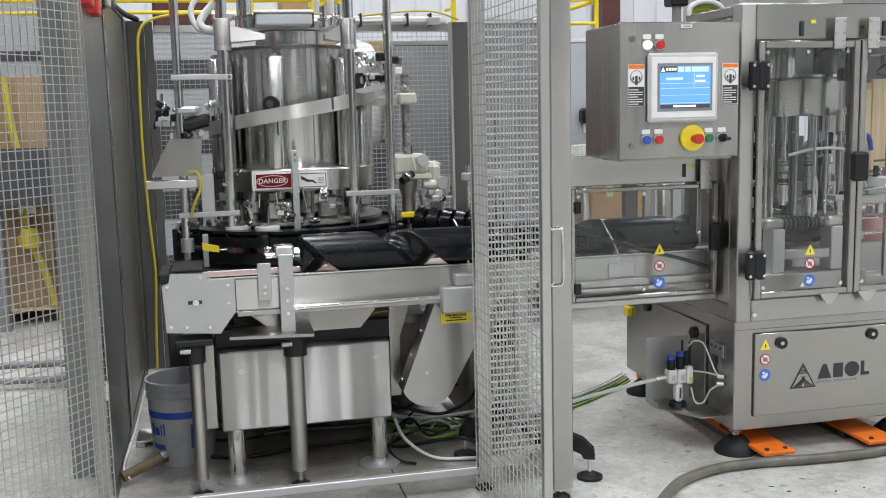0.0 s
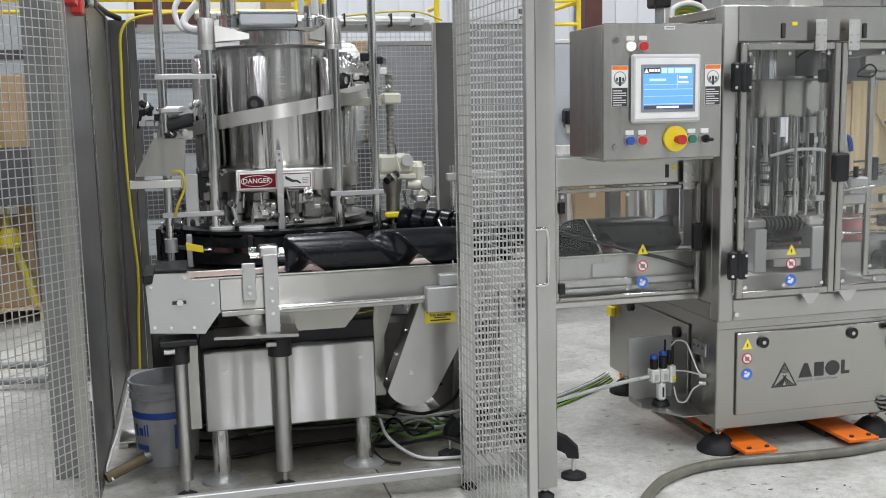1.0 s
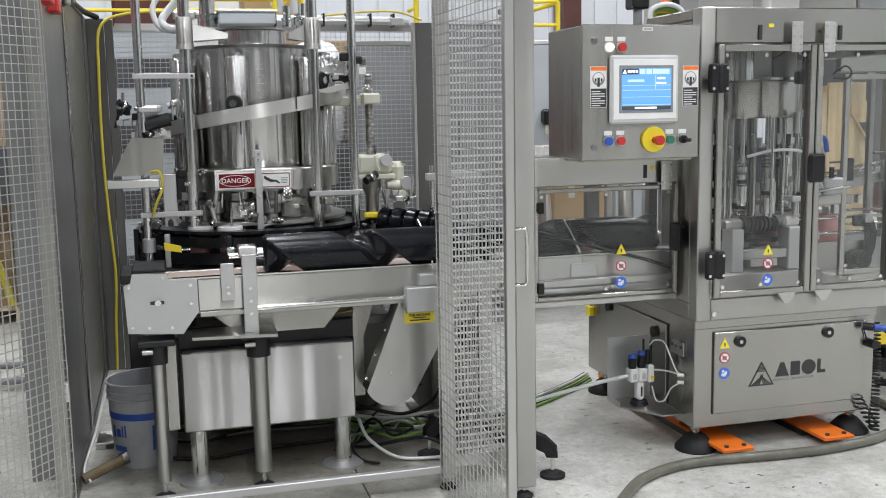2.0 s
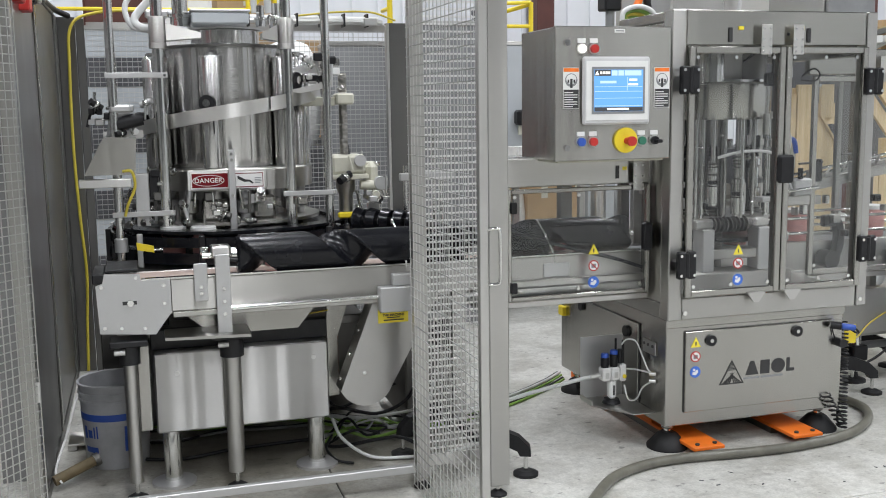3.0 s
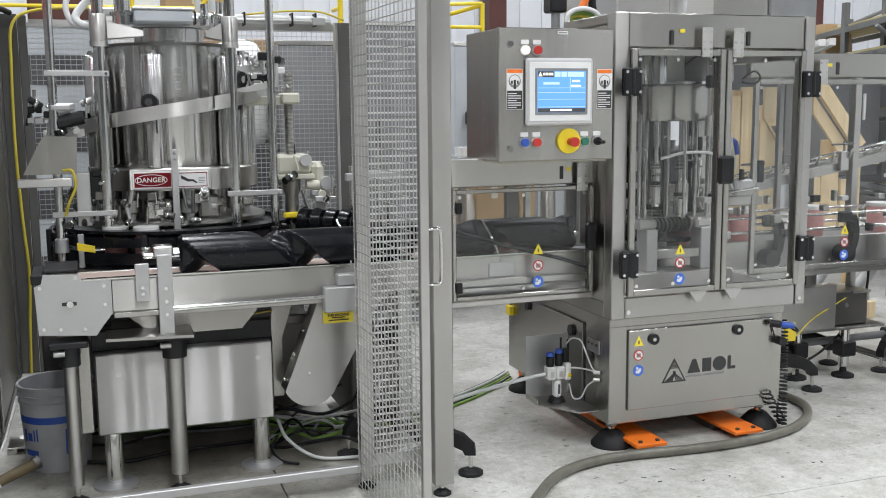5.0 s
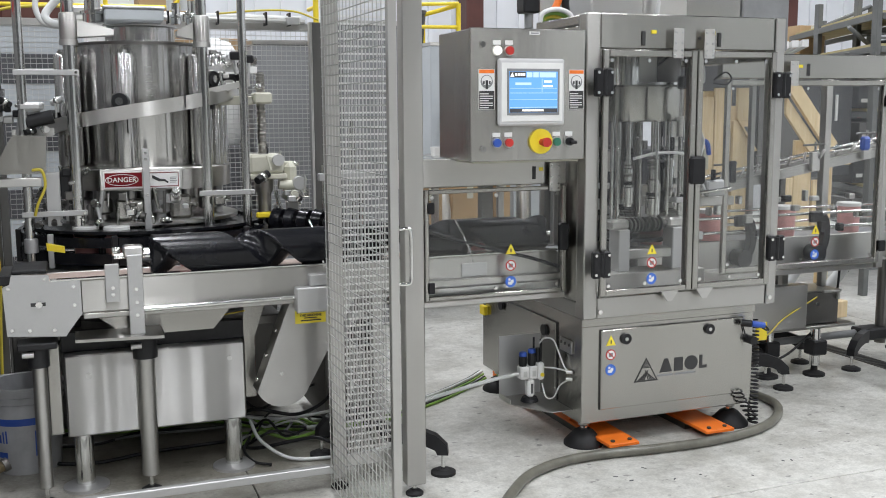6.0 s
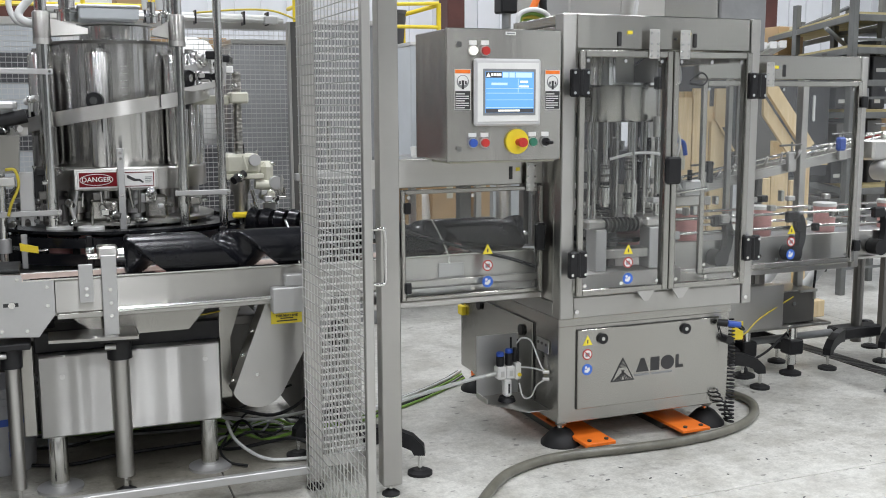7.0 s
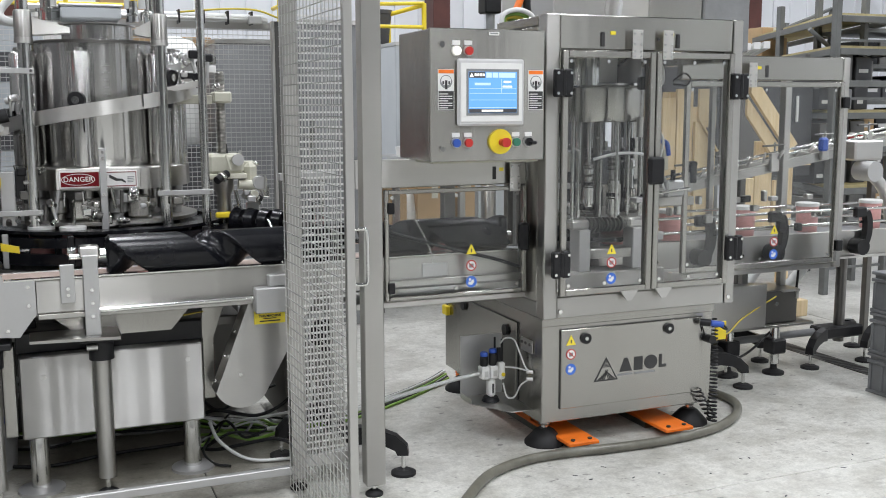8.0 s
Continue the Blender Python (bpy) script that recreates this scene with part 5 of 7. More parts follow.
part("bottom_rail", boxes((1.29, 2.07, TYF - 0.004, TYF + 0.03, 0.668, 0.694), c=0.003), STEEL_LIGHT, tun)
part("back_rail", boxes((1.29, 2.07, 4.30, 4.33, 0.668, 0.70), c=0.003), STEEL_LIGHT, tun)
part("floor_plate", boxes((1.29, 2.07, TYF + 0.031, 4.299, 0.67, 0.676), c=0), STEEL_H, tun)
part("inner_bar", boxes((1.29, 2.07, 3.875, 3.893, 0.745, 0.775), c=0.003), STEEL, tun)
part("back_post", boxes((1.95, 1.98, 4.30, 4.33, 0.70, 1.26), c=0.003), STEEL, tun)
part("back_post", boxes((1.62, 1.65, 4.30, 4.33, 0.70, 1.26), c=0.003), STEEL, tun)
tdoor = guard_door(tun, 1.412, 2.066, TYF - 0.001, 0.698, 1.165, 0.018, "tunnel_door")
for z in (1.09, 0.755):
    part("hinge", boxes((1.424, 1.452, TYF - 0.034, TYF - 0.0245, z - 0.024, z + 0.024), c=0.004), BLACK, tun)
part("door_latch", boxes((2.02, 2.062, TYF - 0.06, TYF - 0.0245, 0.885, 1.005), c=0.008), BLACK, tun)
interlock(tun, 2.005, 1.205, TYF - 0.026)
part("switch_slot", boxes((1.908, 1.925, TYF - 0.0065, TYF - 0.0052, 1.195, 1.25), c=0), INK, tun)
part("switch_tag", boxes((1.94, 1.96, TYF - 0.0065, TYF - 0.0052, 1.23, 1.245), c=0), LABEL_YELLOW, tun)
part("end_post", boxes((2.062, 2.074, 3.86, 3.90, 0.69, 1.17), c=0.002), DARK_STEEL, tun)
cable = thing("slung_cable", (1.5, 3.95, 0.9), "thin black cable slung across the tunnel", "cable")
part("cable", make(tube, [(1.40, 3.885, 1.0), (1.56, 3.885, 0.95), (1.78, 3.885, 0.885), (1.93, 3.885, 0.845), (2.06, 3.885, 0.80)], 0.008), BLACK, cable)
for x in (1.60,):
    gp = thing("guide_rod", (x, 3.9, 0.78), "thin bent steel guide rod beside the feed screw", "rod")
    part("rod", make(tube, [(x, 3.97, 1.02), (x + 0.02, 3.915, 0.95), (x + 0.05, 3.905, 0.87), (x + 0.05, 3.905, 0.78)], 0.005), CHROME, gp)
    part("block", boxes((x + 0.0, x + 0.12, 3.8935, 3.9, 0.78, 0.84), c=0.003), STEEL_MATT, gp)
for x in (1.52, 1.74, 1.96):
    tub(x, 4.10, 0.869, 0.055, 0.11, "small red-pink tub on the belt behind the feed screw", "tubs in the tunnel")

# ---- air service unit on its bracket ----
air = thing("air_service_unit", (1.98, 4.02, 0.15), "air filter regulator with blue caps on an angled steel bracket", "air regulator")
AY = 4.10
part("back_plate", boxes((1.868, 2.08, AY, AY + 0.004, 0.165, 0.452), c=0), STEEL_MATT, air, "pale satin steel back plate")
part("shelf", make(prism, [(1.868, AY), (2.09, AY), (2.09, 3.80), (1.985, 3.80), (1.868, 3.98)], "z", 0.160, 0.164), STEEL_LIGHT, air)
part("shelf_lip", boxes((1.868, 1.872, 3.98, AY, 0.1645, 0.185), c=0), STEEL_LIGHT, air)
for x, h in ((1.938, 0.0), (1.982, 0.012)):
    blk = part("regulator_block", boxes((x - 0.02, x + 0.02, 3.965, 4.02, 0.272, 0.332), c=0.006), WHITE, air)
    part("bonnet", make(lathe, x, 3.993, [(0, 0.332), (0.017, 0.332), (0.019, 0.345), (0.019, 0.375 + h), (0.014, 0.378 + h), (0, 0.378 + h)], 20), BLACK, blk)
    part("cap", make(lathe, x, 3.993, [(0, 0.3785 + h), (0.018, 0.3785 + h), (0.018, 0.392 + h), (0.014, 0.397 + h), (0, 0.397 + h)], 20), BLUE, blk)
    part("name_plate", boxes((x - 0.009, x + 0.009, 3.9635, 3.9648, 0.286, 0.312), c=0), GALV, blk)
part("bowl", boxes((1.955, 1.99, 3.97, 4.015, 0.185, 0.271), c=0.01), WHITE, air)
part("bowl_window", boxes((1.969, 1.977, 3.968, 3.9697, 0.205, 0.25), c=0), INK, air)
part("bowl_base", make(lathe, 1.972, 3.993, [(0, 0.1645), (0.042, 0.1645), (0.034, 0.184), (0, 0.184)], 20), BLACK, air)
part("valve", boxes((2.006, 2.034, 3.965, 4.02, 0.265, 0.345), c=0.006), WHITE, air)
part("valve_top", bars(((2.012, 3.993, 0.346), (2.012, 3.993, 0.41), 0.011)), BLACK, air)
part("valve_spike", bars(((2.028, 3.993, 0.346), (2.028, 3.993, 0.45), 0.006)), BLACK, air)
part("valve_spike", bars(((1.995, 4.0, 0.40), (1.995, 4.0, 0.46), 0.005)), BLACK, air)
part("gauge", make(disc_y, 2.022, 3.965, 0.29, 0.009, 0.006, 16), YELLOW, air)
part("inlet", bars(((1.87, 4.0, 0.29), (1.917, 3.993, 0.298), 0.011)), GALV, air)
for pts in ([(2.02, 3.993, 0.43), (2.035, 3.97, 0.458), (2.06, 3.93, 0.455), (2.07, 3.89, 0.40), (2.075, 3.84, 0.345), (2.088, 3.80, 0.335)], [(2.022, 3.965, 0.25), (2.03, 3.94, 0.19), (2.05, 3.90, 0.20), (2.065, 3.87, 0.26), (2.088, 3.82, 0.30)], [(2.034, 3.98, 0.32), (2.06, 3.91, 0.33), (2.088, 3.80, 0.335)]):
    part("air_tube", make(tube, pts, 0.0036), CLEAR_TUBE, air)
for z in (0.335, 0.302):
    part("elbow", bars(((2.09, 3.80, z), (2.065, 3.815, z), 0.008)), GALV, air)
part("yellow_box", boxes((2.06, 2.084, 4.74, 4.80, 0.41, 0.46), c=0.004), YELLOW, air)

# ---- loose things on the floor ----
def floor_line(name, pts, r, m, label, category, fine=8):
    ob = thing(name, (pts[0][0], pts[0][1], 0), label, category)
    part("line", make(tube, pts, r, 14, fine), m, ob)
    return ob


hose = floor_line("suction_hose", [(1.30, 2.90, 0.022), (1.42, 3.12, 0.022), (1.585, 3.335, 0.022), (1.74, 3.49, 0.022), (1.93, 3.575, 0.022), (2.13, 3.59, 0.022), (2.40, 3.565, 0.022), (2.68, 3.565, 0.022), (2.95, 3.62, 0.022), (3.16, 3.74, 0.022), (3.29, 3.90, 0.022), (3.31, 4.06, 0.022), (3.22, 4.20, 0.04), (3.1, 4.25, 0.06)], 0.021, HOSE, "thick grey-green hose lying in a curve on the floor", "hose")
part("end_cuff", bars(((3.16, 4.227, 0.05), (3.09, 4.255, 0.062), 0.034)), RUBBER, hose, "black rubber end cuff")
bundle = thing("cable_bundle", (1.5, 4.6, 0), "green, black and white cables lying across the floor", "cables")
for k, (m, r, dz) in enumerate(((GREEN_CABLE, 0.007, 0.008), (BLACK, 0.009, 0.010), (GREEN_CABLE, 0.0065, 0.022), (CLEAR_TUBE, 0.008, 0.034), (BLACK, 0.009, 0.010), (BLACK, 0.006, 0.024))):
    o = 0.018 * k
    pts = [(-0.3, 4.95 + o, dz), (0.2, 4.75 + o, dz), (0.62, 4.72 + o, dz), (0.85, 4.52 + o * 1.6, dz), (1.1, 4.42 + o, dz), (1.4, 4.43 + o, dz), (1.75, 4.62 + o, dz), (2.0, 4.80 + o, dz), (2.13, 4.88 + o, dz + 0.02)]
    part("cable", make(tube, pts, r, 10, 6), m, bundle)
for k, pts in enumerate(([(0.70, 4.45, 0.10), (0.78, 4.35, 0.16), (0.95, 4.3, 0.13), (1.08, 4.25, 0.20), (1.12, 4.2, 0.33)], [(0.72, 4.4, 0.12), (0.85, 4.36, 0.10), (1.02, 4.3, 0.12), (1.15, 4.2, 0.18), (1.18, 4.15, 0.3)], [(0.73, 4.22, 0.15), (0.76, 4.15, 0.08), (0.86, 4.06, 0.02), (1.0, 4.02, 0.012), (1.2, 4.02, 0.012), (1.4, 4.1, 0.012)], [(0.72, 4.5, 0.2), (0.8, 4.42, 0.14), (0.92, 4.38, 0.2), (1.05, 4.34, 0.25)], [(0.74, 4.3, 0.05), (0.70, 4.22, 0.02), (0.72, 4.08, 0.012), (0.78, 4.02, 0.012)])):
    part("cable", make(tube, pts, (0.008, 0.007, 0.0075, 0.006, 0.006)[k], 10, 6), (BLACK, CLEAR_TUBE, CLEAR_TUBE, BLACK, BLACK)[k], bundle)
part("air_line", make(tube, [(1.87, 4.0, 0.29), (1.78, 4.03, 0.268), (1.6, 4.10, 0.21), (1.45, 4.14, 0.165), (1.2, 4.2, 0.10), (1.0, 4.3, 0.06)], 0.009), CLEAR_TUBE, bundle)
coil = thing("coiled_cable", (2.99, 3.76, 0), "black coiled cable hanging at the cabinet side", "cable")
cb = []
for k in range(480):
    s = k / 479
    a = s * 2 * math.pi * 34
    zc = 0.50 - 0.485 * min(1.0, s * 1.25) if s < 0.8 else 0.03 + 0.16 * (s - 0.8) / 0.2
    xc = 3.025 - 0.03 * s - (0.10 * (s - 0.8) / 0.2 if s > 0.8 else 0)
    yc = 3.76 - 0.06 * s
    cb.append(Vector((xc + 0.021 * math.cos(a), yc + 0.021 * math.sin(a), zc + 0.003)))
cbm = bmesh.new()
sweep(cbm, cb, 0.0045, 6)
part("coil", cbm, BLACK, coil)
pen = thing("blue_pendant", (2.98, 3.68, 0.50), "blue and black cable plug on the cabinet corner", "plug")
part("plug", bars(((2.935, 3.66, 0.513), (2.99, 3.64, 0.505), 0.014)), BLUE, pen)
part("boot", bars(((2.90, 3.69, 0.515), (2.935, 3.66, 0.513), 0.017)), BLACK, pen)
part("lead", make(tube, [(2.99, 3.64, 0.505), (3.02, 3.65, 0.48), (3.04, 3.70, 0.47), (3.03, 3.74, 0.49)], 0.005), BLACK, pen)
part("knob", bars(((2.955, 3.72, 0.43), (2.955, 3.665, 0.43), 0.02)), BLACK, pen)
part("stay", bars(((2.915, 3.70, 0.50), (2.94, 3.70, 0.43), 0.003)), BLACK, pen)


def arch_foot(x, y, ang, label="curved black plastic machine support with a levelling foot"):
    """One arched black leg: an inverted J from a hub at x, y to a foot 0.2 m off."""
    ob = thing("arched_leg", (x, y, 0), label, "machine leg", "arched legs")
    d = Vector((math.cos(radians(ang)), math.sin(radians(ang)), 0))
    n = Vector((-d.y, d.x, 0)) * 0.022
    out = [(0, 0.13), (0.0, 0.205), (0.09, 0.195), (0.16, 0.168), (0.205, 0.125), (0.21, 0.085), (0.165, 0.085), (0.155, 0.105), (0.11, 0.125), (0.05, 0.135)]
    bm = bmesh.new()
    lo = [bm.verts.new(Vector((x, y, z)) + d * s + n) for s, z in out]
    hi = [bm.verts.new(Vector((x, y, z)) + d * s - n) for s, z in out]
    bm.faces.new(lo)
    bm.faces.new(hi[::-1])
    for i in range(len(out)):
        bm.faces.new((lo[i], hi[i], hi[(i + 1) % len(out)], lo[(i + 1) % len(out)]))
    part("arch", bm, BLACK, ob)
    f = Vector((x, y, 0)) + d * 0.188
    part("stud", bars(((f.x, f.y, 0.02), (f.x, f.y, 0.086), 0.009)), CHROME, ob)
    part("pad", make(lathe, f.x, f.y, [(0, 0), (0.052, 0), (0.052, 0.012), (0.03, 0.022), (0, 0.022)], 26), RUBBER, ob)
    return ob


arch_foot(1.26, 3.76, -24)
arch_foot(1.20, 4.12, 190)
stand = thing("conveyor_stand", (1.23, 3.95, 0), "square steel stand between the arched conveyor legs", "stand")
part("upright", boxes((1.205, 1.255, 3.92, 3.97, 0.10, 0.744), c=0.003), STEEL, stand)
part("cross_tube", boxes((1.21, 1.25, 3.74, 4.14, 0.14, 0.18), c=0.003), BLACK, stand)

# bucket
bk = thing("bucket", (-0.205, 4.42, 0), "grey plastic pail with a blue stripe and worn print", "bucket")
bx, by = -0.178, 4.43
part("shell", make(lathe, bx, by, [(0, 0), (0.126, 0), (0.13, 0.006), (0.149, 0.36), (0.155, 0.362), (0.155, 0.37), (0.150, 0.374), (0.144, 0.37), (0.127, 0.01), (0, 0.008)], 48), BUCKET_GREY, bk)
for z, w in ((0.295, 0.008), (0.325, 0.008)):
    r = 0.13 + 0.019 * z / 0.36
    part("rib", make(ring, bx, by, z, z + w, r + 0.0005, r + 0.006, 48), BUCKET_GREY, bk)
part("stripe", make(lathe, bx, by, [(0.1395, 0.215), (0.1425, 0.215), (0.1444, 0.245), (0.1412, 0.245)], 48), BLUE, bk, "dark blue stripe")
for k, (a0, a1, z0, z1) in enumerate(((205, 213, 0.135, 0.19), (216, 226, 0.14, 0.175), (229, 232, 0.14, 0.19), (235, 238, 0.14, 0.195), (205, 236, 0.075, 0.10), (284, 290, 0.08, 0.19), (293, 297, 0.09, 0.19), (299, 302, 0.09, 0.17))):
    pb = bmesh.new()
    lo, hi = [], []
    for i in range(5):
        a = radians(a0 + (a1 - a0) * i / 4)
        for lst, z in ((lo, z0), (hi, z1)):
            r = 0.1312 + 0.019 * z / 0.36
            lst.append(pb.verts.new((bx + r * math.cos(a), by + r * math.sin(a), z)))
    for i in range(4):
        pb.faces.new((lo[i], lo[i + 1], hi[i + 1], hi[i]))
    part("print_block", pb, BLUE, bk)
part("wire_bail", make(tube, [(-0.328, 4.39, 0.325), (-0.37, 4.29, 0.19), (-0.415, 4.18, 0.07), (-0.39, 4.13, 0.03)], 0.005), WHITE, bk)
pipe = thing("drain_pipe", (-0.35, 4.3, 0.05), "short rusty brown pipe on the floor", "pipe")
part("pipe", bars(((-0.42, 4.15, 0.035), (-0.25, 4.23, 0.085), 0.022)), paint("rusty_brown", (0.16, 0.12, 0.06), 0.6, 0.3, 12), pipe)
part("collar", bars(((-0.27, 4.22, 0.079), (-0.25, 4.23, 0.085), 0.028)), DARK_STEEL, pipe)
strip = thing("floor_bracket", (-0.33, 4.75, 0), "pale flat steel bracket lying on the floor", "bracket")
part("plate", boxes((-0.40, -0.26, 4.62, 4.80, 0.02, 0.03), c=0.002), STEEL_LIGHT, strip)
part("lug", boxes((-0.40, -0.36, 4.62, 4.66, 0.0, 0.02), (-0.30, -0.26, 4.76, 4.80, 0.0, 0.02), c=0.002), STEEL_LIGHT, strip)
yc = thing("yellow_cable", (-0.40, 5.9, 0), "yellow cable running down the guard corner post", "cable")
part("cable", make(tube, [(0.35, 6.03, 2.06), (0.05, 6.02, 2.075), (-0.22, 6.0, 2.055), (-0.345, 5.98, 1.98), (-0.365, 5.97, 1.75), (-0.372, 5.97, 1.3), (-0.36, 5.97, 0.9), (-0.345, 5.97, 0.6), (-0.36, 5.97, 0.3), (-0.37, 5.97, 0.03)], 0.0085), YELLOW_CABLE, yc)

# ---- inside the capping machine ----
CX, CY = 2.64, 4.28
turret = thing("capping_turret", (CX, CY, 0.66), "capping turret with upright spindles under a grey drum", "machine head")
part("drum", make(lathe, CX, CY, [(0, 1.43), (0.265, 1.43), (0.27, 1.44), (0.27, 1.59), (0.26, 1.60), (0, 1.60)], 56), STEEL_PANEL, turret, "grey steel drum")
part("upper_housing", boxes((CX - 0.24, CX + 0.06, CY - 0.16, CY + 0.2, 1.60, 1.835), c=0.01), STEEL_LIGHT, turret)
part("motor", bars(((CX + 0.17, CY - 0.05, 1.61), (CX + 0.17, CY - 0.05, 1.83), 0.075)), DARK_STEEL, turret)
part("column", bars(((CX, CY, 0.66), (CX, CY, 1.43), 0.06)), DARK_STEEL, turret)
for k in range(8):
    a = 2 * math.pi * (k + 0.35) / 8
    sx, sy = CX + 0.20 * math.cos(a), CY + 0.20 * math.sin(a)
    sp = part("spindle", bars(((sx, sy, 1.12), (sx, sy, 1.43), 0.016), seg=14), CHROME, turret)
    part("sleeve", make(lathe, sx, sy, [(0, 1.0), (0.028, 1.0), (0.034, 1.01), (0.034, 1.10), (0.024, 1.105), (0.024, 1.20), (0.03, 1.205), (0.03, 1.24), (0, 1.24)], 16), CHROME if k % 2 else BLACK, sp)
    part("spring", make(lathe, sx, sy, [(0.017, 1.25), (0.026, 1.256), (0.017, 1.262), (0.026, 1.27), (0.017, 1.278), (0.026, 1.286), (0.017, 1.294), (0.026, 1.302), (0.017, 1.31)], 14), BLACK, sp)
    part("chuck", make(lathe, sx, sy, [(0, 0.965), (0.04, 0.965), (0.042, 0.975), (0.042, 0.995), (0, 0.999)], 18), DARK_STEEL if k % 3 else STEEL, sp)
for ux in (2.455, 2.86):
    part("guide_column", bars(((ux, 4.06, 0.66), (ux, 4.06, 1.43), 0.014)), CHROME, turret)
part("cap_disc", make(lathe, CX, CY, [(0.09, 0.97), (0.30, 0.97), (0.30, 0.983), (0.09, 0.983)], 56), STEEL_H, turret)
part("star_wheel", make(lathe, CX, CY, [(0.09, 0.865), (0.27, 0.865), (0.27, 0.885), (0.09, 0.885)], 48), BLACK_SATIN, turret)
for pts, r, m in (([(2.50, 4.0, 1.26), (2.60, 3.97, 1.285), (2.72, 3.98, 1.285), (2.80, 4.0, 1.27)], 0.007, CLEAR_TUBE), ([(2.80, 4.02, 1.44), (2.88, 4.0, 1.35), (2.84, 3.98, 1.20), (2.90, 4.0, 1.10)], 0.007, CLEAR_TUBE), ([(2.75, 4.0, 1.72), (2.82, 3.95, 1.70), (2.83, 3.94, 1.62), (2.80, 3.94, 1.60)], 0.008, CLEAR_TUBE), ([(2.62, 4.0, 1.69), (2.66, 3.95, 1.73), (2.72, 3.93, 1.72), (2.74, 3.95, 1.64)], 0.006, BLACK), ([(2.86, 3.9, 1.62), (2.92, 3.9, 1.655), (2.955, 3.9, 1.63), (2.93, 3.9, 1.60), (2.86, 3.9, 1.605)], 0.004, BLACK)):
    part("tube", make(tube, pts, r), m, turret)
part("sensor_head", boxes((2.725, 2.775, 3.96, 4.0, 1.58, 1.64), c=0.006), BLACK, turret)
part("feed_arm", boxes((2.84, 3.02, 4.02, 4.10, 1.02, 1.07), c=0.006), STEEL, turret)
part("feed_block", boxes((2.90, 3.0, 3.98, 4.02, 1.07, 1.15), c=0.008), STEEL_MATT, turret)
part("feed_knob", bars(((2.93, 3.98, 1.15), (2.93, 3.98, 1.20), 0.012)), BLACK, turret)
part("feed_rod", bars(((2.80, 3.97, 1.09), (3.02, 3.97, 1.11), 0.007)), CHROME, turret)
part("yellow_tag", boxes((2.885, 2.915, 4.00, 4.018, 1.20, 1.30), c=0.003), BEIGE, turret)
part("blue_tube", make(tube, [(2.86, 4.02, 1.34), (2.90, 4.0, 1.33), (2.915, 4.0, 1.27)], 0.012), BLUE, turret)

for sx, sy, r, z0, z1 in ((2.475, 4.0, 0.026, 1.04, 1.24), (2.603, 3.99, 0.034, 0.985, 1.27)):
    sp = part("spindle_head", make(lathe, sx, sy, [(0, z0), (r * 0.7, z0), (r * 0.75, z0 + 0.012), (r, z0 + 0.016), (r, z0 + 0.09), (r * 0.72, z0 + 0.094), (r * 0.72, z0 + 0.15), (r * 0.9, z0 + 0.154), (r * 0.9, z0 + 0.175), (r * 0.6, z0 + 0.18), (r * 0.6, z1), (0, z1)], 24), CHROME, turret, "bright turned capping spindle")
    part("rod", bars(((sx, sy, z1), (sx, sy, 1.43), r * 0.42), seg=16), CHROME, sp)
    part("band", make(ring, sx, sy, z0 + 0.10, z0 + 0.118, r * 0.725, r * 0.95, 24), BLACK, sp)
    for k in range(4):
        part("spring_coil", make(ring, sx, sy, z1 - 0.06 + 0.016 * k, z1 - 0.052 + 0.016 * k, r * 0.61, r * 0.85, 20), DARK_STEEL, sp)
for sx in (2.40, 2.55, 2.70, 2.78):
    part("tie_rod", bars(((sx, 4.02, 0.985), (sx, 4.02, 1.43), 0.009), seg=12), CHROME, turret)
part("front_plate", make(ring, CX, CY, 1.601, 1.612, 0.20, 0.275, 56), CHROME, turret)
part("upper_cylinder", bars(((2.49, 4.06, 1.60), (2.49, 4.06, 1.735), 0.06), seg=32), CHROME, turret)
part("lamp_arm", make(tube, [(2.74, 3.86, 1.73), (2.745, 3.84, 1.66), (2.735, 3.82, 1.60), (2.72, 3.82, 1.62)], 0.009), CLEAR_TUBE, turret)

brk = thing("gripper_bracket", (2.55, 3.95, 0.66), "pale steel bridge bracket with a short ribbed screw on top", "bracket")
part("foot", boxes((2.39, 2.45, 3.93, 4.02, 0.745, 0.94), c=0.004), STEEL_MATT, brk)
part("foot", boxes((2.68, 2.74, 3.93, 4.02, 0.745, 0.94), c=0.004), STEEL_MATT, brk)
part("bed", boxes((2.16, 2.84, 3.90, 4.06, 0.661, 0.744), c=0.004), STEEL_LIGHT, brk)
part("bridge", boxes((2.451, 2.679, 3.94, 4.01, 0.80, 0.845), c=0.004), STEEL, brk)
part("bearing", boxes((2.35, 2.45, 3.935, 4.015, 0.941, 0.985), c=0.01), STEEL_LIGHT, brk)
part("bearing", boxes((2.66, 2.74, 3.935, 4.015, 0.941, 0.985), c=0.01), STEEL_LIGHT, brk)
rb2 = bmesh.new()
for k in range(9):
    cyl(rb2, (2.46 + k * 0.021, 3.975, 0.955), (2.471 + k * 0.021, 3.975, 0.955), 0.036, 24, 0.03)
cyl(rb2, (2.45, 3.975, 0.955), (2.66, 3.975, 0.955), 0.02)
part("ribbed_screw", rb2, DARK_STEEL, brk)
# belt line through the machine
line2 = thing("outfeed_conveyor", (3.9, 4.4, 0), "long steel outfeed conveyor with round guide rails", "conveyor")
OZ = 0.795
part("side_plate", boxes((2.09, 5.6, 4.28, 4.292, 0.645, OZ + 0.008), c=0.002), STEEL, line2)
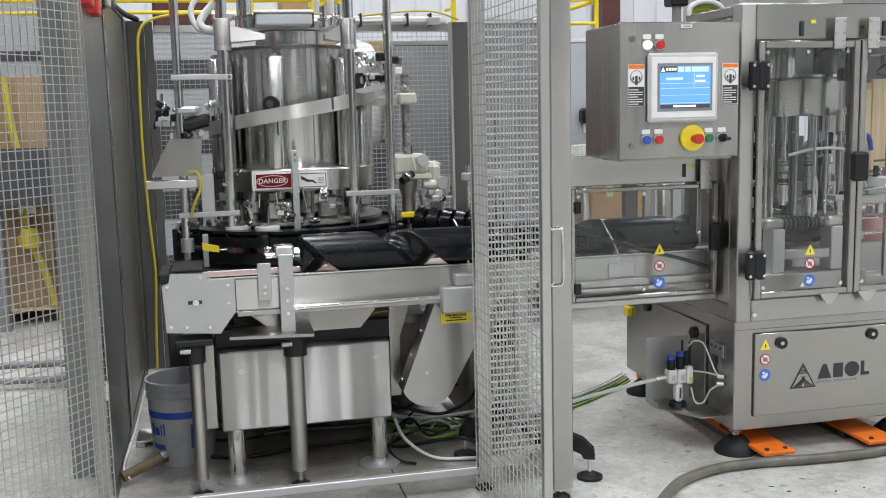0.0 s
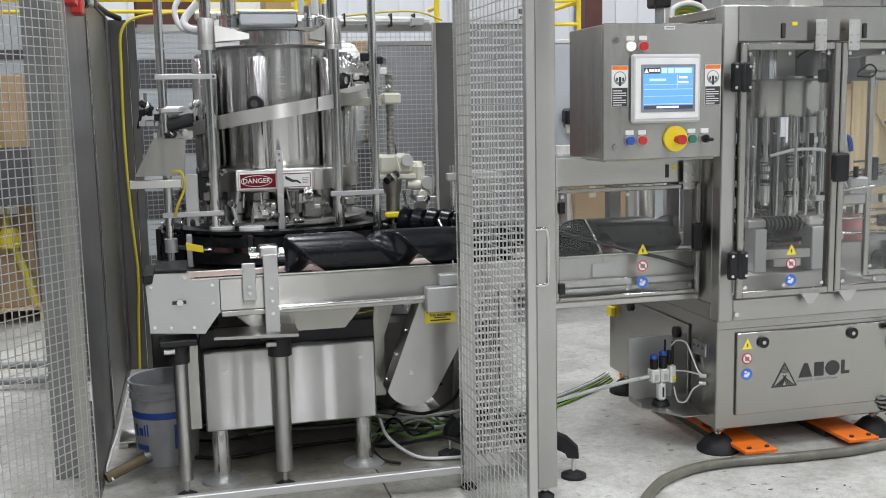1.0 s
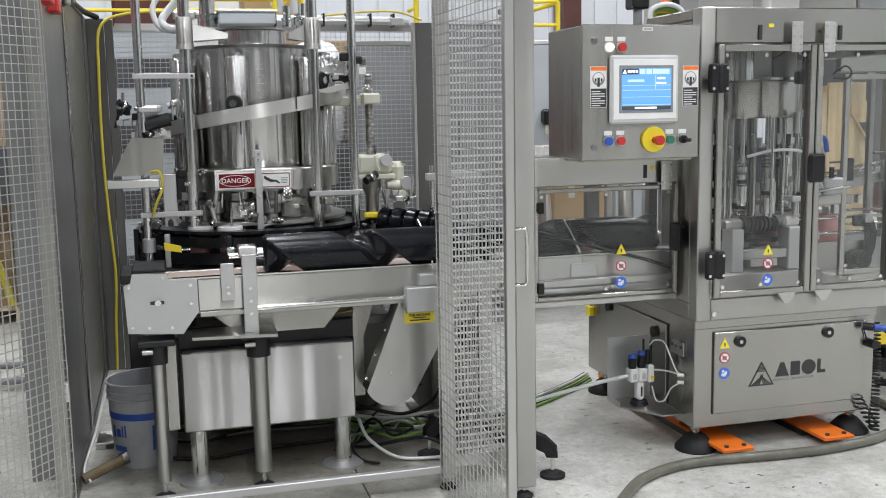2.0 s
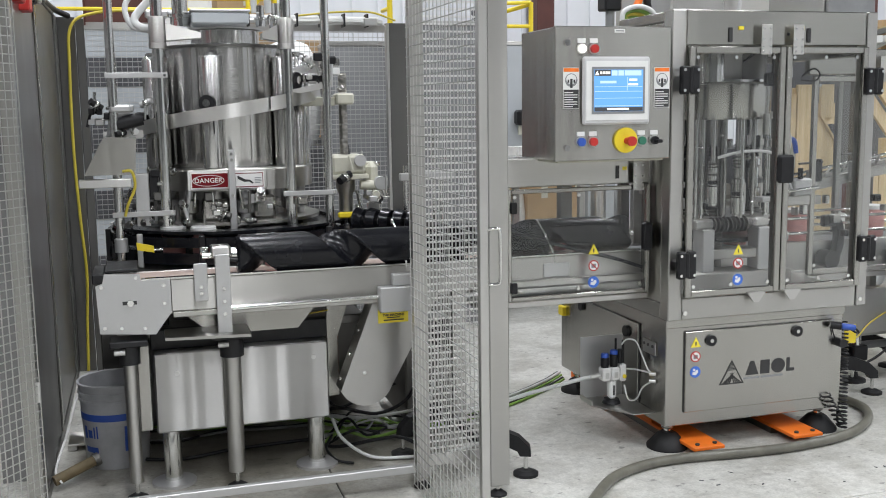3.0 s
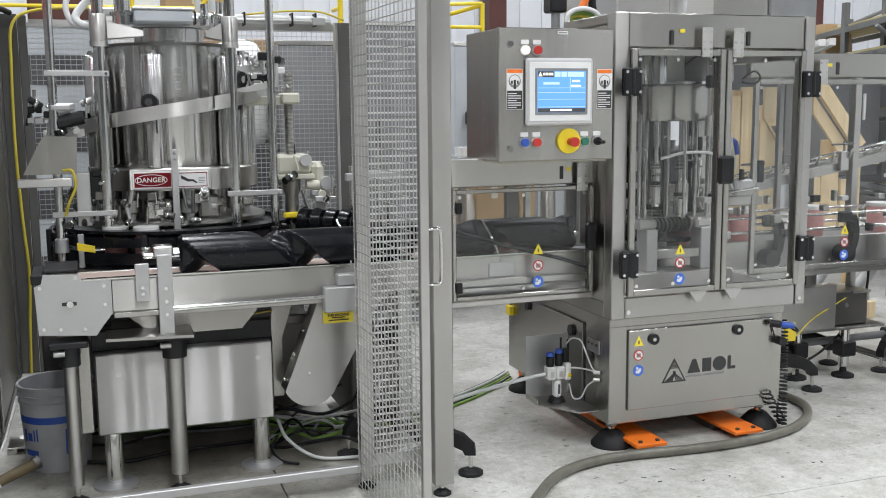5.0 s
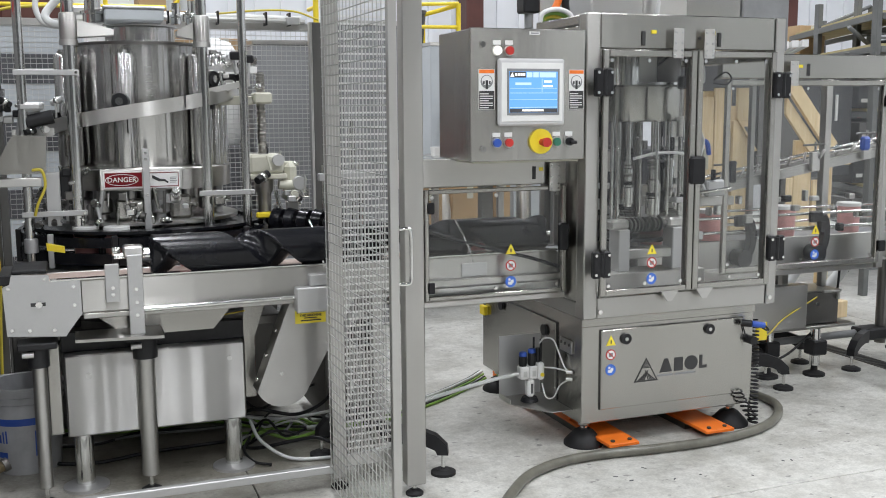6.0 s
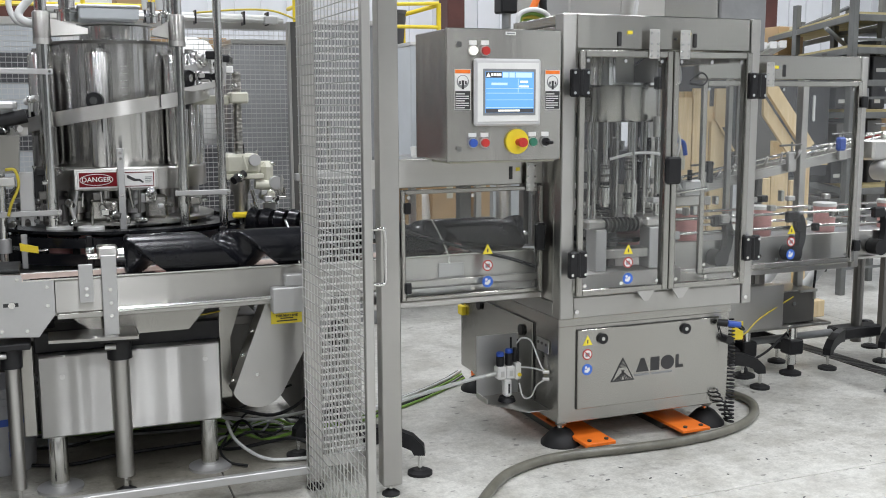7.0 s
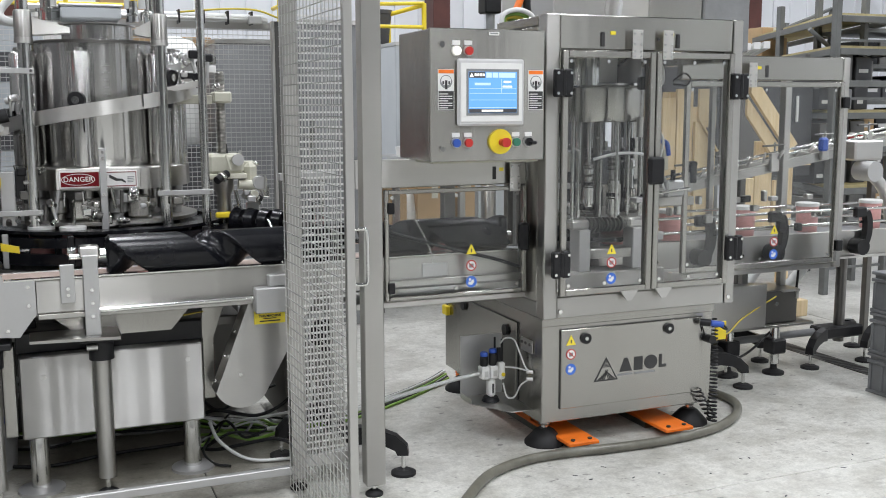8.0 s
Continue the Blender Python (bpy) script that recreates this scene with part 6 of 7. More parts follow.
part("side_plate", boxes((2.09, 5.6, 4.528, 4.54, 0.645, OZ + 0.008), c=0.002), STEEL, line2)
part("belt", boxes((2.09, 5.6, 4.293, 4.527, OZ - 0.02, OZ), c=0.003), MID_GREY, line2)
for z in (0.85, 0.925):
    part("guide_rail", bars(((2.95, 4.27, z), (5.6, 4.27, z), 0.008)), CHROME, line2, "bright round guide rail")
    part("guide_rail", bars(((2.95, 4.55, z), (5.6, 4.55, z), 0.008)), CHROME, line2)
part("bottom_lip", boxes((3.07, 5.6, 4.262, 4.279, 0.645, 0.66), c=0.002), STEEL_LIGHT, line2)
for gx in (3.32, 3.80, 4.40, 5.0):
    cl = bmesh.new()
    out = []
    for k in range(9):
        a = radians(-60 + 120 * k / 8)
        out.append((gx + 0.02 + 0.055 * math.cos(a), 0.82 + 0.115 * math.sin(a)))
    for k in range(9):
        a = radians(60 - 120 * k / 8)
        out.append((gx - 0.005 + 0.04 * math.cos(a), 0.82 + 0.10 * math.sin(a)))
    prism(cl, out, "y", 4.235, 4.275)
    part("rail_clamp", cl, BLACK, line2, "curved black plastic rail clamp")
    part("clamp_block", boxes((gx - 0.06, gx + 0.02, 4.225, 4.26, 0.88, 0.94), c=0.008), BLACK, line2)
    part("clamp_knob", bars(((gx - 0.02, 4.20, 0.715), (gx - 0.02, 4.279, 0.715), 0.045)), BLACK, line2)
for bx in (3.05, 3.35, 3.6, 3.8):
    part("bolt", make(disc_y, bx, 4.28, 0.70, 0.012, 0.008, 8), CHROME, line2)
for x in (2.86, 3.22, 3.70, 4.145, 4.615, 5.1, 5.5):
    tub(x, 4.40, OZ, 0.062, 0.165, "pink tub with a white lid on the conveyor", "tubs on the outfeed conveyor")

# ---- outfeed guard ----
og = thing("outfeed_guard", (3.7, 4.16, 0.62), "clear outfeed guard box with a steel header on the capping machine", "machine guard")
GY = 4.15
part("header", boxes((3.085, 4.118, GY, GY + 0.04, 1.635, 1.758), c=0.004), STEEL_PANEL, og)
part("end_post", boxes((4.12, 4.165, GY - 0.002, GY + 0.05, 0.625, 1.758), c=0.004), STEEL, og)
part("bottom_rail", boxes((3.085, 4.10, GY, GY + 0.03, 0.625, 0.652), c=0.003), STEEL, og)
part("roof", boxes((3.085, 4.118, GY + 0.041, 4.62, 1.733, 1.758), c=0.003), STEEL_PANEL, og)
part("back_post", boxes((4.105, 4.15, 4.57, 4.62, 0.80, 1.732), c=0.003), STEEL, og)
part("back_post", boxes((3.60, 3.63, 4.58, 4.61, 0.80, 1.732), c=0.003), STEEL, og)
odoor = guard_door(og, 3.10, 4.115, GY - 0.001, 0.66, 1.628, 0.028, "outfeed_door")
part("hinge", boxes((4.10, 4.14, GY - 0.04, GY - 0.0245, 1.49, 1.55), c=0.004), BLACK, og)
part("hinge", boxes((4.10, 4.14, GY - 0.04, GY - 0.0245, 0.72, 0.78), c=0.004), BLACK, og)
interlock(og, 3.50, 1.66, GY - 0.025)
part("switch_slot", boxes((3.60, 3.618, GY - 0.003, GY - 0.0005, 1.65, 1.71), c=0), INK, og)
part("switch_tag", boxes((3.545, 3.572, GY - 0.003, GY - 0.0005, 1.69, 1.705), c=0), LABEL_YELLOW, og)
stickers("safety_stickers", 3.70, GY - 0.001, (0.855, 0.79, 0.722), 0.026)
# cap chute climbing away through the guard
chute = thing("cap_chute", (4.2, 4.6, 1.0), "long rising steel cap chute with clamps and rails", "chute")
for y, dz in ((4.60, 0.0), (4.74, 0.0)):
    part("side", make(prism, [(3.02, 0.955), (5.6, 1.37), (5.6, 1.42), (3.02, 1.01)], "y", y, y + 0.012), STEEL, chute)
for dz in (0.075, 0.10):
    part("rail", bars(((3.05, 4.66, 1.0 + dz - 0.04), (5.6, 4.66, 1.41 + dz - 0.04), 0.008)), CHROME, chute)
part("bed", make(prism, [(3.02, 0.975), (5.6, 1.39), (5.6, 1.40), (3.02, 0.985)], "y", 4.613, 4.739), STEEL_H, chute)
for x in (3.15, 3.45, 3.72, 4.05, 4.42, 4.75):
    z = 0.98 + (x - 3.02) * 0.161
    part("clamp", boxes((x - 0.03, x + 0.03, 4.57, 4.598, z - 0.02, z + 0.09), c=0.005), STEEL_LIGHT, chute)
    part("clamp_pin", bars(((x, 4.58, z + 0.09), (x, 4.58, z + 0.15), 0.007)), CHROME, chute)
    part("clamp_bar", bars(((x - 0.09, 4.575, z + 0.13), (x + 0.06, 4.575, z + 0.135), 0.006)), DARK_STEEL, chute)
part("motor", bars(((4.66, 4.55, 1.12), (4.66, 4.42, 1.12), 0.06)), STEEL_MATT, chute)
part("gear_head", boxes((4.58, 4.80, 4.50, 4.598, 1.18, 1.30), c=0.012), STEEL_LIGHT, chute)
part("sensor", boxes((3.46, 3.50, 4.56, 4.598, 1.08, 1.20), c=0.004), BLACK, chute)
part("blue_clip", boxes((4.34, 4.40, 4.52, 4.56, 1.24, 1.32), c=0.012), BLUE, chute)
part("duct", make(tube, [(4.70, 4.52, 1.12), (4.80, 4.5, 1.02), (4.86, 4.5, 0.90), (4.88, 4.5, 0.80)], 0.035), GALV, chute)
for x in (3.9, 4.9):
    part("support", boxes((x - 0.02, x + 0.02, 4.66, 4.70, 0.0, 0.98 + (x - 3.02) * 0.161 - 0.01), c=0.003), DARK_STEEL, chute)

# ---- stands, gear box and legs under the outfeed ----
gb = thing("drive_box", (3.8, 4.4, 0.28), "dark steel drive box hung under the outfeed conveyor", "drive unit")
part("casing", boxes((3.72, 4.07, 4.36, 4.60, 0.287, 0.47), c=0.005), DARK_STEEL, gb)
part("cover", boxes((3.40, 3.80, 4.30, 4.355, 0.287, 0.53), c=0.004), STEEL_LIGHT, gb)
part("tray", boxes((3.40, 4.16, 4.32, 4.64, 0.27, 0.285), c=0.003), STEEL, gb)
part("hook", boxes((3.945, 4.065, 4.335, 4.3545, 0.465, 0.48), (4.05, 4.065, 4.345, 4.3595, 0.42, 0.4645), c=0.002), STEEL_LIGHT, gb)
part("casing_lid", boxes((3.715, 4.075, 4.355, 4.605, 0.4705, 0.4775), c=0.002), STEEL_LIGHT, gb)
part("screw", make(disc_y, 3.92, 4.36, 0.40, 0.012, 0.005, 12), CHROME, gb)
for hx in (3.75, 4.02):
    part("hanger", boxes((hx, hx + 0.04, 4.45, 4.49, 0.478, 0.644), c=0.003), STEEL, gb)
part("yellow_lead", make(tube, [(3.22, 3.91, 0.38), (3.40, 4.1, 0.34), (3.62, 4.27, 0.36), (3.88, 4.32, 0.45)], 0.004), YELLOW_CABLE, gb)
part("yellow_tag", boxes((3.15, 3.215, 3.90, 3.908, 0.36, 0.45), c=0.002), YELLOW, gb)
for lx, ly in ((3.63, 4.40), (3.905, 4.345)):
    st = thing("support_leg", (lx, ly, 0), "bright round support leg with black clamp and foot", "machine leg", "support legs")
    part("tube", bars(((lx, ly, 0.06), (lx, ly, 0.269), 0.028)), CHROME, st)
    part("clamp", boxes((lx - 0.045, lx + 0.05, ly - 0.045, ly + 0.045, 0.12, 0.205), c=0.008), BLACK, st)
    part("pad", make(lathe, lx, ly, [(0, 0), (0.06, 0), (0.06, 0.014), (0.02, 0.03), (0.016, 0.062), (0, 0.062)], 26), RUBBER, st)
for x, y, a in ((3.375, 4.22, -13), (3.44, 4.47, -25), (3.84, 4.66, -22), (4.345, 4.43, 205), (4.64, 4.56, 33), (4.755, 4.43, 205)):
    arch_foot(x, y, a)
sp2 = thing("conveyor_stand", (4.52, 4.5, 0), "round steel conveyor stand on arched black feet", "stand")
part("upright", bars(((4.52, 4.5, 0.10), (4.52, 4.5, 0.644), 0.032)), DARK_STEEL, sp2)
part("hub", boxes((4.345, 4.66, 4.44, 4.56, 0.13, 0.20), c=0.01), BLACK, sp2)
part("link_tube", bars(((3.40, 4.50, 0.165), (4.36, 4.52, 0.165), 0.022)), MID_GREY, sp2)
cab2 = thing("floor_cable", (3.5, 4.3, 0), "thin black cable looping between the conveyor legs", "cable")
part("cable", make(tube, [(3.40, 4.36, 0.10), (3.55, 4.33, 0.10), (3.70, 4.33, 0.14), (3.86, 4.36, 0.22), (4.02, 4.42, 0.30), (4.14, 4.46, 0.42), (4.16, 4.46, 0.64)], 0.007), BLACK, cab2)
bigh = thing("waste_hose", (4.2, 4.8, 0.2), "pale translucent hose drooping below the conveyor", "hose")
part("hose", make(tube, [(4.55, 4.75, 0.66), (4.45, 4.80, 0.45), (4.28, 4.88, 0.25), (4.10, 4.95, 0.10), (3.9, 5.05, 0.05)], 0.035), CLEAR_TUBE, bigh)
part("hose", make(tube, [(4.25, 4.85, 0.66), (4.20, 4.88, 0.48), (4.08, 4.92, 0.34), (3.95, 5.0, 0.28)], 0.03), CLEAR_TUBE, bigh)

# ---- grey slotted crates ----
def crate(x0, x1, y0, y1, z0, h):
    ob = thing("storage_crate", ((x0 + x1) / 2, (y0 + y1) / 2, z0), "dark grey ribbed plastic storage crate", "crate", "stacked crates")
    part("body", boxes((x0 + 0.012, x1 - 0.012, y0 + 0.012, y1 - 0.012, z0 + 0.004, z0 + h - 0.004), c=0.004), CRATE_GREY, ob)
    for z in (z0, z0 + h - 0.055, z0 + h - 0.018):
        part("band", boxes((x0, x1, y0, y1, z, z + 0.017), c=0.003), CRATE_GREY, ob)
    n = 7
    for i in range(n):
        x = x0 + 0.012 + (x1 - x0 - 0.04) * i / (n - 1)
        part("rib", boxes((x, x + 0.016, y0 + 0.002, y0 + 0.0118, z0 + 0.02, z0 + h - 0.06), c=0.002), CRATE_GREY, ob)
        y = y0 + 0.012 + (y1 - y0 - 0.04) * i / (n - 1)
        part("rib", boxes((x0 + 0.002, x0 + 0.0118, y, y + 0.016, z0 + 0.02, z0 + h - 0.06), c=0.002), CRATE_GREY, ob)
    return ob


for k in range(3):
    crate(4.11, 4.62, 3.36, 3.87, 0.0 + k * 0.217, 0.215)

# ---- behind the machines ----
def rail_run(name, pts, posts, z0, label):
    ob = thing(name, (pts[0][0], pts[0][1], z0), label, "railing")
    for a, b in zip(pts, pts[1:]):
        part("rail", bars((a, b, 0.017), seg=14), YELLOW, ob)
    for p in posts:
        part("post", bars(((p[0], p[1], z0), p, 0.022), seg=14), YELLOW, ob)
    return ob


plat = thing("platform", (0.4, 8.2, 0), "raised grey steel platform behind the guard", "platform")
part("deck", boxes((-1.6, 2.1, 7.45, 9.6, 1.16, 1.25), c=0.005), MID_GREY, plat)
for x in (-1.5, -0.3, 0.9, 2.0):
    part("leg", boxes((x - 0.05, x + 0.05, 7.5, 7.6, 0, 1.159), c=0.004), MID_GREY, plat)
part("kick_panel", boxes((-1.6, 2.1, 7.43, 7.449, 0.9, 1.3), c=0.003), DARK_GREY, plat)
rl = rail_run("platform_railing", [(-1.55, 7.5, 2.30), (0.985, 7.5, 2.31)], [(-1.55, 7.5, 2.30)], 1.25, "yellow pipe railing along the platform edge")
part("rail", bars(((-1.55, 7.5, 2.215), (0.985, 7.5, 2.23), 0.013), seg=14), YELLOW, rl)
for x in (0.35, 0.79, 0.985):
    part("upright", bars(((x, 7.5, 2.20), (x, 7.5, 2.42), 0.016), seg=14), YELLOW, rl)
part("brace", bars(((0.80, 7.5, 2.23), (0.975, 7.5, 2.40), 0.013), seg=12), YELLOW, rl)
rl2 = rail_run("platform_railing", [(1.95, 7.9, 2.30), (1.95, 8.15, 2.30)], [(1.95, 7.9, 2.5)], 1.25, "yellow pipe railing along the platform edge")


def carton(x0, x1, y0, y1, z0, z1, label="plain brown cardboard carton"):
    ob = thing("carton", ((x0 + x1) / 2, (y0 + y1) / 2, z0), label, "carton", "cartons")
    part("box", boxes((x0, x1, y0, y1, z0, z1), c=0.006), CARD, ob)
    part("tape", boxes(((x0 + x1) / 2 - 0.025, (x0 + x1) / 2 + 0.025, y0 - 0.002, y0 - 0.0005, z1 - 0.12, z1 - 0.004), c=0), BEIGE, ob)
    return ob


carton(0.62, 1.02, 7.9, 8.4, 1.25, 1.85)
carton(0.60, 1.05, 7.9, 8.4, 1.851, 2.42)
carton(1.08, 1.42, 8.0, 8.4, 1.25, 2.05)
press = thing("floor_press", (-0.15, 8.2, 1.25), "dark red machine housing on the platform", "machine")
part("housing", boxes((-0.36, 0.10, 7.9, 8.5, 1.25, 2.6), c=0.02), GIRDER, press)
part("bin", boxes((0.13, 0.55, 7.85, 8.3, 1.25, 2.35), c=0.02), WHITE, press)


def cabinet(name, x0, x1, y0, y1, z0, z1, m, label, windows=0):
    ob = thing(name, ((x0 + x1) / 2, (y0 + y1) / 2, z0), label, "cabinet")
    part("body", boxes((x0, x1, y0, y1, z0, z1), c=0.008), m, ob)
    part("top_strip", boxes((x0 - 0.004, x1 + 0.004, y0 - 0.006, y1, z1, z1 + 0.03), c=0.003), STEEL_LIGHT, ob)
    for k in range(windows):
        zz = z1 - 0.25 - k * 0.42
        part("louvre", boxes((x0 + 0.05, x1 - 0.05, y0 - 0.006, y0 - 0.0005, zz - 0.1, zz + 0.08), c=0.002), DARK_GREY, ob)
    return ob


cabinet("equipment_cabinet", -0.45, 0.18, 6.75, 7.2, 0.0, 2.02, GREY_CAB, "pale grey equipment cabinet with dark louvres", 4)
cabinet("equipment_cabinet", 1.24, 1.72, 6.75, 7.2, 0.0, 1.93, MID_GREY, "plain mid grey equipment cabinet")
bag = thing("bulk_bag", (0.98, 7.0, 1.2), "white woven bulk bag on a dark stand", "bag")
bb = bmesh.new()
lathe(bb, 1.0, 7.0, [(0, 1.26), (0.16, 1.26), (0.2, 1.34), (0.21, 1.6), (0.19, 1.85), (0.13, 1.95), (0.05, 1.98), (0, 1.98)], 28)
part("bag", bb, WHITE, bag)
part("stand", boxes((0.78, 1.21, 6.8, 7.2, 0.0, 1.26), c=0.01), DARK_GREY, bag)
dk = thing("drive_cabinet", (0.47, 7.0, 0), "dark grey drive cabinet behind the guard fence", "cabinet")
part("body", boxes((0.2, 0.76, 6.8, 7.25, 0, 1.66), c=0.01), DARK_GREY, dk)
for k in range(6):
    part("vent", boxes((0.25, 0.71, 6.79, 6.7995, 0.3 + 0.21 * k, 0.42 + 0.21 * k), c=0.002), MID_GREY if k % 2 else RED, dk)

cabinet("steel_locker", 2.95, 4.0, 8.0, 8.6, 0.32, 2.02, GREY_CAB, "pale grey enamelled cabinet with a steel top edge")
for x in (3.0, 3.9):
    lg = thing("cabinet_leg", (x, 8.1, 0), "short steel leg under the grey cabinet", "leg", "cabinet legs")
    part("leg", boxes((x - 0.03, x + 0.03, 8.05, 8.5, 0, 0.319), c=0.003), STEEL, lg)
disp = thing("towel_dispenser", (3.12, 7.93, 1.35), "black wall-mounted towel dispenser on the grey cabinet", "dispenser")
part("body", boxes((3.035, 3.165, 7.89, 7.998, 1.35, 1.48), c=0.02), BLACK, disp)
part("paper", boxes((3.06, 3.16, 7.93, 7.96, 1.27, 1.349), c=0.003), BEIGE, disp)
cups = thing("cup_tray", (3.1, 7.6, 1.1), "tray of small white cups on a steel table", "tray")
part("tray", boxes((2.75, 3.4, 7.4, 7.85, 1.10, 1.115), c=0.003), STEEL_LIGHT, cups)
part("stand", boxes((2.8, 2.84, 7.45, 7.8, 0, 1.099), c=0.003), STEEL, cups)
part("stand", boxes((3.31, 3.35, 7.45, 7.8, 0, 1.099), c=0.003), STEEL, cups)
for i in range(7):
    for j in range(2):
        part("cup", make(lathe, 2.82 + 0.085 * i, 7.46 + 0.1 * j, [(0, 1.1155), (0.028, 1.1155), (0.036, 1.19), (0, 1.19)], 14), WHITE, cups)
deck2 = thing("tall_platform", (3.35, 9.4, 0), "small yellow-railed platform with a dark bin", "platform")
part("deck", boxes((2.9, 3.75, 8.7, 9.6, 1.98, 2.04), c=0.004), MID_GREY, deck2)
for x in (2.95, 3.7):
    part("leg", boxes((x - 0.03, x + 0.03, 8.75, 8.81, 0, 1.979), c=0.003), MID_GREY, deck2)
rail_run("platform_railing", [(2.98, 8.75, 2.43), (3.5, 8.75, 2.455)], [(2.98, 8.75, 2.43), (3.5, 8.75, 2.455)], 2.04, "yellow pipe railing of the small platform")
rl3 = rail_run("platform_railing", [(3.5, 8.75, 2.24), (2.98, 8.75, 2.235)], [(3.22, 8.95, 2.36)], 2.04, "yellow pipe lower rail of the small platform")
part("brace", bars(((3.22, 8.95, 2.36), (3.5, 8.75, 2.44), 0.02), seg=12), YELLOW, rl3)
bin_ = thing("dark_bin", (3.12, 9.1, 2.04), "dark grey round plastic bin on the platform", "bin")
part("bin", make(lathe, 3.14, 9.0, [(0, 2.04), (0.10, 2.04), (0.12, 2.36), (0.13, 2.365), (0.13, 2.40), (0, 2.40)], 26), DARK_GREY, bin_)
for x, y in ((4.68, 11.2), (6.88, 9.3), (7.27, 9.6), (9.3, 11.2)):
    col = thing("roof_column", (x, y, 0), "dark oxide red steel roof column", "column", "roof columns")
    part("web", boxes((x - 0.11, x + 0.11, y, y + 0.3, 0, ROOF), c=0.01), GIRDER, col)
# cartons on a table seen through the tunnel
tb = thing("packing_table", (3.1, 7.0, 0), "steel packing table with cartons behind the conveyor", "table")
part("top", boxes((2.35, 3.9, 6.75, 7.3, 0.57, 0.60), c=0.004), STEEL, tb)
for x in (2.4, 3.12, 3.85):
    part("leg", boxes((x - 0.02, x + 0.02, 6.8, 6.84, 0, 0.569), c=0.003), DARK_STEEL, tb)
carton(2.44, 2.60, 6.8, 7.1, 0.6, 0.95)
carton(2.70, 2.98, 6.85, 7.15, 0.6, 0.95)
carton(3.05, 3.17, 6.85, 7.15, 0.6, 1.0)
wb = thing("white_sack", (2.64, 6.9, 0.6), "white plastic sack on the packing table", "sack")
part("sack", make(lathe, 2.66, 6.95, [(0, 0.6), (0.06, 0.6), (0.075, 0.7), (0.05, 0.85), (0, 0.9)], 20), WHITE, wb)
for k, x in enumerate((3.2, 3.35, 3.55, 3.75)):
    ma = thing("canister", (x, 7.0, 0.6), "grey steel canister on the packing table", "canister", "canisters")
    part("can", make(lathe, x, 7.0, [(0, 0.6), (0.06, 0.6), (0.06, 0.85 + 0.08 * (k % 2)), (0.03, 0.9 + 0.08 * (k % 2)), (0, 0.9 + 0.08 * (k % 2))], 20), STEEL if k % 2 else MID_GREY, ma)

# pipes and cable loops over the capping machine
loop = thing("cable_loop", (2.35, 4.4, 1.88), "arched yellow-green cables on the machine roof", "cables")
for k in range(4):
    r = 0.085 - 0.014 * k
    part("cable", make(tube, [(2.30 - r + 0.02 * k, 4.4 + 0.02 * k, 1.88), (2.30 - r * 0.9, 4.4 + 0.02 * k, 1.885 + r * 0.7), (2.30, 4.4 + 0.02 * k, 1.885 + r), (2.30 + r * 0.9, 4.4 + 0.02 * k, 1.885 + r * 0.7), (2.30 + r, 4.4 + 0.02 * k, 1.88)], 0.012), (CLEAR_TUBE, GREEN_CABLE, YELLOW_CABLE, GREEN_CABLE)[k], loop)
part("orange_cable", make(tube, [(2.31, 4.5, 1.88), (2.315, 4.5, 1.93), (2.33, 4.5, 1.96), (2.37, 4.5, 2.05), (2.39, 4.5, 2.2)], 0.018), ORANGE, loop)
part("black_cable", make(tube, [(2.42, 4.5, 1.88), (2.41, 4.5, 1.95), (2.40, 4.5, 2.03), (2.43, 4.5, 2.2)], 0.02), BLACK, loop)
mast = thing("signal_mast", (2.20, 4.5, 1.88), "grey mast with a black head on the machine roof", "mast")
part("pole", bars(((2.20, 4.5, 1.884), (2.20, 4.5, 1.955), 0.022)), MID_GREY, mast)
part("head", boxes((2.155, 2.245, 4.46, 4.55, 1.956, 2.1), c=0.008), BLACK, mast)
hop = thing("cap_hopper", (3.4, 5.4, 0), "large stainless cap hopper on tall legs", "hopper")
part("bin", boxes((2.93, 3.28, 5.2, 5.9, 1.70, 2.7), c=0.01), STEEL, hop)
part("bin", boxes((3.30, 3.62, 5.25, 5.9, 1.75, 2.7), c=0.01), STEEL_LIGHT, hop)
part("duct", boxes((3.63, 4.05, 5.3, 5.9, 1.9, 2.7), c=0.01), STEEL_PANEL, hop)
part("bin", boxes((4.06, 4.42, 5.3, 5.9, 1.85, 2.7), c=0.01), MID_GREY, hop)
part("spout", bars(((3.36, 5.2, 1.95), (3.44, 5.2, 2.5), 0.012)), CLEAR_TUBE, hop)
for x, y in ((2.97, 5.84), (2.97, 5.26), (4.34, 5.34)):
    part("leg", boxes((x - 0.03, x + 0.03, y - 0.03, y + 0.03, 0, 1.72 if x < 4 else 1.849), c=0.003), DARK_STEEL, hop)
fl = thing("feeder_body", (3.6, 5.3, 0.66), "dark steel feeder machinery behind the turret", "machine")
part("body", boxes((2.86, 3.55, 5.15, 5.5, 0.66, 1.25), c=0.01), DARK_GREY, fl)
part("body", boxes((2.9, 3.3, 5.2, 5.5, 1.251, 1.6), c=0.01), DARK_GREY, fl)
for k in range(9):
    x = 2.91 + 0.07 * k
    part("fitting", boxes((x - 0.03, x + 0.03, 5.10, 5.149, 0.75 + 0.07 * (k % 4), 0.86 + 0.09 * (k % 3)), c=0.008), (STEEL, CHROME, BLACK, BEIGE, STEEL_MATT)[k % 5], fl)
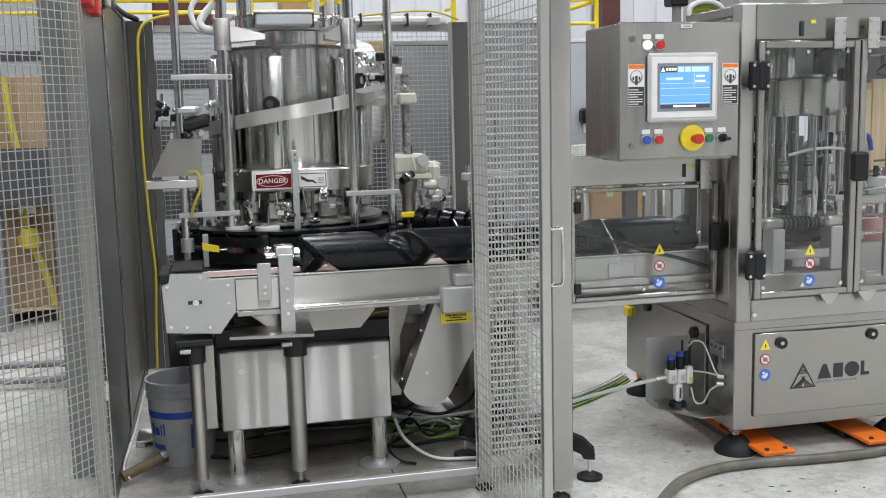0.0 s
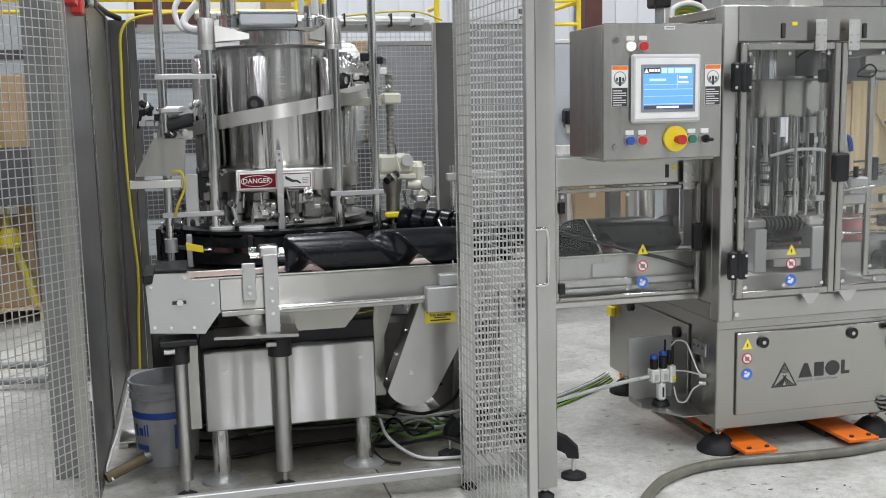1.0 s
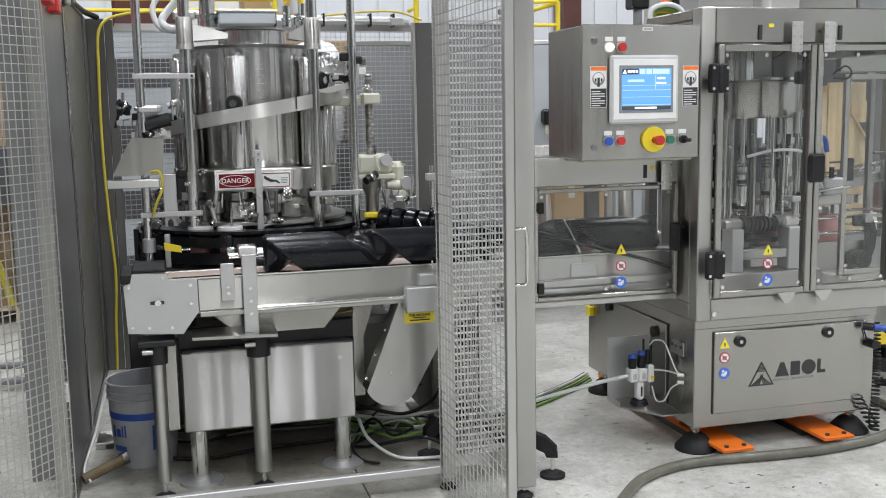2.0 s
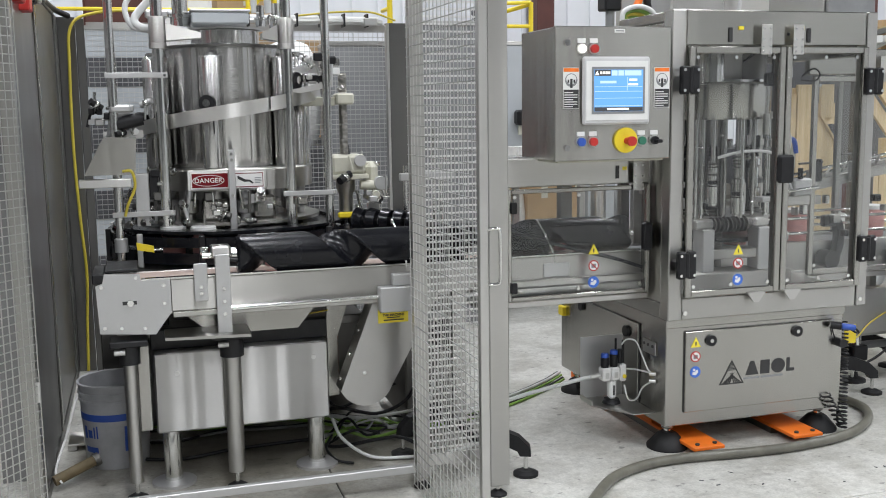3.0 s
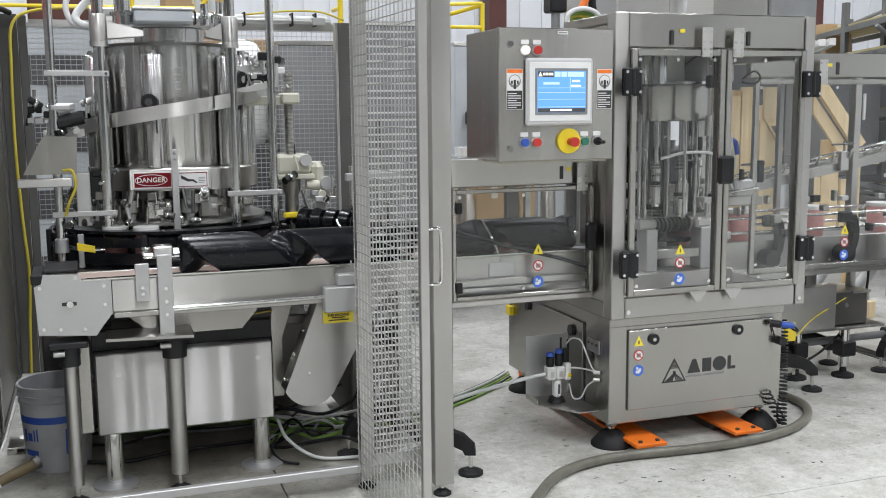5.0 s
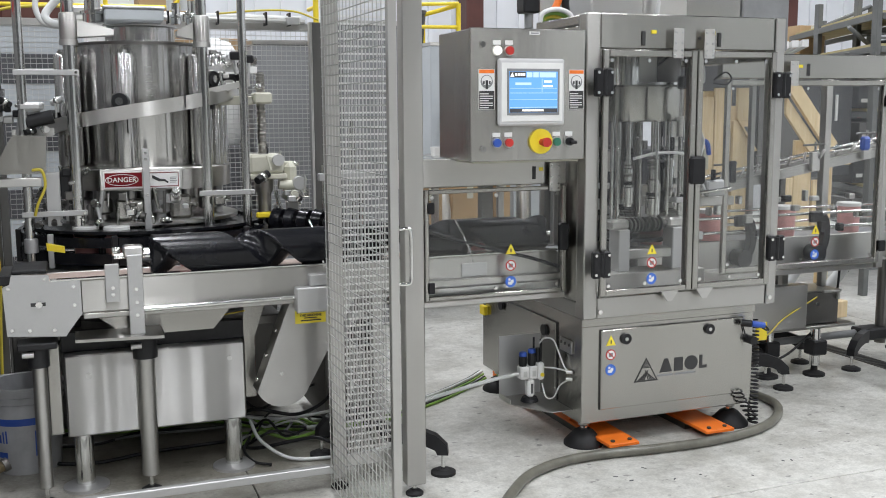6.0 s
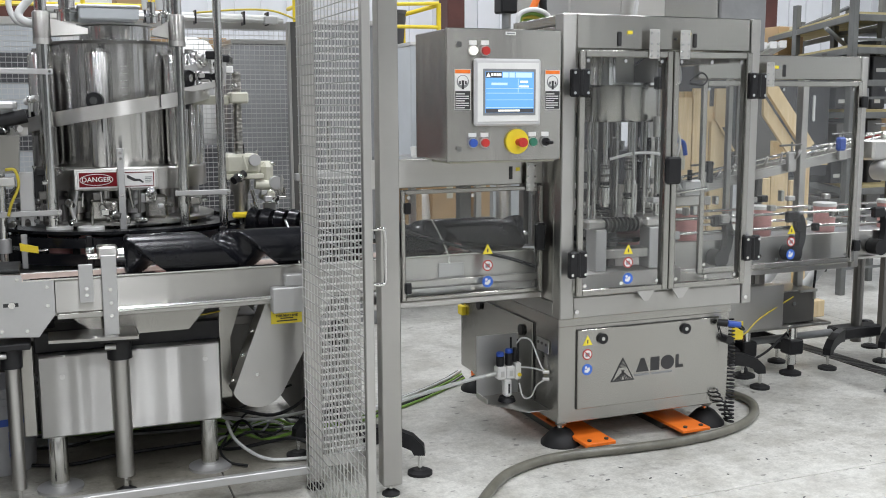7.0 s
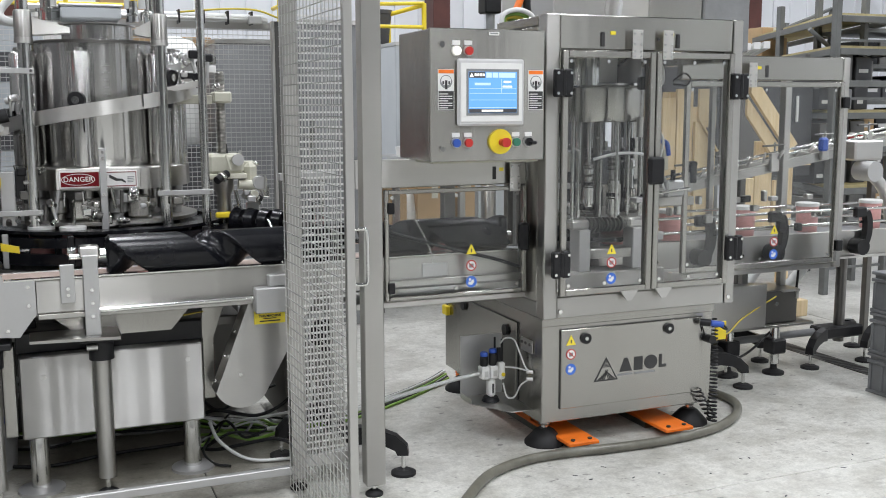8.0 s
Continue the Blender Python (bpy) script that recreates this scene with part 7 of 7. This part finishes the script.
part("leg", boxes((2.9, 2.96, 5.2, 5.26, 0, 0.659), (3.4, 3.46, 5.2, 5.26, 0, 0.659), c=0.003), DARK_STEEL, fl)
for x, z in ((6.616, 2.52), (7.137, 2.515)):
    reel = thing("hose_reel", (x, 9.0, 0), "coil of blue hose hung on a tall bracket", "hose reel", "hose reels")
    rbm = bmesh.new()
    for k in range(3):
        pts = [Vector((x + (0.06 + 0.012 * k) * math.cos(2 * math.pi * i / 24), 9.0 + 0.03 * k, z + (0.055 + 0.012 * k) * math.sin(2 * math.pi * i / 24))) for i in range(25)]
        sweep(rbm, pts, 0.016, 8)
    part("coil", rbm, BLUE, reel)
    part("bracket", boxes((x - 0.02, x + 0.02, 9.11, 9.15, 0.0, z + 0.02), c=0.003), MID_GREY, reel)
lidb = thing("cream_board", (3.8, 5.15, 1.9), "cream board lying on the hopper edge", "board")
part("board", make(prism, [(3.55, 1.93), (4.02, 1.965), (4.02, 1.945), (3.55, 1.89)], "y", 5.1, 5.19), PLY, lidb)

# ---- pine framework of a half-open crate ----
wc = thing("pine_crate", (4.6, 5.7, 0), "open pine crate frame with slanted side boards", "crate")
for x0, x1, z0, z1 in ((3.99, 4.10, 0.60, 1.56), (4.108, 4.238, 0.60, 1.62), (4.288, 4.39, 1.40, 1.62), (4.775, 4.925, 0.62, 1.26), (4.945, 5.085, 0.62, 0.98), (4.68, 4.772, 0.62, 1.0)):
    part("board", boxes((x0, x1, 5.62, 5.645, z0, z1), c=0.003), PLY, wc)
part("cross_board", boxes((3.99, 4.45, 5.646, 5.67, 1.36, 1.50), c=0.003), PLY, wc)
part("cross_board", boxes((3.99, 5.10, 5.59, 5.6185, 0.50, 0.62), c=0.003), PLY, wc)
part("gusset", make(prism, [(4.24, 1.40), (4.262, 1.40), (4.41, 1.20), (4.41, 0.62), (4.24, 0.62)], "y", 5.595, 5.62), PLY, wc)
part("gusset_edge", make(prism, [(4.255, 1.418), (4.268, 1.418), (4.425, 1.20), (4.411, 1.195)], "y", 5.575, 5.594), PLY, wc)
part("brace", make(prism, [(4.62, 1.72), (4.70, 1.64), (5.165, 1.09), (5.04, 1.09), (4.62, 1.59)], "y", 5.50, 5.53), PLY, wc)
part("brace", make(prism, [(4.62, 1.56), (5.04, 1.08), (4.93, 1.07), (4.62, 1.44)], "y", 5.535, 5.558), PLY, wc)
part("base_board", boxes((4.02, 5.2, 5.5, 6.2, 0.0, 0.12), c=0.005), PLY, wc)
for x in (4.06, 5.08):
    part("post", boxes((x, x + 0.07, 5.66, 5.73, 0.12, 1.60 if x < 4.5 else 1.1), c=0.004), PLY, wc)
part("knot_hole", make(disc_y, 5.045, 5.4995, 1.20, 0.04, 0.002), DARK_GREY, wc)
enc = thing("hopper_enclosure", (5.6, 6.6, 0), "dark grey sheet hopper on tall legs", "hopper")
part("body", boxes((4.35, 5.80, 6.2, 6.7, 0.95, 1.80), c=0.01), DARK_GREY, enc)
part("panel", boxes((4.9, 5.3, 6.185, 6.1995, 1.0, 1.76), c=0.004), DARK_STEEL, enc)
# pale bar paints a glint on the sheet, no part of the hopper
part("strip", boxes((5.625, 5.645, 6.185, 6.1995, 1.38, 1.58), c=0.002), CLEAR_TUBE, enc)
for x in (4.4, 5.2):
    part("leg", boxes((x - 0.03, x + 0.03, 6.25, 6.31, 0, 0.949), c=0.003), DARK_GREY, enc)

# ---- storage rack ----
rack = thing("storage_rack", (6.4, 6.7, 0), "grey steel storage rack with board shelves", "rack")
ax, ay, dx, dy = 5.90, 6.1, 0.70, 1.45
UPR = [(ax, ay), (ax + 0.62, ay), (ax + dx, ay + dy), (ax + dx + 0.62, ay + dy), (ax + 2 * dx, ay + 2 * dy), (ax + 2 * dx + 0.62, ay + 2 * dy)]
for ux, uy in UPR:
    up = part("upright", boxes((ux - 0.026, ux + 0.026, uy - 0.03, uy + 0.03, 0, 2.42), c=0.004), RACK_GREY, rack)
LEVELS = (0.55, 0.85, 1.18, 1.45, 1.70, 1.95, 2.20)
for z in LEVELS:
    part("beam", boxes((ax + 0.037, ax + 0.583, ay - 0.02, ay + 0.02, z - 0.05, z), c=0.003), RACK_GREY, rack)
    for i in (0, 2):
        for s in (0, 1):
            p, q = UPR[i + s], UPR[i + 2 + s]
            part("beam", make(bar_between, (p[0] + 0.02, p[1] + 0.04), (q[0] - 0.02, q[1] - 0.04), z - 0.05, z - 0.002, 0.03), RACK_GREY, rack)
    if z in (2.20, 1.95, 1.45, 0.85):
        sb = bmesh.new()
        prism(sb, [(ax + 0.03, ay + 0.03), (ax + 0.59, ay + 0.03), (ax + 2 * dx + 0.59, ay + 2 * dy), (ax + 2 * dx + 0.03, ay + 2 * dy)], "z", z - 0.001, z + 0.022)
        part("shelf_board", sb, RACK_BOARD, rack, "worn yellow-brown shelf board")
for k in range(5):
    za = 0.2 + 0.45 * k
    part("brace", make(bar_between, (ax + 0.04, ay + 0.0), (ax + 0.58, ay + 0.0), za, za + 0.02, 0.012), RACK_GREY, rack)
part("diagonal", bars(((ax + dx, ay + dy, 2.2), (ax + dx + 0.6, ay + dy, 2.42), 0.018), seg=8), RACK_GREY, rack)
part("diagonal", bars(((ax + 0.05, ay + 0.35, 2.12), (ax + 0.3, ay + 0.35, 1.96), 0.018), seg=8), RACK_GREY, rack)
random.seed(7)
for z in (0.85, 1.47):
    for k in range(6):
        t = 0.12 + 0.155 * k
        px, py = ax + dx * 2 * t + 0.08, ay + dy * 2 * t
        w, h = random.uniform(0.2, 0.42), random.uniform(0.12, 0.2)
        st = thing("stored_box", (px + w / 2, py, z + 0.022), "dark stored parts box on the rack shelf", "box", "stored boxes")
        part("box", boxes((px, px + w, py, py + 0.22, z + 0.0225, z + 0.0225 + h), c=0.006), random.choice((DARK_GREY, MID_GREY, CARD, DARK_GREY)), st)
for k in range(5):
    cx_, cy_ = ax + 0.09 + 0.1 * k, ay + 0.08
    can = thing("red_can", (cx_, cy_, 1.18), "small red can with a pale top on the rack", "can", "red cans")
    part("body", make(lathe, cx_, cy_, [(0, 1.181), (0.03, 1.181), (0.03, 1.27), (0, 1.27)], 16), RED, can)
    part("cap", make(lathe, cx_, cy_, [(0, 1.2705), (0.026, 1.2705), (0.02, 1.29), (0, 1.29)], 16), WHITE, can)
pl = bmesh.new()
prism(pl, [(ax + 0.06, ay + 0.05), (ax + 0.56, ay + 0.05), (ax + dx + 0.5, ay + dy), (ax + dx, ay + dy)], "z", 1.178, 1.1805)
part("shelf_board", pl, RACK_BOARD, rack)
wpl = thing("white_channels", (6.5, 7.3, 1.98), "bundle of long white plastic channels on the rack", "channels")
for k in range(3):
    part("channel", make(bar_between, (5.7 + 0.0 * k, 6.65 + 0.12 * k), (7.1, 8.7 + 0.12 * k), 1.973 + 0.0 * k, 2.03, 0.05), WHITE, wpl)
carton(7.02, 7.34, 8.3, 8.6, 1.973, 2.30, "brown carton on a rack shelf board")

# ---- beyond the side fence ----
pal = thing("pallet", (-1.6, 8.2, 0), "wooden pallet under tall strapped cartons", "pallet")
for k in range(6):
    part("deck_board", boxes((-2.2, -1.0, 7.72 + 0.16 * k, 7.82 + 0.16 * k, 0.10, 0.122), c=0.003), PLY, pal)
for x in (-2.15, -1.62, -1.1):
    part("bearer", boxes((x - 0.05, x + 0.05, 7.72, 8.62, 0.0, 0.099), c=0.004), PLY, pal)
carton(-2.15, -1.16, 7.75, 8.6, 0.123, 1.80, "tall brown cardboard carton on a pallet")
ys = thing("lifting_strap", (-1.5, 7.7, 0.2), "yellow webbing strap with a white tag", "strap")
part("webbing", make(tube, [(-1.40, 7.70, 1.80), (-1.36, 7.69, 1.40), (-1.30, 7.69, 1.05), (-1.32, 7.68, 0.72), (-1.22, 7.68, 0.40), (-1.16, 7.68, 0.14)], 0.028, 8), YELLOW_CABLE, ys)
part("tag", boxes((-1.36, -1.24, 7.66, 7.672, 0.82, 1.05), c=0.003), WHITE, ys)
part("buckle", make(lathe, -1.30, 7.66, [(0, 0.58), (0.07, 0.58), (0.08, 0.64), (0.05, 0.72), (0, 0.72)], 12), YELLOW, ys)
gm = thing("grey_machine", (-2.9, 9.5, 0), "tall pale grey machine housing with dark bands", "machine")
part("body", boxes((-3.6, -0.9, 9.4, 10.4, 0, 2.6), c=0.02), GREY_CAB, gm)
for z in (1.55, 2.0):
    part("band", boxes((-3.5, -1.0, 9.385, 9.3995, z, z + 0.08), c=0.003), DARK_GREY, gm)
haz = thing("hazard_strip", (-1.1, 6.4, 0), "yellow and black floor marking strip", "floor marking")
for k in range(10):
    part("block", boxes((-1.9 + 0.13 * k, -1.9 + 0.13 * k + 0.125, 6.36, 6.44, 0.0005, 0.012), c=0.002), YELLOW if k % 2 else BLACK, haz)
gr = thing("floor_rail", (-1.2, 5.9, 0), "low grey steel floor rail", "rail")
part("rail", bars(((-2.4, 6.05, 0.05), (-0.62, 5.78, 0.05), 0.02), seg=12), MID_GREY, gr)
part("rail", bars(((-2.4, 6.12, 0.12), (-0.62, 5.86, 0.12), 0.02), seg=12), MID_GREY, gr)
for t in (0.1, 0.9):
    part("stand", bars(((-2.4 + 1.78 * t, 6.08 - 0.27 * t, 0.0), (-2.4 + 1.78 * t, 6.08 - 0.27 * t, 0.14), 0.02), seg=10), MID_GREY, gr)
# fittings along the top of the fence
clip = thing("fence_interlock", (-0.43, 4.3, 2.0), "red safety interlocks and cables on the fence top", "interlock")
for y, z in ((4.05, 1.91), (4.30, 1.90)):
    part("red_block", boxes((-0.455, -0.395, y - 0.06, y + 0.06, z, z + 0.07), c=0.006), RED, clip)
for k in range(4):
    part("steel_clip", boxes((-0.45, -0.41, 4.45 + 0.24 * k, 4.55 + 0.24 * k, 1.95 + 0.025 * k, 2.03 + 0.02 * k), c=0.008), (GALV, BLACK, GALV, DARK_STEEL)[k], clip)
part("loom", make(tube, [(-0.43, 4.0, 1.97), (-0.425, 4.6, 2.06), (-0.43, 5.2, 2.05), (-0.42, 5.85, 2.06), (-0.36, 6.02, 2.04)], 0.016), BLACK, clip)
tray = thing("cable_run", (0.9, 6.0, 2.02), "pale hoses and fittings along the back fence top", "cables")
part("hose", make(tube, [(0.15, 6.0, 2.06), (0.5, 6.0, 2.04), (0.9, 6.0, 2.035), (1.4, 6.0, 2.03)], 0.022), CLEAR_TUBE, tray)
part("hose", make(tube, [(0.25, 5.97, 2.03), (0.7, 5.97, 2.02), (1.1, 5.97, 2.02), (1.42, 5.98, 2.015)], 0.016), GALV, tray)
part("cable", make(tube, [(0.9, 5.96, 2.05), (1.15, 5.96, 2.075), (1.35, 5.96, 2.075), (1.5, 5.97, 2.03)], 0.006), YELLOW_CABLE, tray)
part("block", boxes((1.30, 1.38, 5.93, 6.0, 1.995, 2.04), c=0.005), GALV, tray)
part("block", boxes((0.05, 0.18, 5.96, 6.02, 2.03, 2.075), c=0.01), GALV, tray)
for k in range(9):
    part("tie", boxes((0.2 + 0.14 * k, 0.21 + 0.14 * k, 5.945, 6.03, 1.99, 2.066), c=0.001), BLACK, tray)

# dark stock filling the near bay of the rack
random.seed(11)
for z in (0.55, 0.85, 1.18, 1.45, 1.70):
    for k in range(3):
        w = random.uniform(0.13, 0.17)
        h = random.uniform(0.14, 0.22)
        px, py = ax + 0.07 + 0.175 * k, ay + 0.2 + 0.05 * random.random()
        st = thing("stored_box", (px + w / 2, py, z), "dark stored parts box on the rack shelf", "box", "stored boxes")
        part("box", boxes((px, px + w, py, py + 0.4, z + 0.023 if z in (0.85, 1.45) else z + 0.001, z + 0.024 + h), c=0.006), random.choice((DARK_GREY, DARK_GREY, MID_GREY, DARK_STEEL)), st)
        part("label", boxes((px + 0.03, px + w - 0.04, py - 0.002, py - 0.0005, z + 0.07, z + 0.10), c=0), WHITE, st)
# grey cabinet and transfer housing behind the mesh panel
cabinet("equipment_cabinet", 1.78, 2.28, 6.5, 6.95, 0.0, 2.05, MID_GREY, "plain mid grey equipment cabinet")
tr = thing("transfer_housing", (1.2, 4.55, 0), "dark steel transfer housing between the two machines", "machine")
part("body", boxes((1.08, 1.36, 4.27, 4.9, 0.08, 0.80), c=0.008), DARK_STEEL, tr)
part("motor", bars(((1.22, 4.24, 0.52), (1.22, 4.12, 0.52), 0.075)), STEEL_MATT, tr)
part("fan_cover", bars(((1.22, 4.12, 0.52), (1.22, 4.08, 0.52), 0.068)), BLACK, tr)
part("head", boxes((1.10, 1.34, 4.3, 4.8, 0.801, 0.86), c=0.006), STEEL, tr)
for k in range(4):
    part("post", bars(((1.12 + 0.065 * k, 4.35 + 0.1 * (k % 2), 0.861), (1.12 + 0.065 * k, 4.35 + 0.1 * (k % 2), 1.25 + 0.1 * (k % 3)), 0.012), seg=12), CHROME, tr)
part("crossbar", boxes((1.09, 1.35, 4.33, 4.36, 1.18, 1.215), c=0.004), STEEL_MATT, tr)
for fx in (1.12, 1.32):
    part("foot", boxes((fx - 0.03, fx + 0.03, 4.3, 4.36, 0, 0.079), c=0.004), RUBBER, tr)
# small fittings round the capping turret
random.seed(5)
for k in range(46):
    a = radians(random.uniform(190, 350))
    r = random.uniform(0.24, 0.33)
    fx, fy, fz = CX + r * math.cos(a), CY + r * math.sin(a), random.choice((0.99, 1.02, 1.05, 1.12, 1.20, 1.30, 1.36))
    pick = k % 4
    if pick == 0:
        part("fitting", bars(((fx, fy, fz), (fx, fy, fz + random.uniform(0.04, 0.12)), random.uniform(0.008, 0.018)), seg=10), random.choice((CHROME, BLACK, STEEL)), turret)
    elif pick == 1:
        w = random.uniform(0.012, 0.03)
        part("clamp", boxes((fx - w, fx + w, fy - w, fy + w, fz, fz + random.uniform(0.02, 0.05)), c=0.004), random.choice((STEEL_MATT, BLACK, STEEL_LIGHT)), turret)
    elif pick == 2:
        part("rod", bars(((fx, fy, fz), (fx + random.uniform(-0.08, 0.08), fy + 0.05, fz + random.uniform(-0.02, 0.03)), 0.005), seg=8), CHROME, turret)
    else:
        part("upright_rod", bars(((fx, fy, 0.985), (fx, fy, 1.43), 0.007), seg=10), CHROME if k % 8 == 3 else DARK_STEEL, turret)
# guide hardware on the belt line inside the machine
for k in range(22):
    fx = 2.78 + 0.06 * k
    fz = random.choice((0.83, 0.90, 0.95, 1.0))
    w = random.uniform(0.01, 0.024)
    part("fitting", boxes((fx - w, fx + w, 4.20, 4.235, fz, fz + random.uniform(0.02, 0.06)), c=0.004), random.choice((STEEL_MATT, BLACK, STEEL, CHROME)), line2)
for k in range(16):
    fx = 3.08 + 0.11 * k
    z = 0.98 + (fx - 3.02) * 0.161
    part("fitting", bars(((fx, 4.57, z + 0.05), (fx + random.uniform(-0.05, 0.05), 4.55, z + random.uniform(0.08, 0.11)), random.uniform(0.005, 0.009)), seg=8), random.choice((CHROME, STEEL_LIGHT, STEEL)), chute)

# dark stock along the deep bays of the rack
random.seed(23)
for z in (0.55, 0.85, 1.18, 1.45, 1.70):
    for k in range(11):
        t = 0.10 + 0.082 * k
        px_, py_ = ax + dx * 2 * t + random.uniform(0.30, 0.36), ay + dy * 2 * t
        w, h = random.uniform(0.16, 0.24), random.uniform(0.13, 0.215)
        st = thing("stored_box", (px_ + w / 2, py_, z), "dark stored parts box on the rack shelf", "box", "stored boxes")
        lift = 0.024 if z in (0.85, 1.45) else 0.002
        part("box", boxes((px_, px_ + w, py_, py_ + 0.2, z + lift, z + lift + h), c=0.006), random.choice((DARK_GREY, DARK_GREY, BLACK, MID_GREY, DARK_STEEL, RED)), st)


# small hardware round the filler: sensors, unions, brackets and hoses
def hardware(owner, x0, x1, y0, y1, z0, z1, n, seed, mats, size=0.016):
    random.seed(seed)
    for k in range(n):
        x, y, z = random.uniform(x0, x1), random.uniform(y0, y1), random.uniform(z0, z1)
        r = size * random.uniform(0.5, 1.2)
        m = mats[k % len(mats)]
        if k % 3 == 0:
            part("clamp", boxes((x - r * 1.3, x + r * 1.3, y - r, y + r, z - r, z + r), c=0.004), m, owner)
        elif k % 3 == 1:
            d = Vector((random.uniform(-1, 1), -0.5, random.uniform(-0.4, 0.8))).normalized() * r * 3
            f = part("union", bars(((x, y, z), Vector((x, y, z)) + d, r * 0.75), seg=14), m, owner)
            part("nut", bars((Vector((x, y, z)) + d * 0.35, Vector((x, y, z)) + d * 0.65, r), seg=6), CHROME, f)
        else:
            part("rod", bars(((x, y, z - r * 2), (x + random.uniform(-0.03, 0.03), y, z + r * 3), r * 0.4), seg=10), m, owner)


hardware(filler, -0.23, 0.02, 4.36, 4.44, 1.42, 1.54, 14, 3, (GALV, BLACK, STEEL_MATT, CHROME))
hardware(filler, 0.66, 0.84, 4.36, 4.46, 1.58, 1.74, 14, 4, (GALV, STEEL_MATT, BLACK, CHROME))
hardware(filler, 0.86, 1.06, 4.38, 4.56, 1.05, 1.29, 22, 5, (BEIGE, CHROME, GALV, STEEL_MATT, BLACK), 0.02)
hardware(filler, -0.10, 0.12, 4.33, 4.46, 1.02, 1.26, 20, 6, (CHROME, STEEL_MATT, BLACK, DARK_STEEL), 0.017)
hardware(filler, 0.12, 0.72, 4.28, 4.36, 1.03, 1.15, 26, 7, (STEEL_PANEL, CHROME, STEEL_MATT, DARK_STEEL), 0.018)
hardware(filler, -0.05, 0.85, 4.16, 4.30, 0.645, 0.74, 24, 8, (BLACK, DARK_STEEL, BLACK, STEEL_PANEL), 0.02)
part("sensor_lead", make(tube, [(0.36, 4.06, 0.66), (0.48, 4.05, 0.675), (0.60, 4.06, 0.665), (0.70, 4.08, 0.67)], 0.003), YELLOW_CABLE, filler)
random.seed(31)
for k in range(9):
    x, y = random.uniform(0.62, 0.78), random.uniform(4.2, 4.6)
    pts = [(x, y, 0.012)]
    for i in range(4):
        x += random.uniform(0.06, 0.17)
        y += random.uniform(-0.11, 0.09)
        pts.append((x, y, 0.012 + random.uniform(0.0, 0.10)))
    part("cable", make(tube, pts, random.choice((0.005, 0.006, 0.008)), 8, 6), (BLACK, CLEAR_TUBE, BLACK, GREEN_CABLE, MID_GREY)[k % 5], bundle)
random.seed(37)
for k in range(5):
    y = random.uniform(4.35, 4.75)
    part("cable", make(tube, [(-0.28, y + 0.1, 0.012), (0.05, y + random.uniform(-0.08, 0.1), 0.012), (0.3, y + random.uniform(-0.1, 0.1), 0.02), (0.55, y, 0.012), (0.72, y - 0.05, 0.03)], random.choice((0.006, 0.008)), 8, 6), (BLACK, MID_GREY, BLACK, GREEN_CABLE, BLACK)[k], bundle)

# drain channel in the floor under the outfeed stands
drain = thing("floor_drain", (4.42, 4.7, 0), "dark slotted steel drain channel set along the floor", "drain")
part("channel", boxes((4.37, 4.47, 3.95, 5.9, 0.0005, 0.003), c=0), INK, drain)
for x in (4.362, 4.470):
    part("edge", boxes((x, x + 0.008, 3.95, 5.9, 0.0005, 0.006), c=0.001), DARK_STEEL, drain)
for k in range(64):
    part("slat", boxes((4.3705, 4.4695, 3.96 + 0.03 * k, 3.972 + 0.03 * k, 0.0032, 0.006), c=0), DARK_STEEL, drain)
# flakes of dried dirt on the open floor
random.seed(41)
for k in range(16):
    x, y = random.uniform(2.0, 3.9), random.uniform(2.7, 3.5)
    a, w, d = random.uniform(0, math.pi), random.uniform(0.004, 0.013), random.uniform(0.002, 0.005)
    ring_pts = [(x + w * math.cos(t) * math.cos(a) - d * math.sin(t) * math.sin(a), y + w * math.cos(t) * math.sin(a) + d * math.sin(t) * math.cos(a)) for t in (0.2, 1.1, 2.0, 3.0, 4.1, 5.2)]
    solid("dirt_flake", make(prism, ring_pts, "z", 0.0003, 0.0018), DARK_GREY, "small dark flake of dried dirt on the floor", "dirt", group="dirt flakes")

# second rack, packed with dark stock, beside the first
rack2 = thing("storage_rack", (7.2, 6.8, 0), "grey steel storage rack packed with dark stock", "rack")
for ux in (6.60, 7.75):
    for uy in (6.52, 7.06):
        part("upright", boxes((ux - 0.026, ux + 0.026, uy - 0.026, uy + 0.026, 0, 2.45), c=0.004), RACK_GREY, rack2)
random.seed(53)
for z in (0.62, 0.95, 1.25, 1.55, 1.85, 2.15):
    part("shelf", boxes((6.63, 7.72, 6.50, 7.08, z - 0.035, z), c=0.003), RACK_GREY, rack2)
    if z > 2.0:
        continue
    x = 6.65
    while x < 7.5:
        w, h = random.uniform(0.14, 0.24), random.uniform(0.17, 0.25)
        st = thing("stored_box", (x + w / 2, 6.75, z), "dark stored parts box on the rack shelf", "box", "stored boxes")
        part("box", boxes((x, x + w - 0.015, 6.56, 6.98, z + 0.001, z + h), c=0.006), random.choice((DARK_GREY, BLACK, DARK_STEEL, DARK_GREY, CARD)), st)
        part("label", boxes((x + 0.03, x + w - 0.06, 6.557, 6.5595, z + 0.07, z + 0.10), c=0), GALV, st)
        x += w
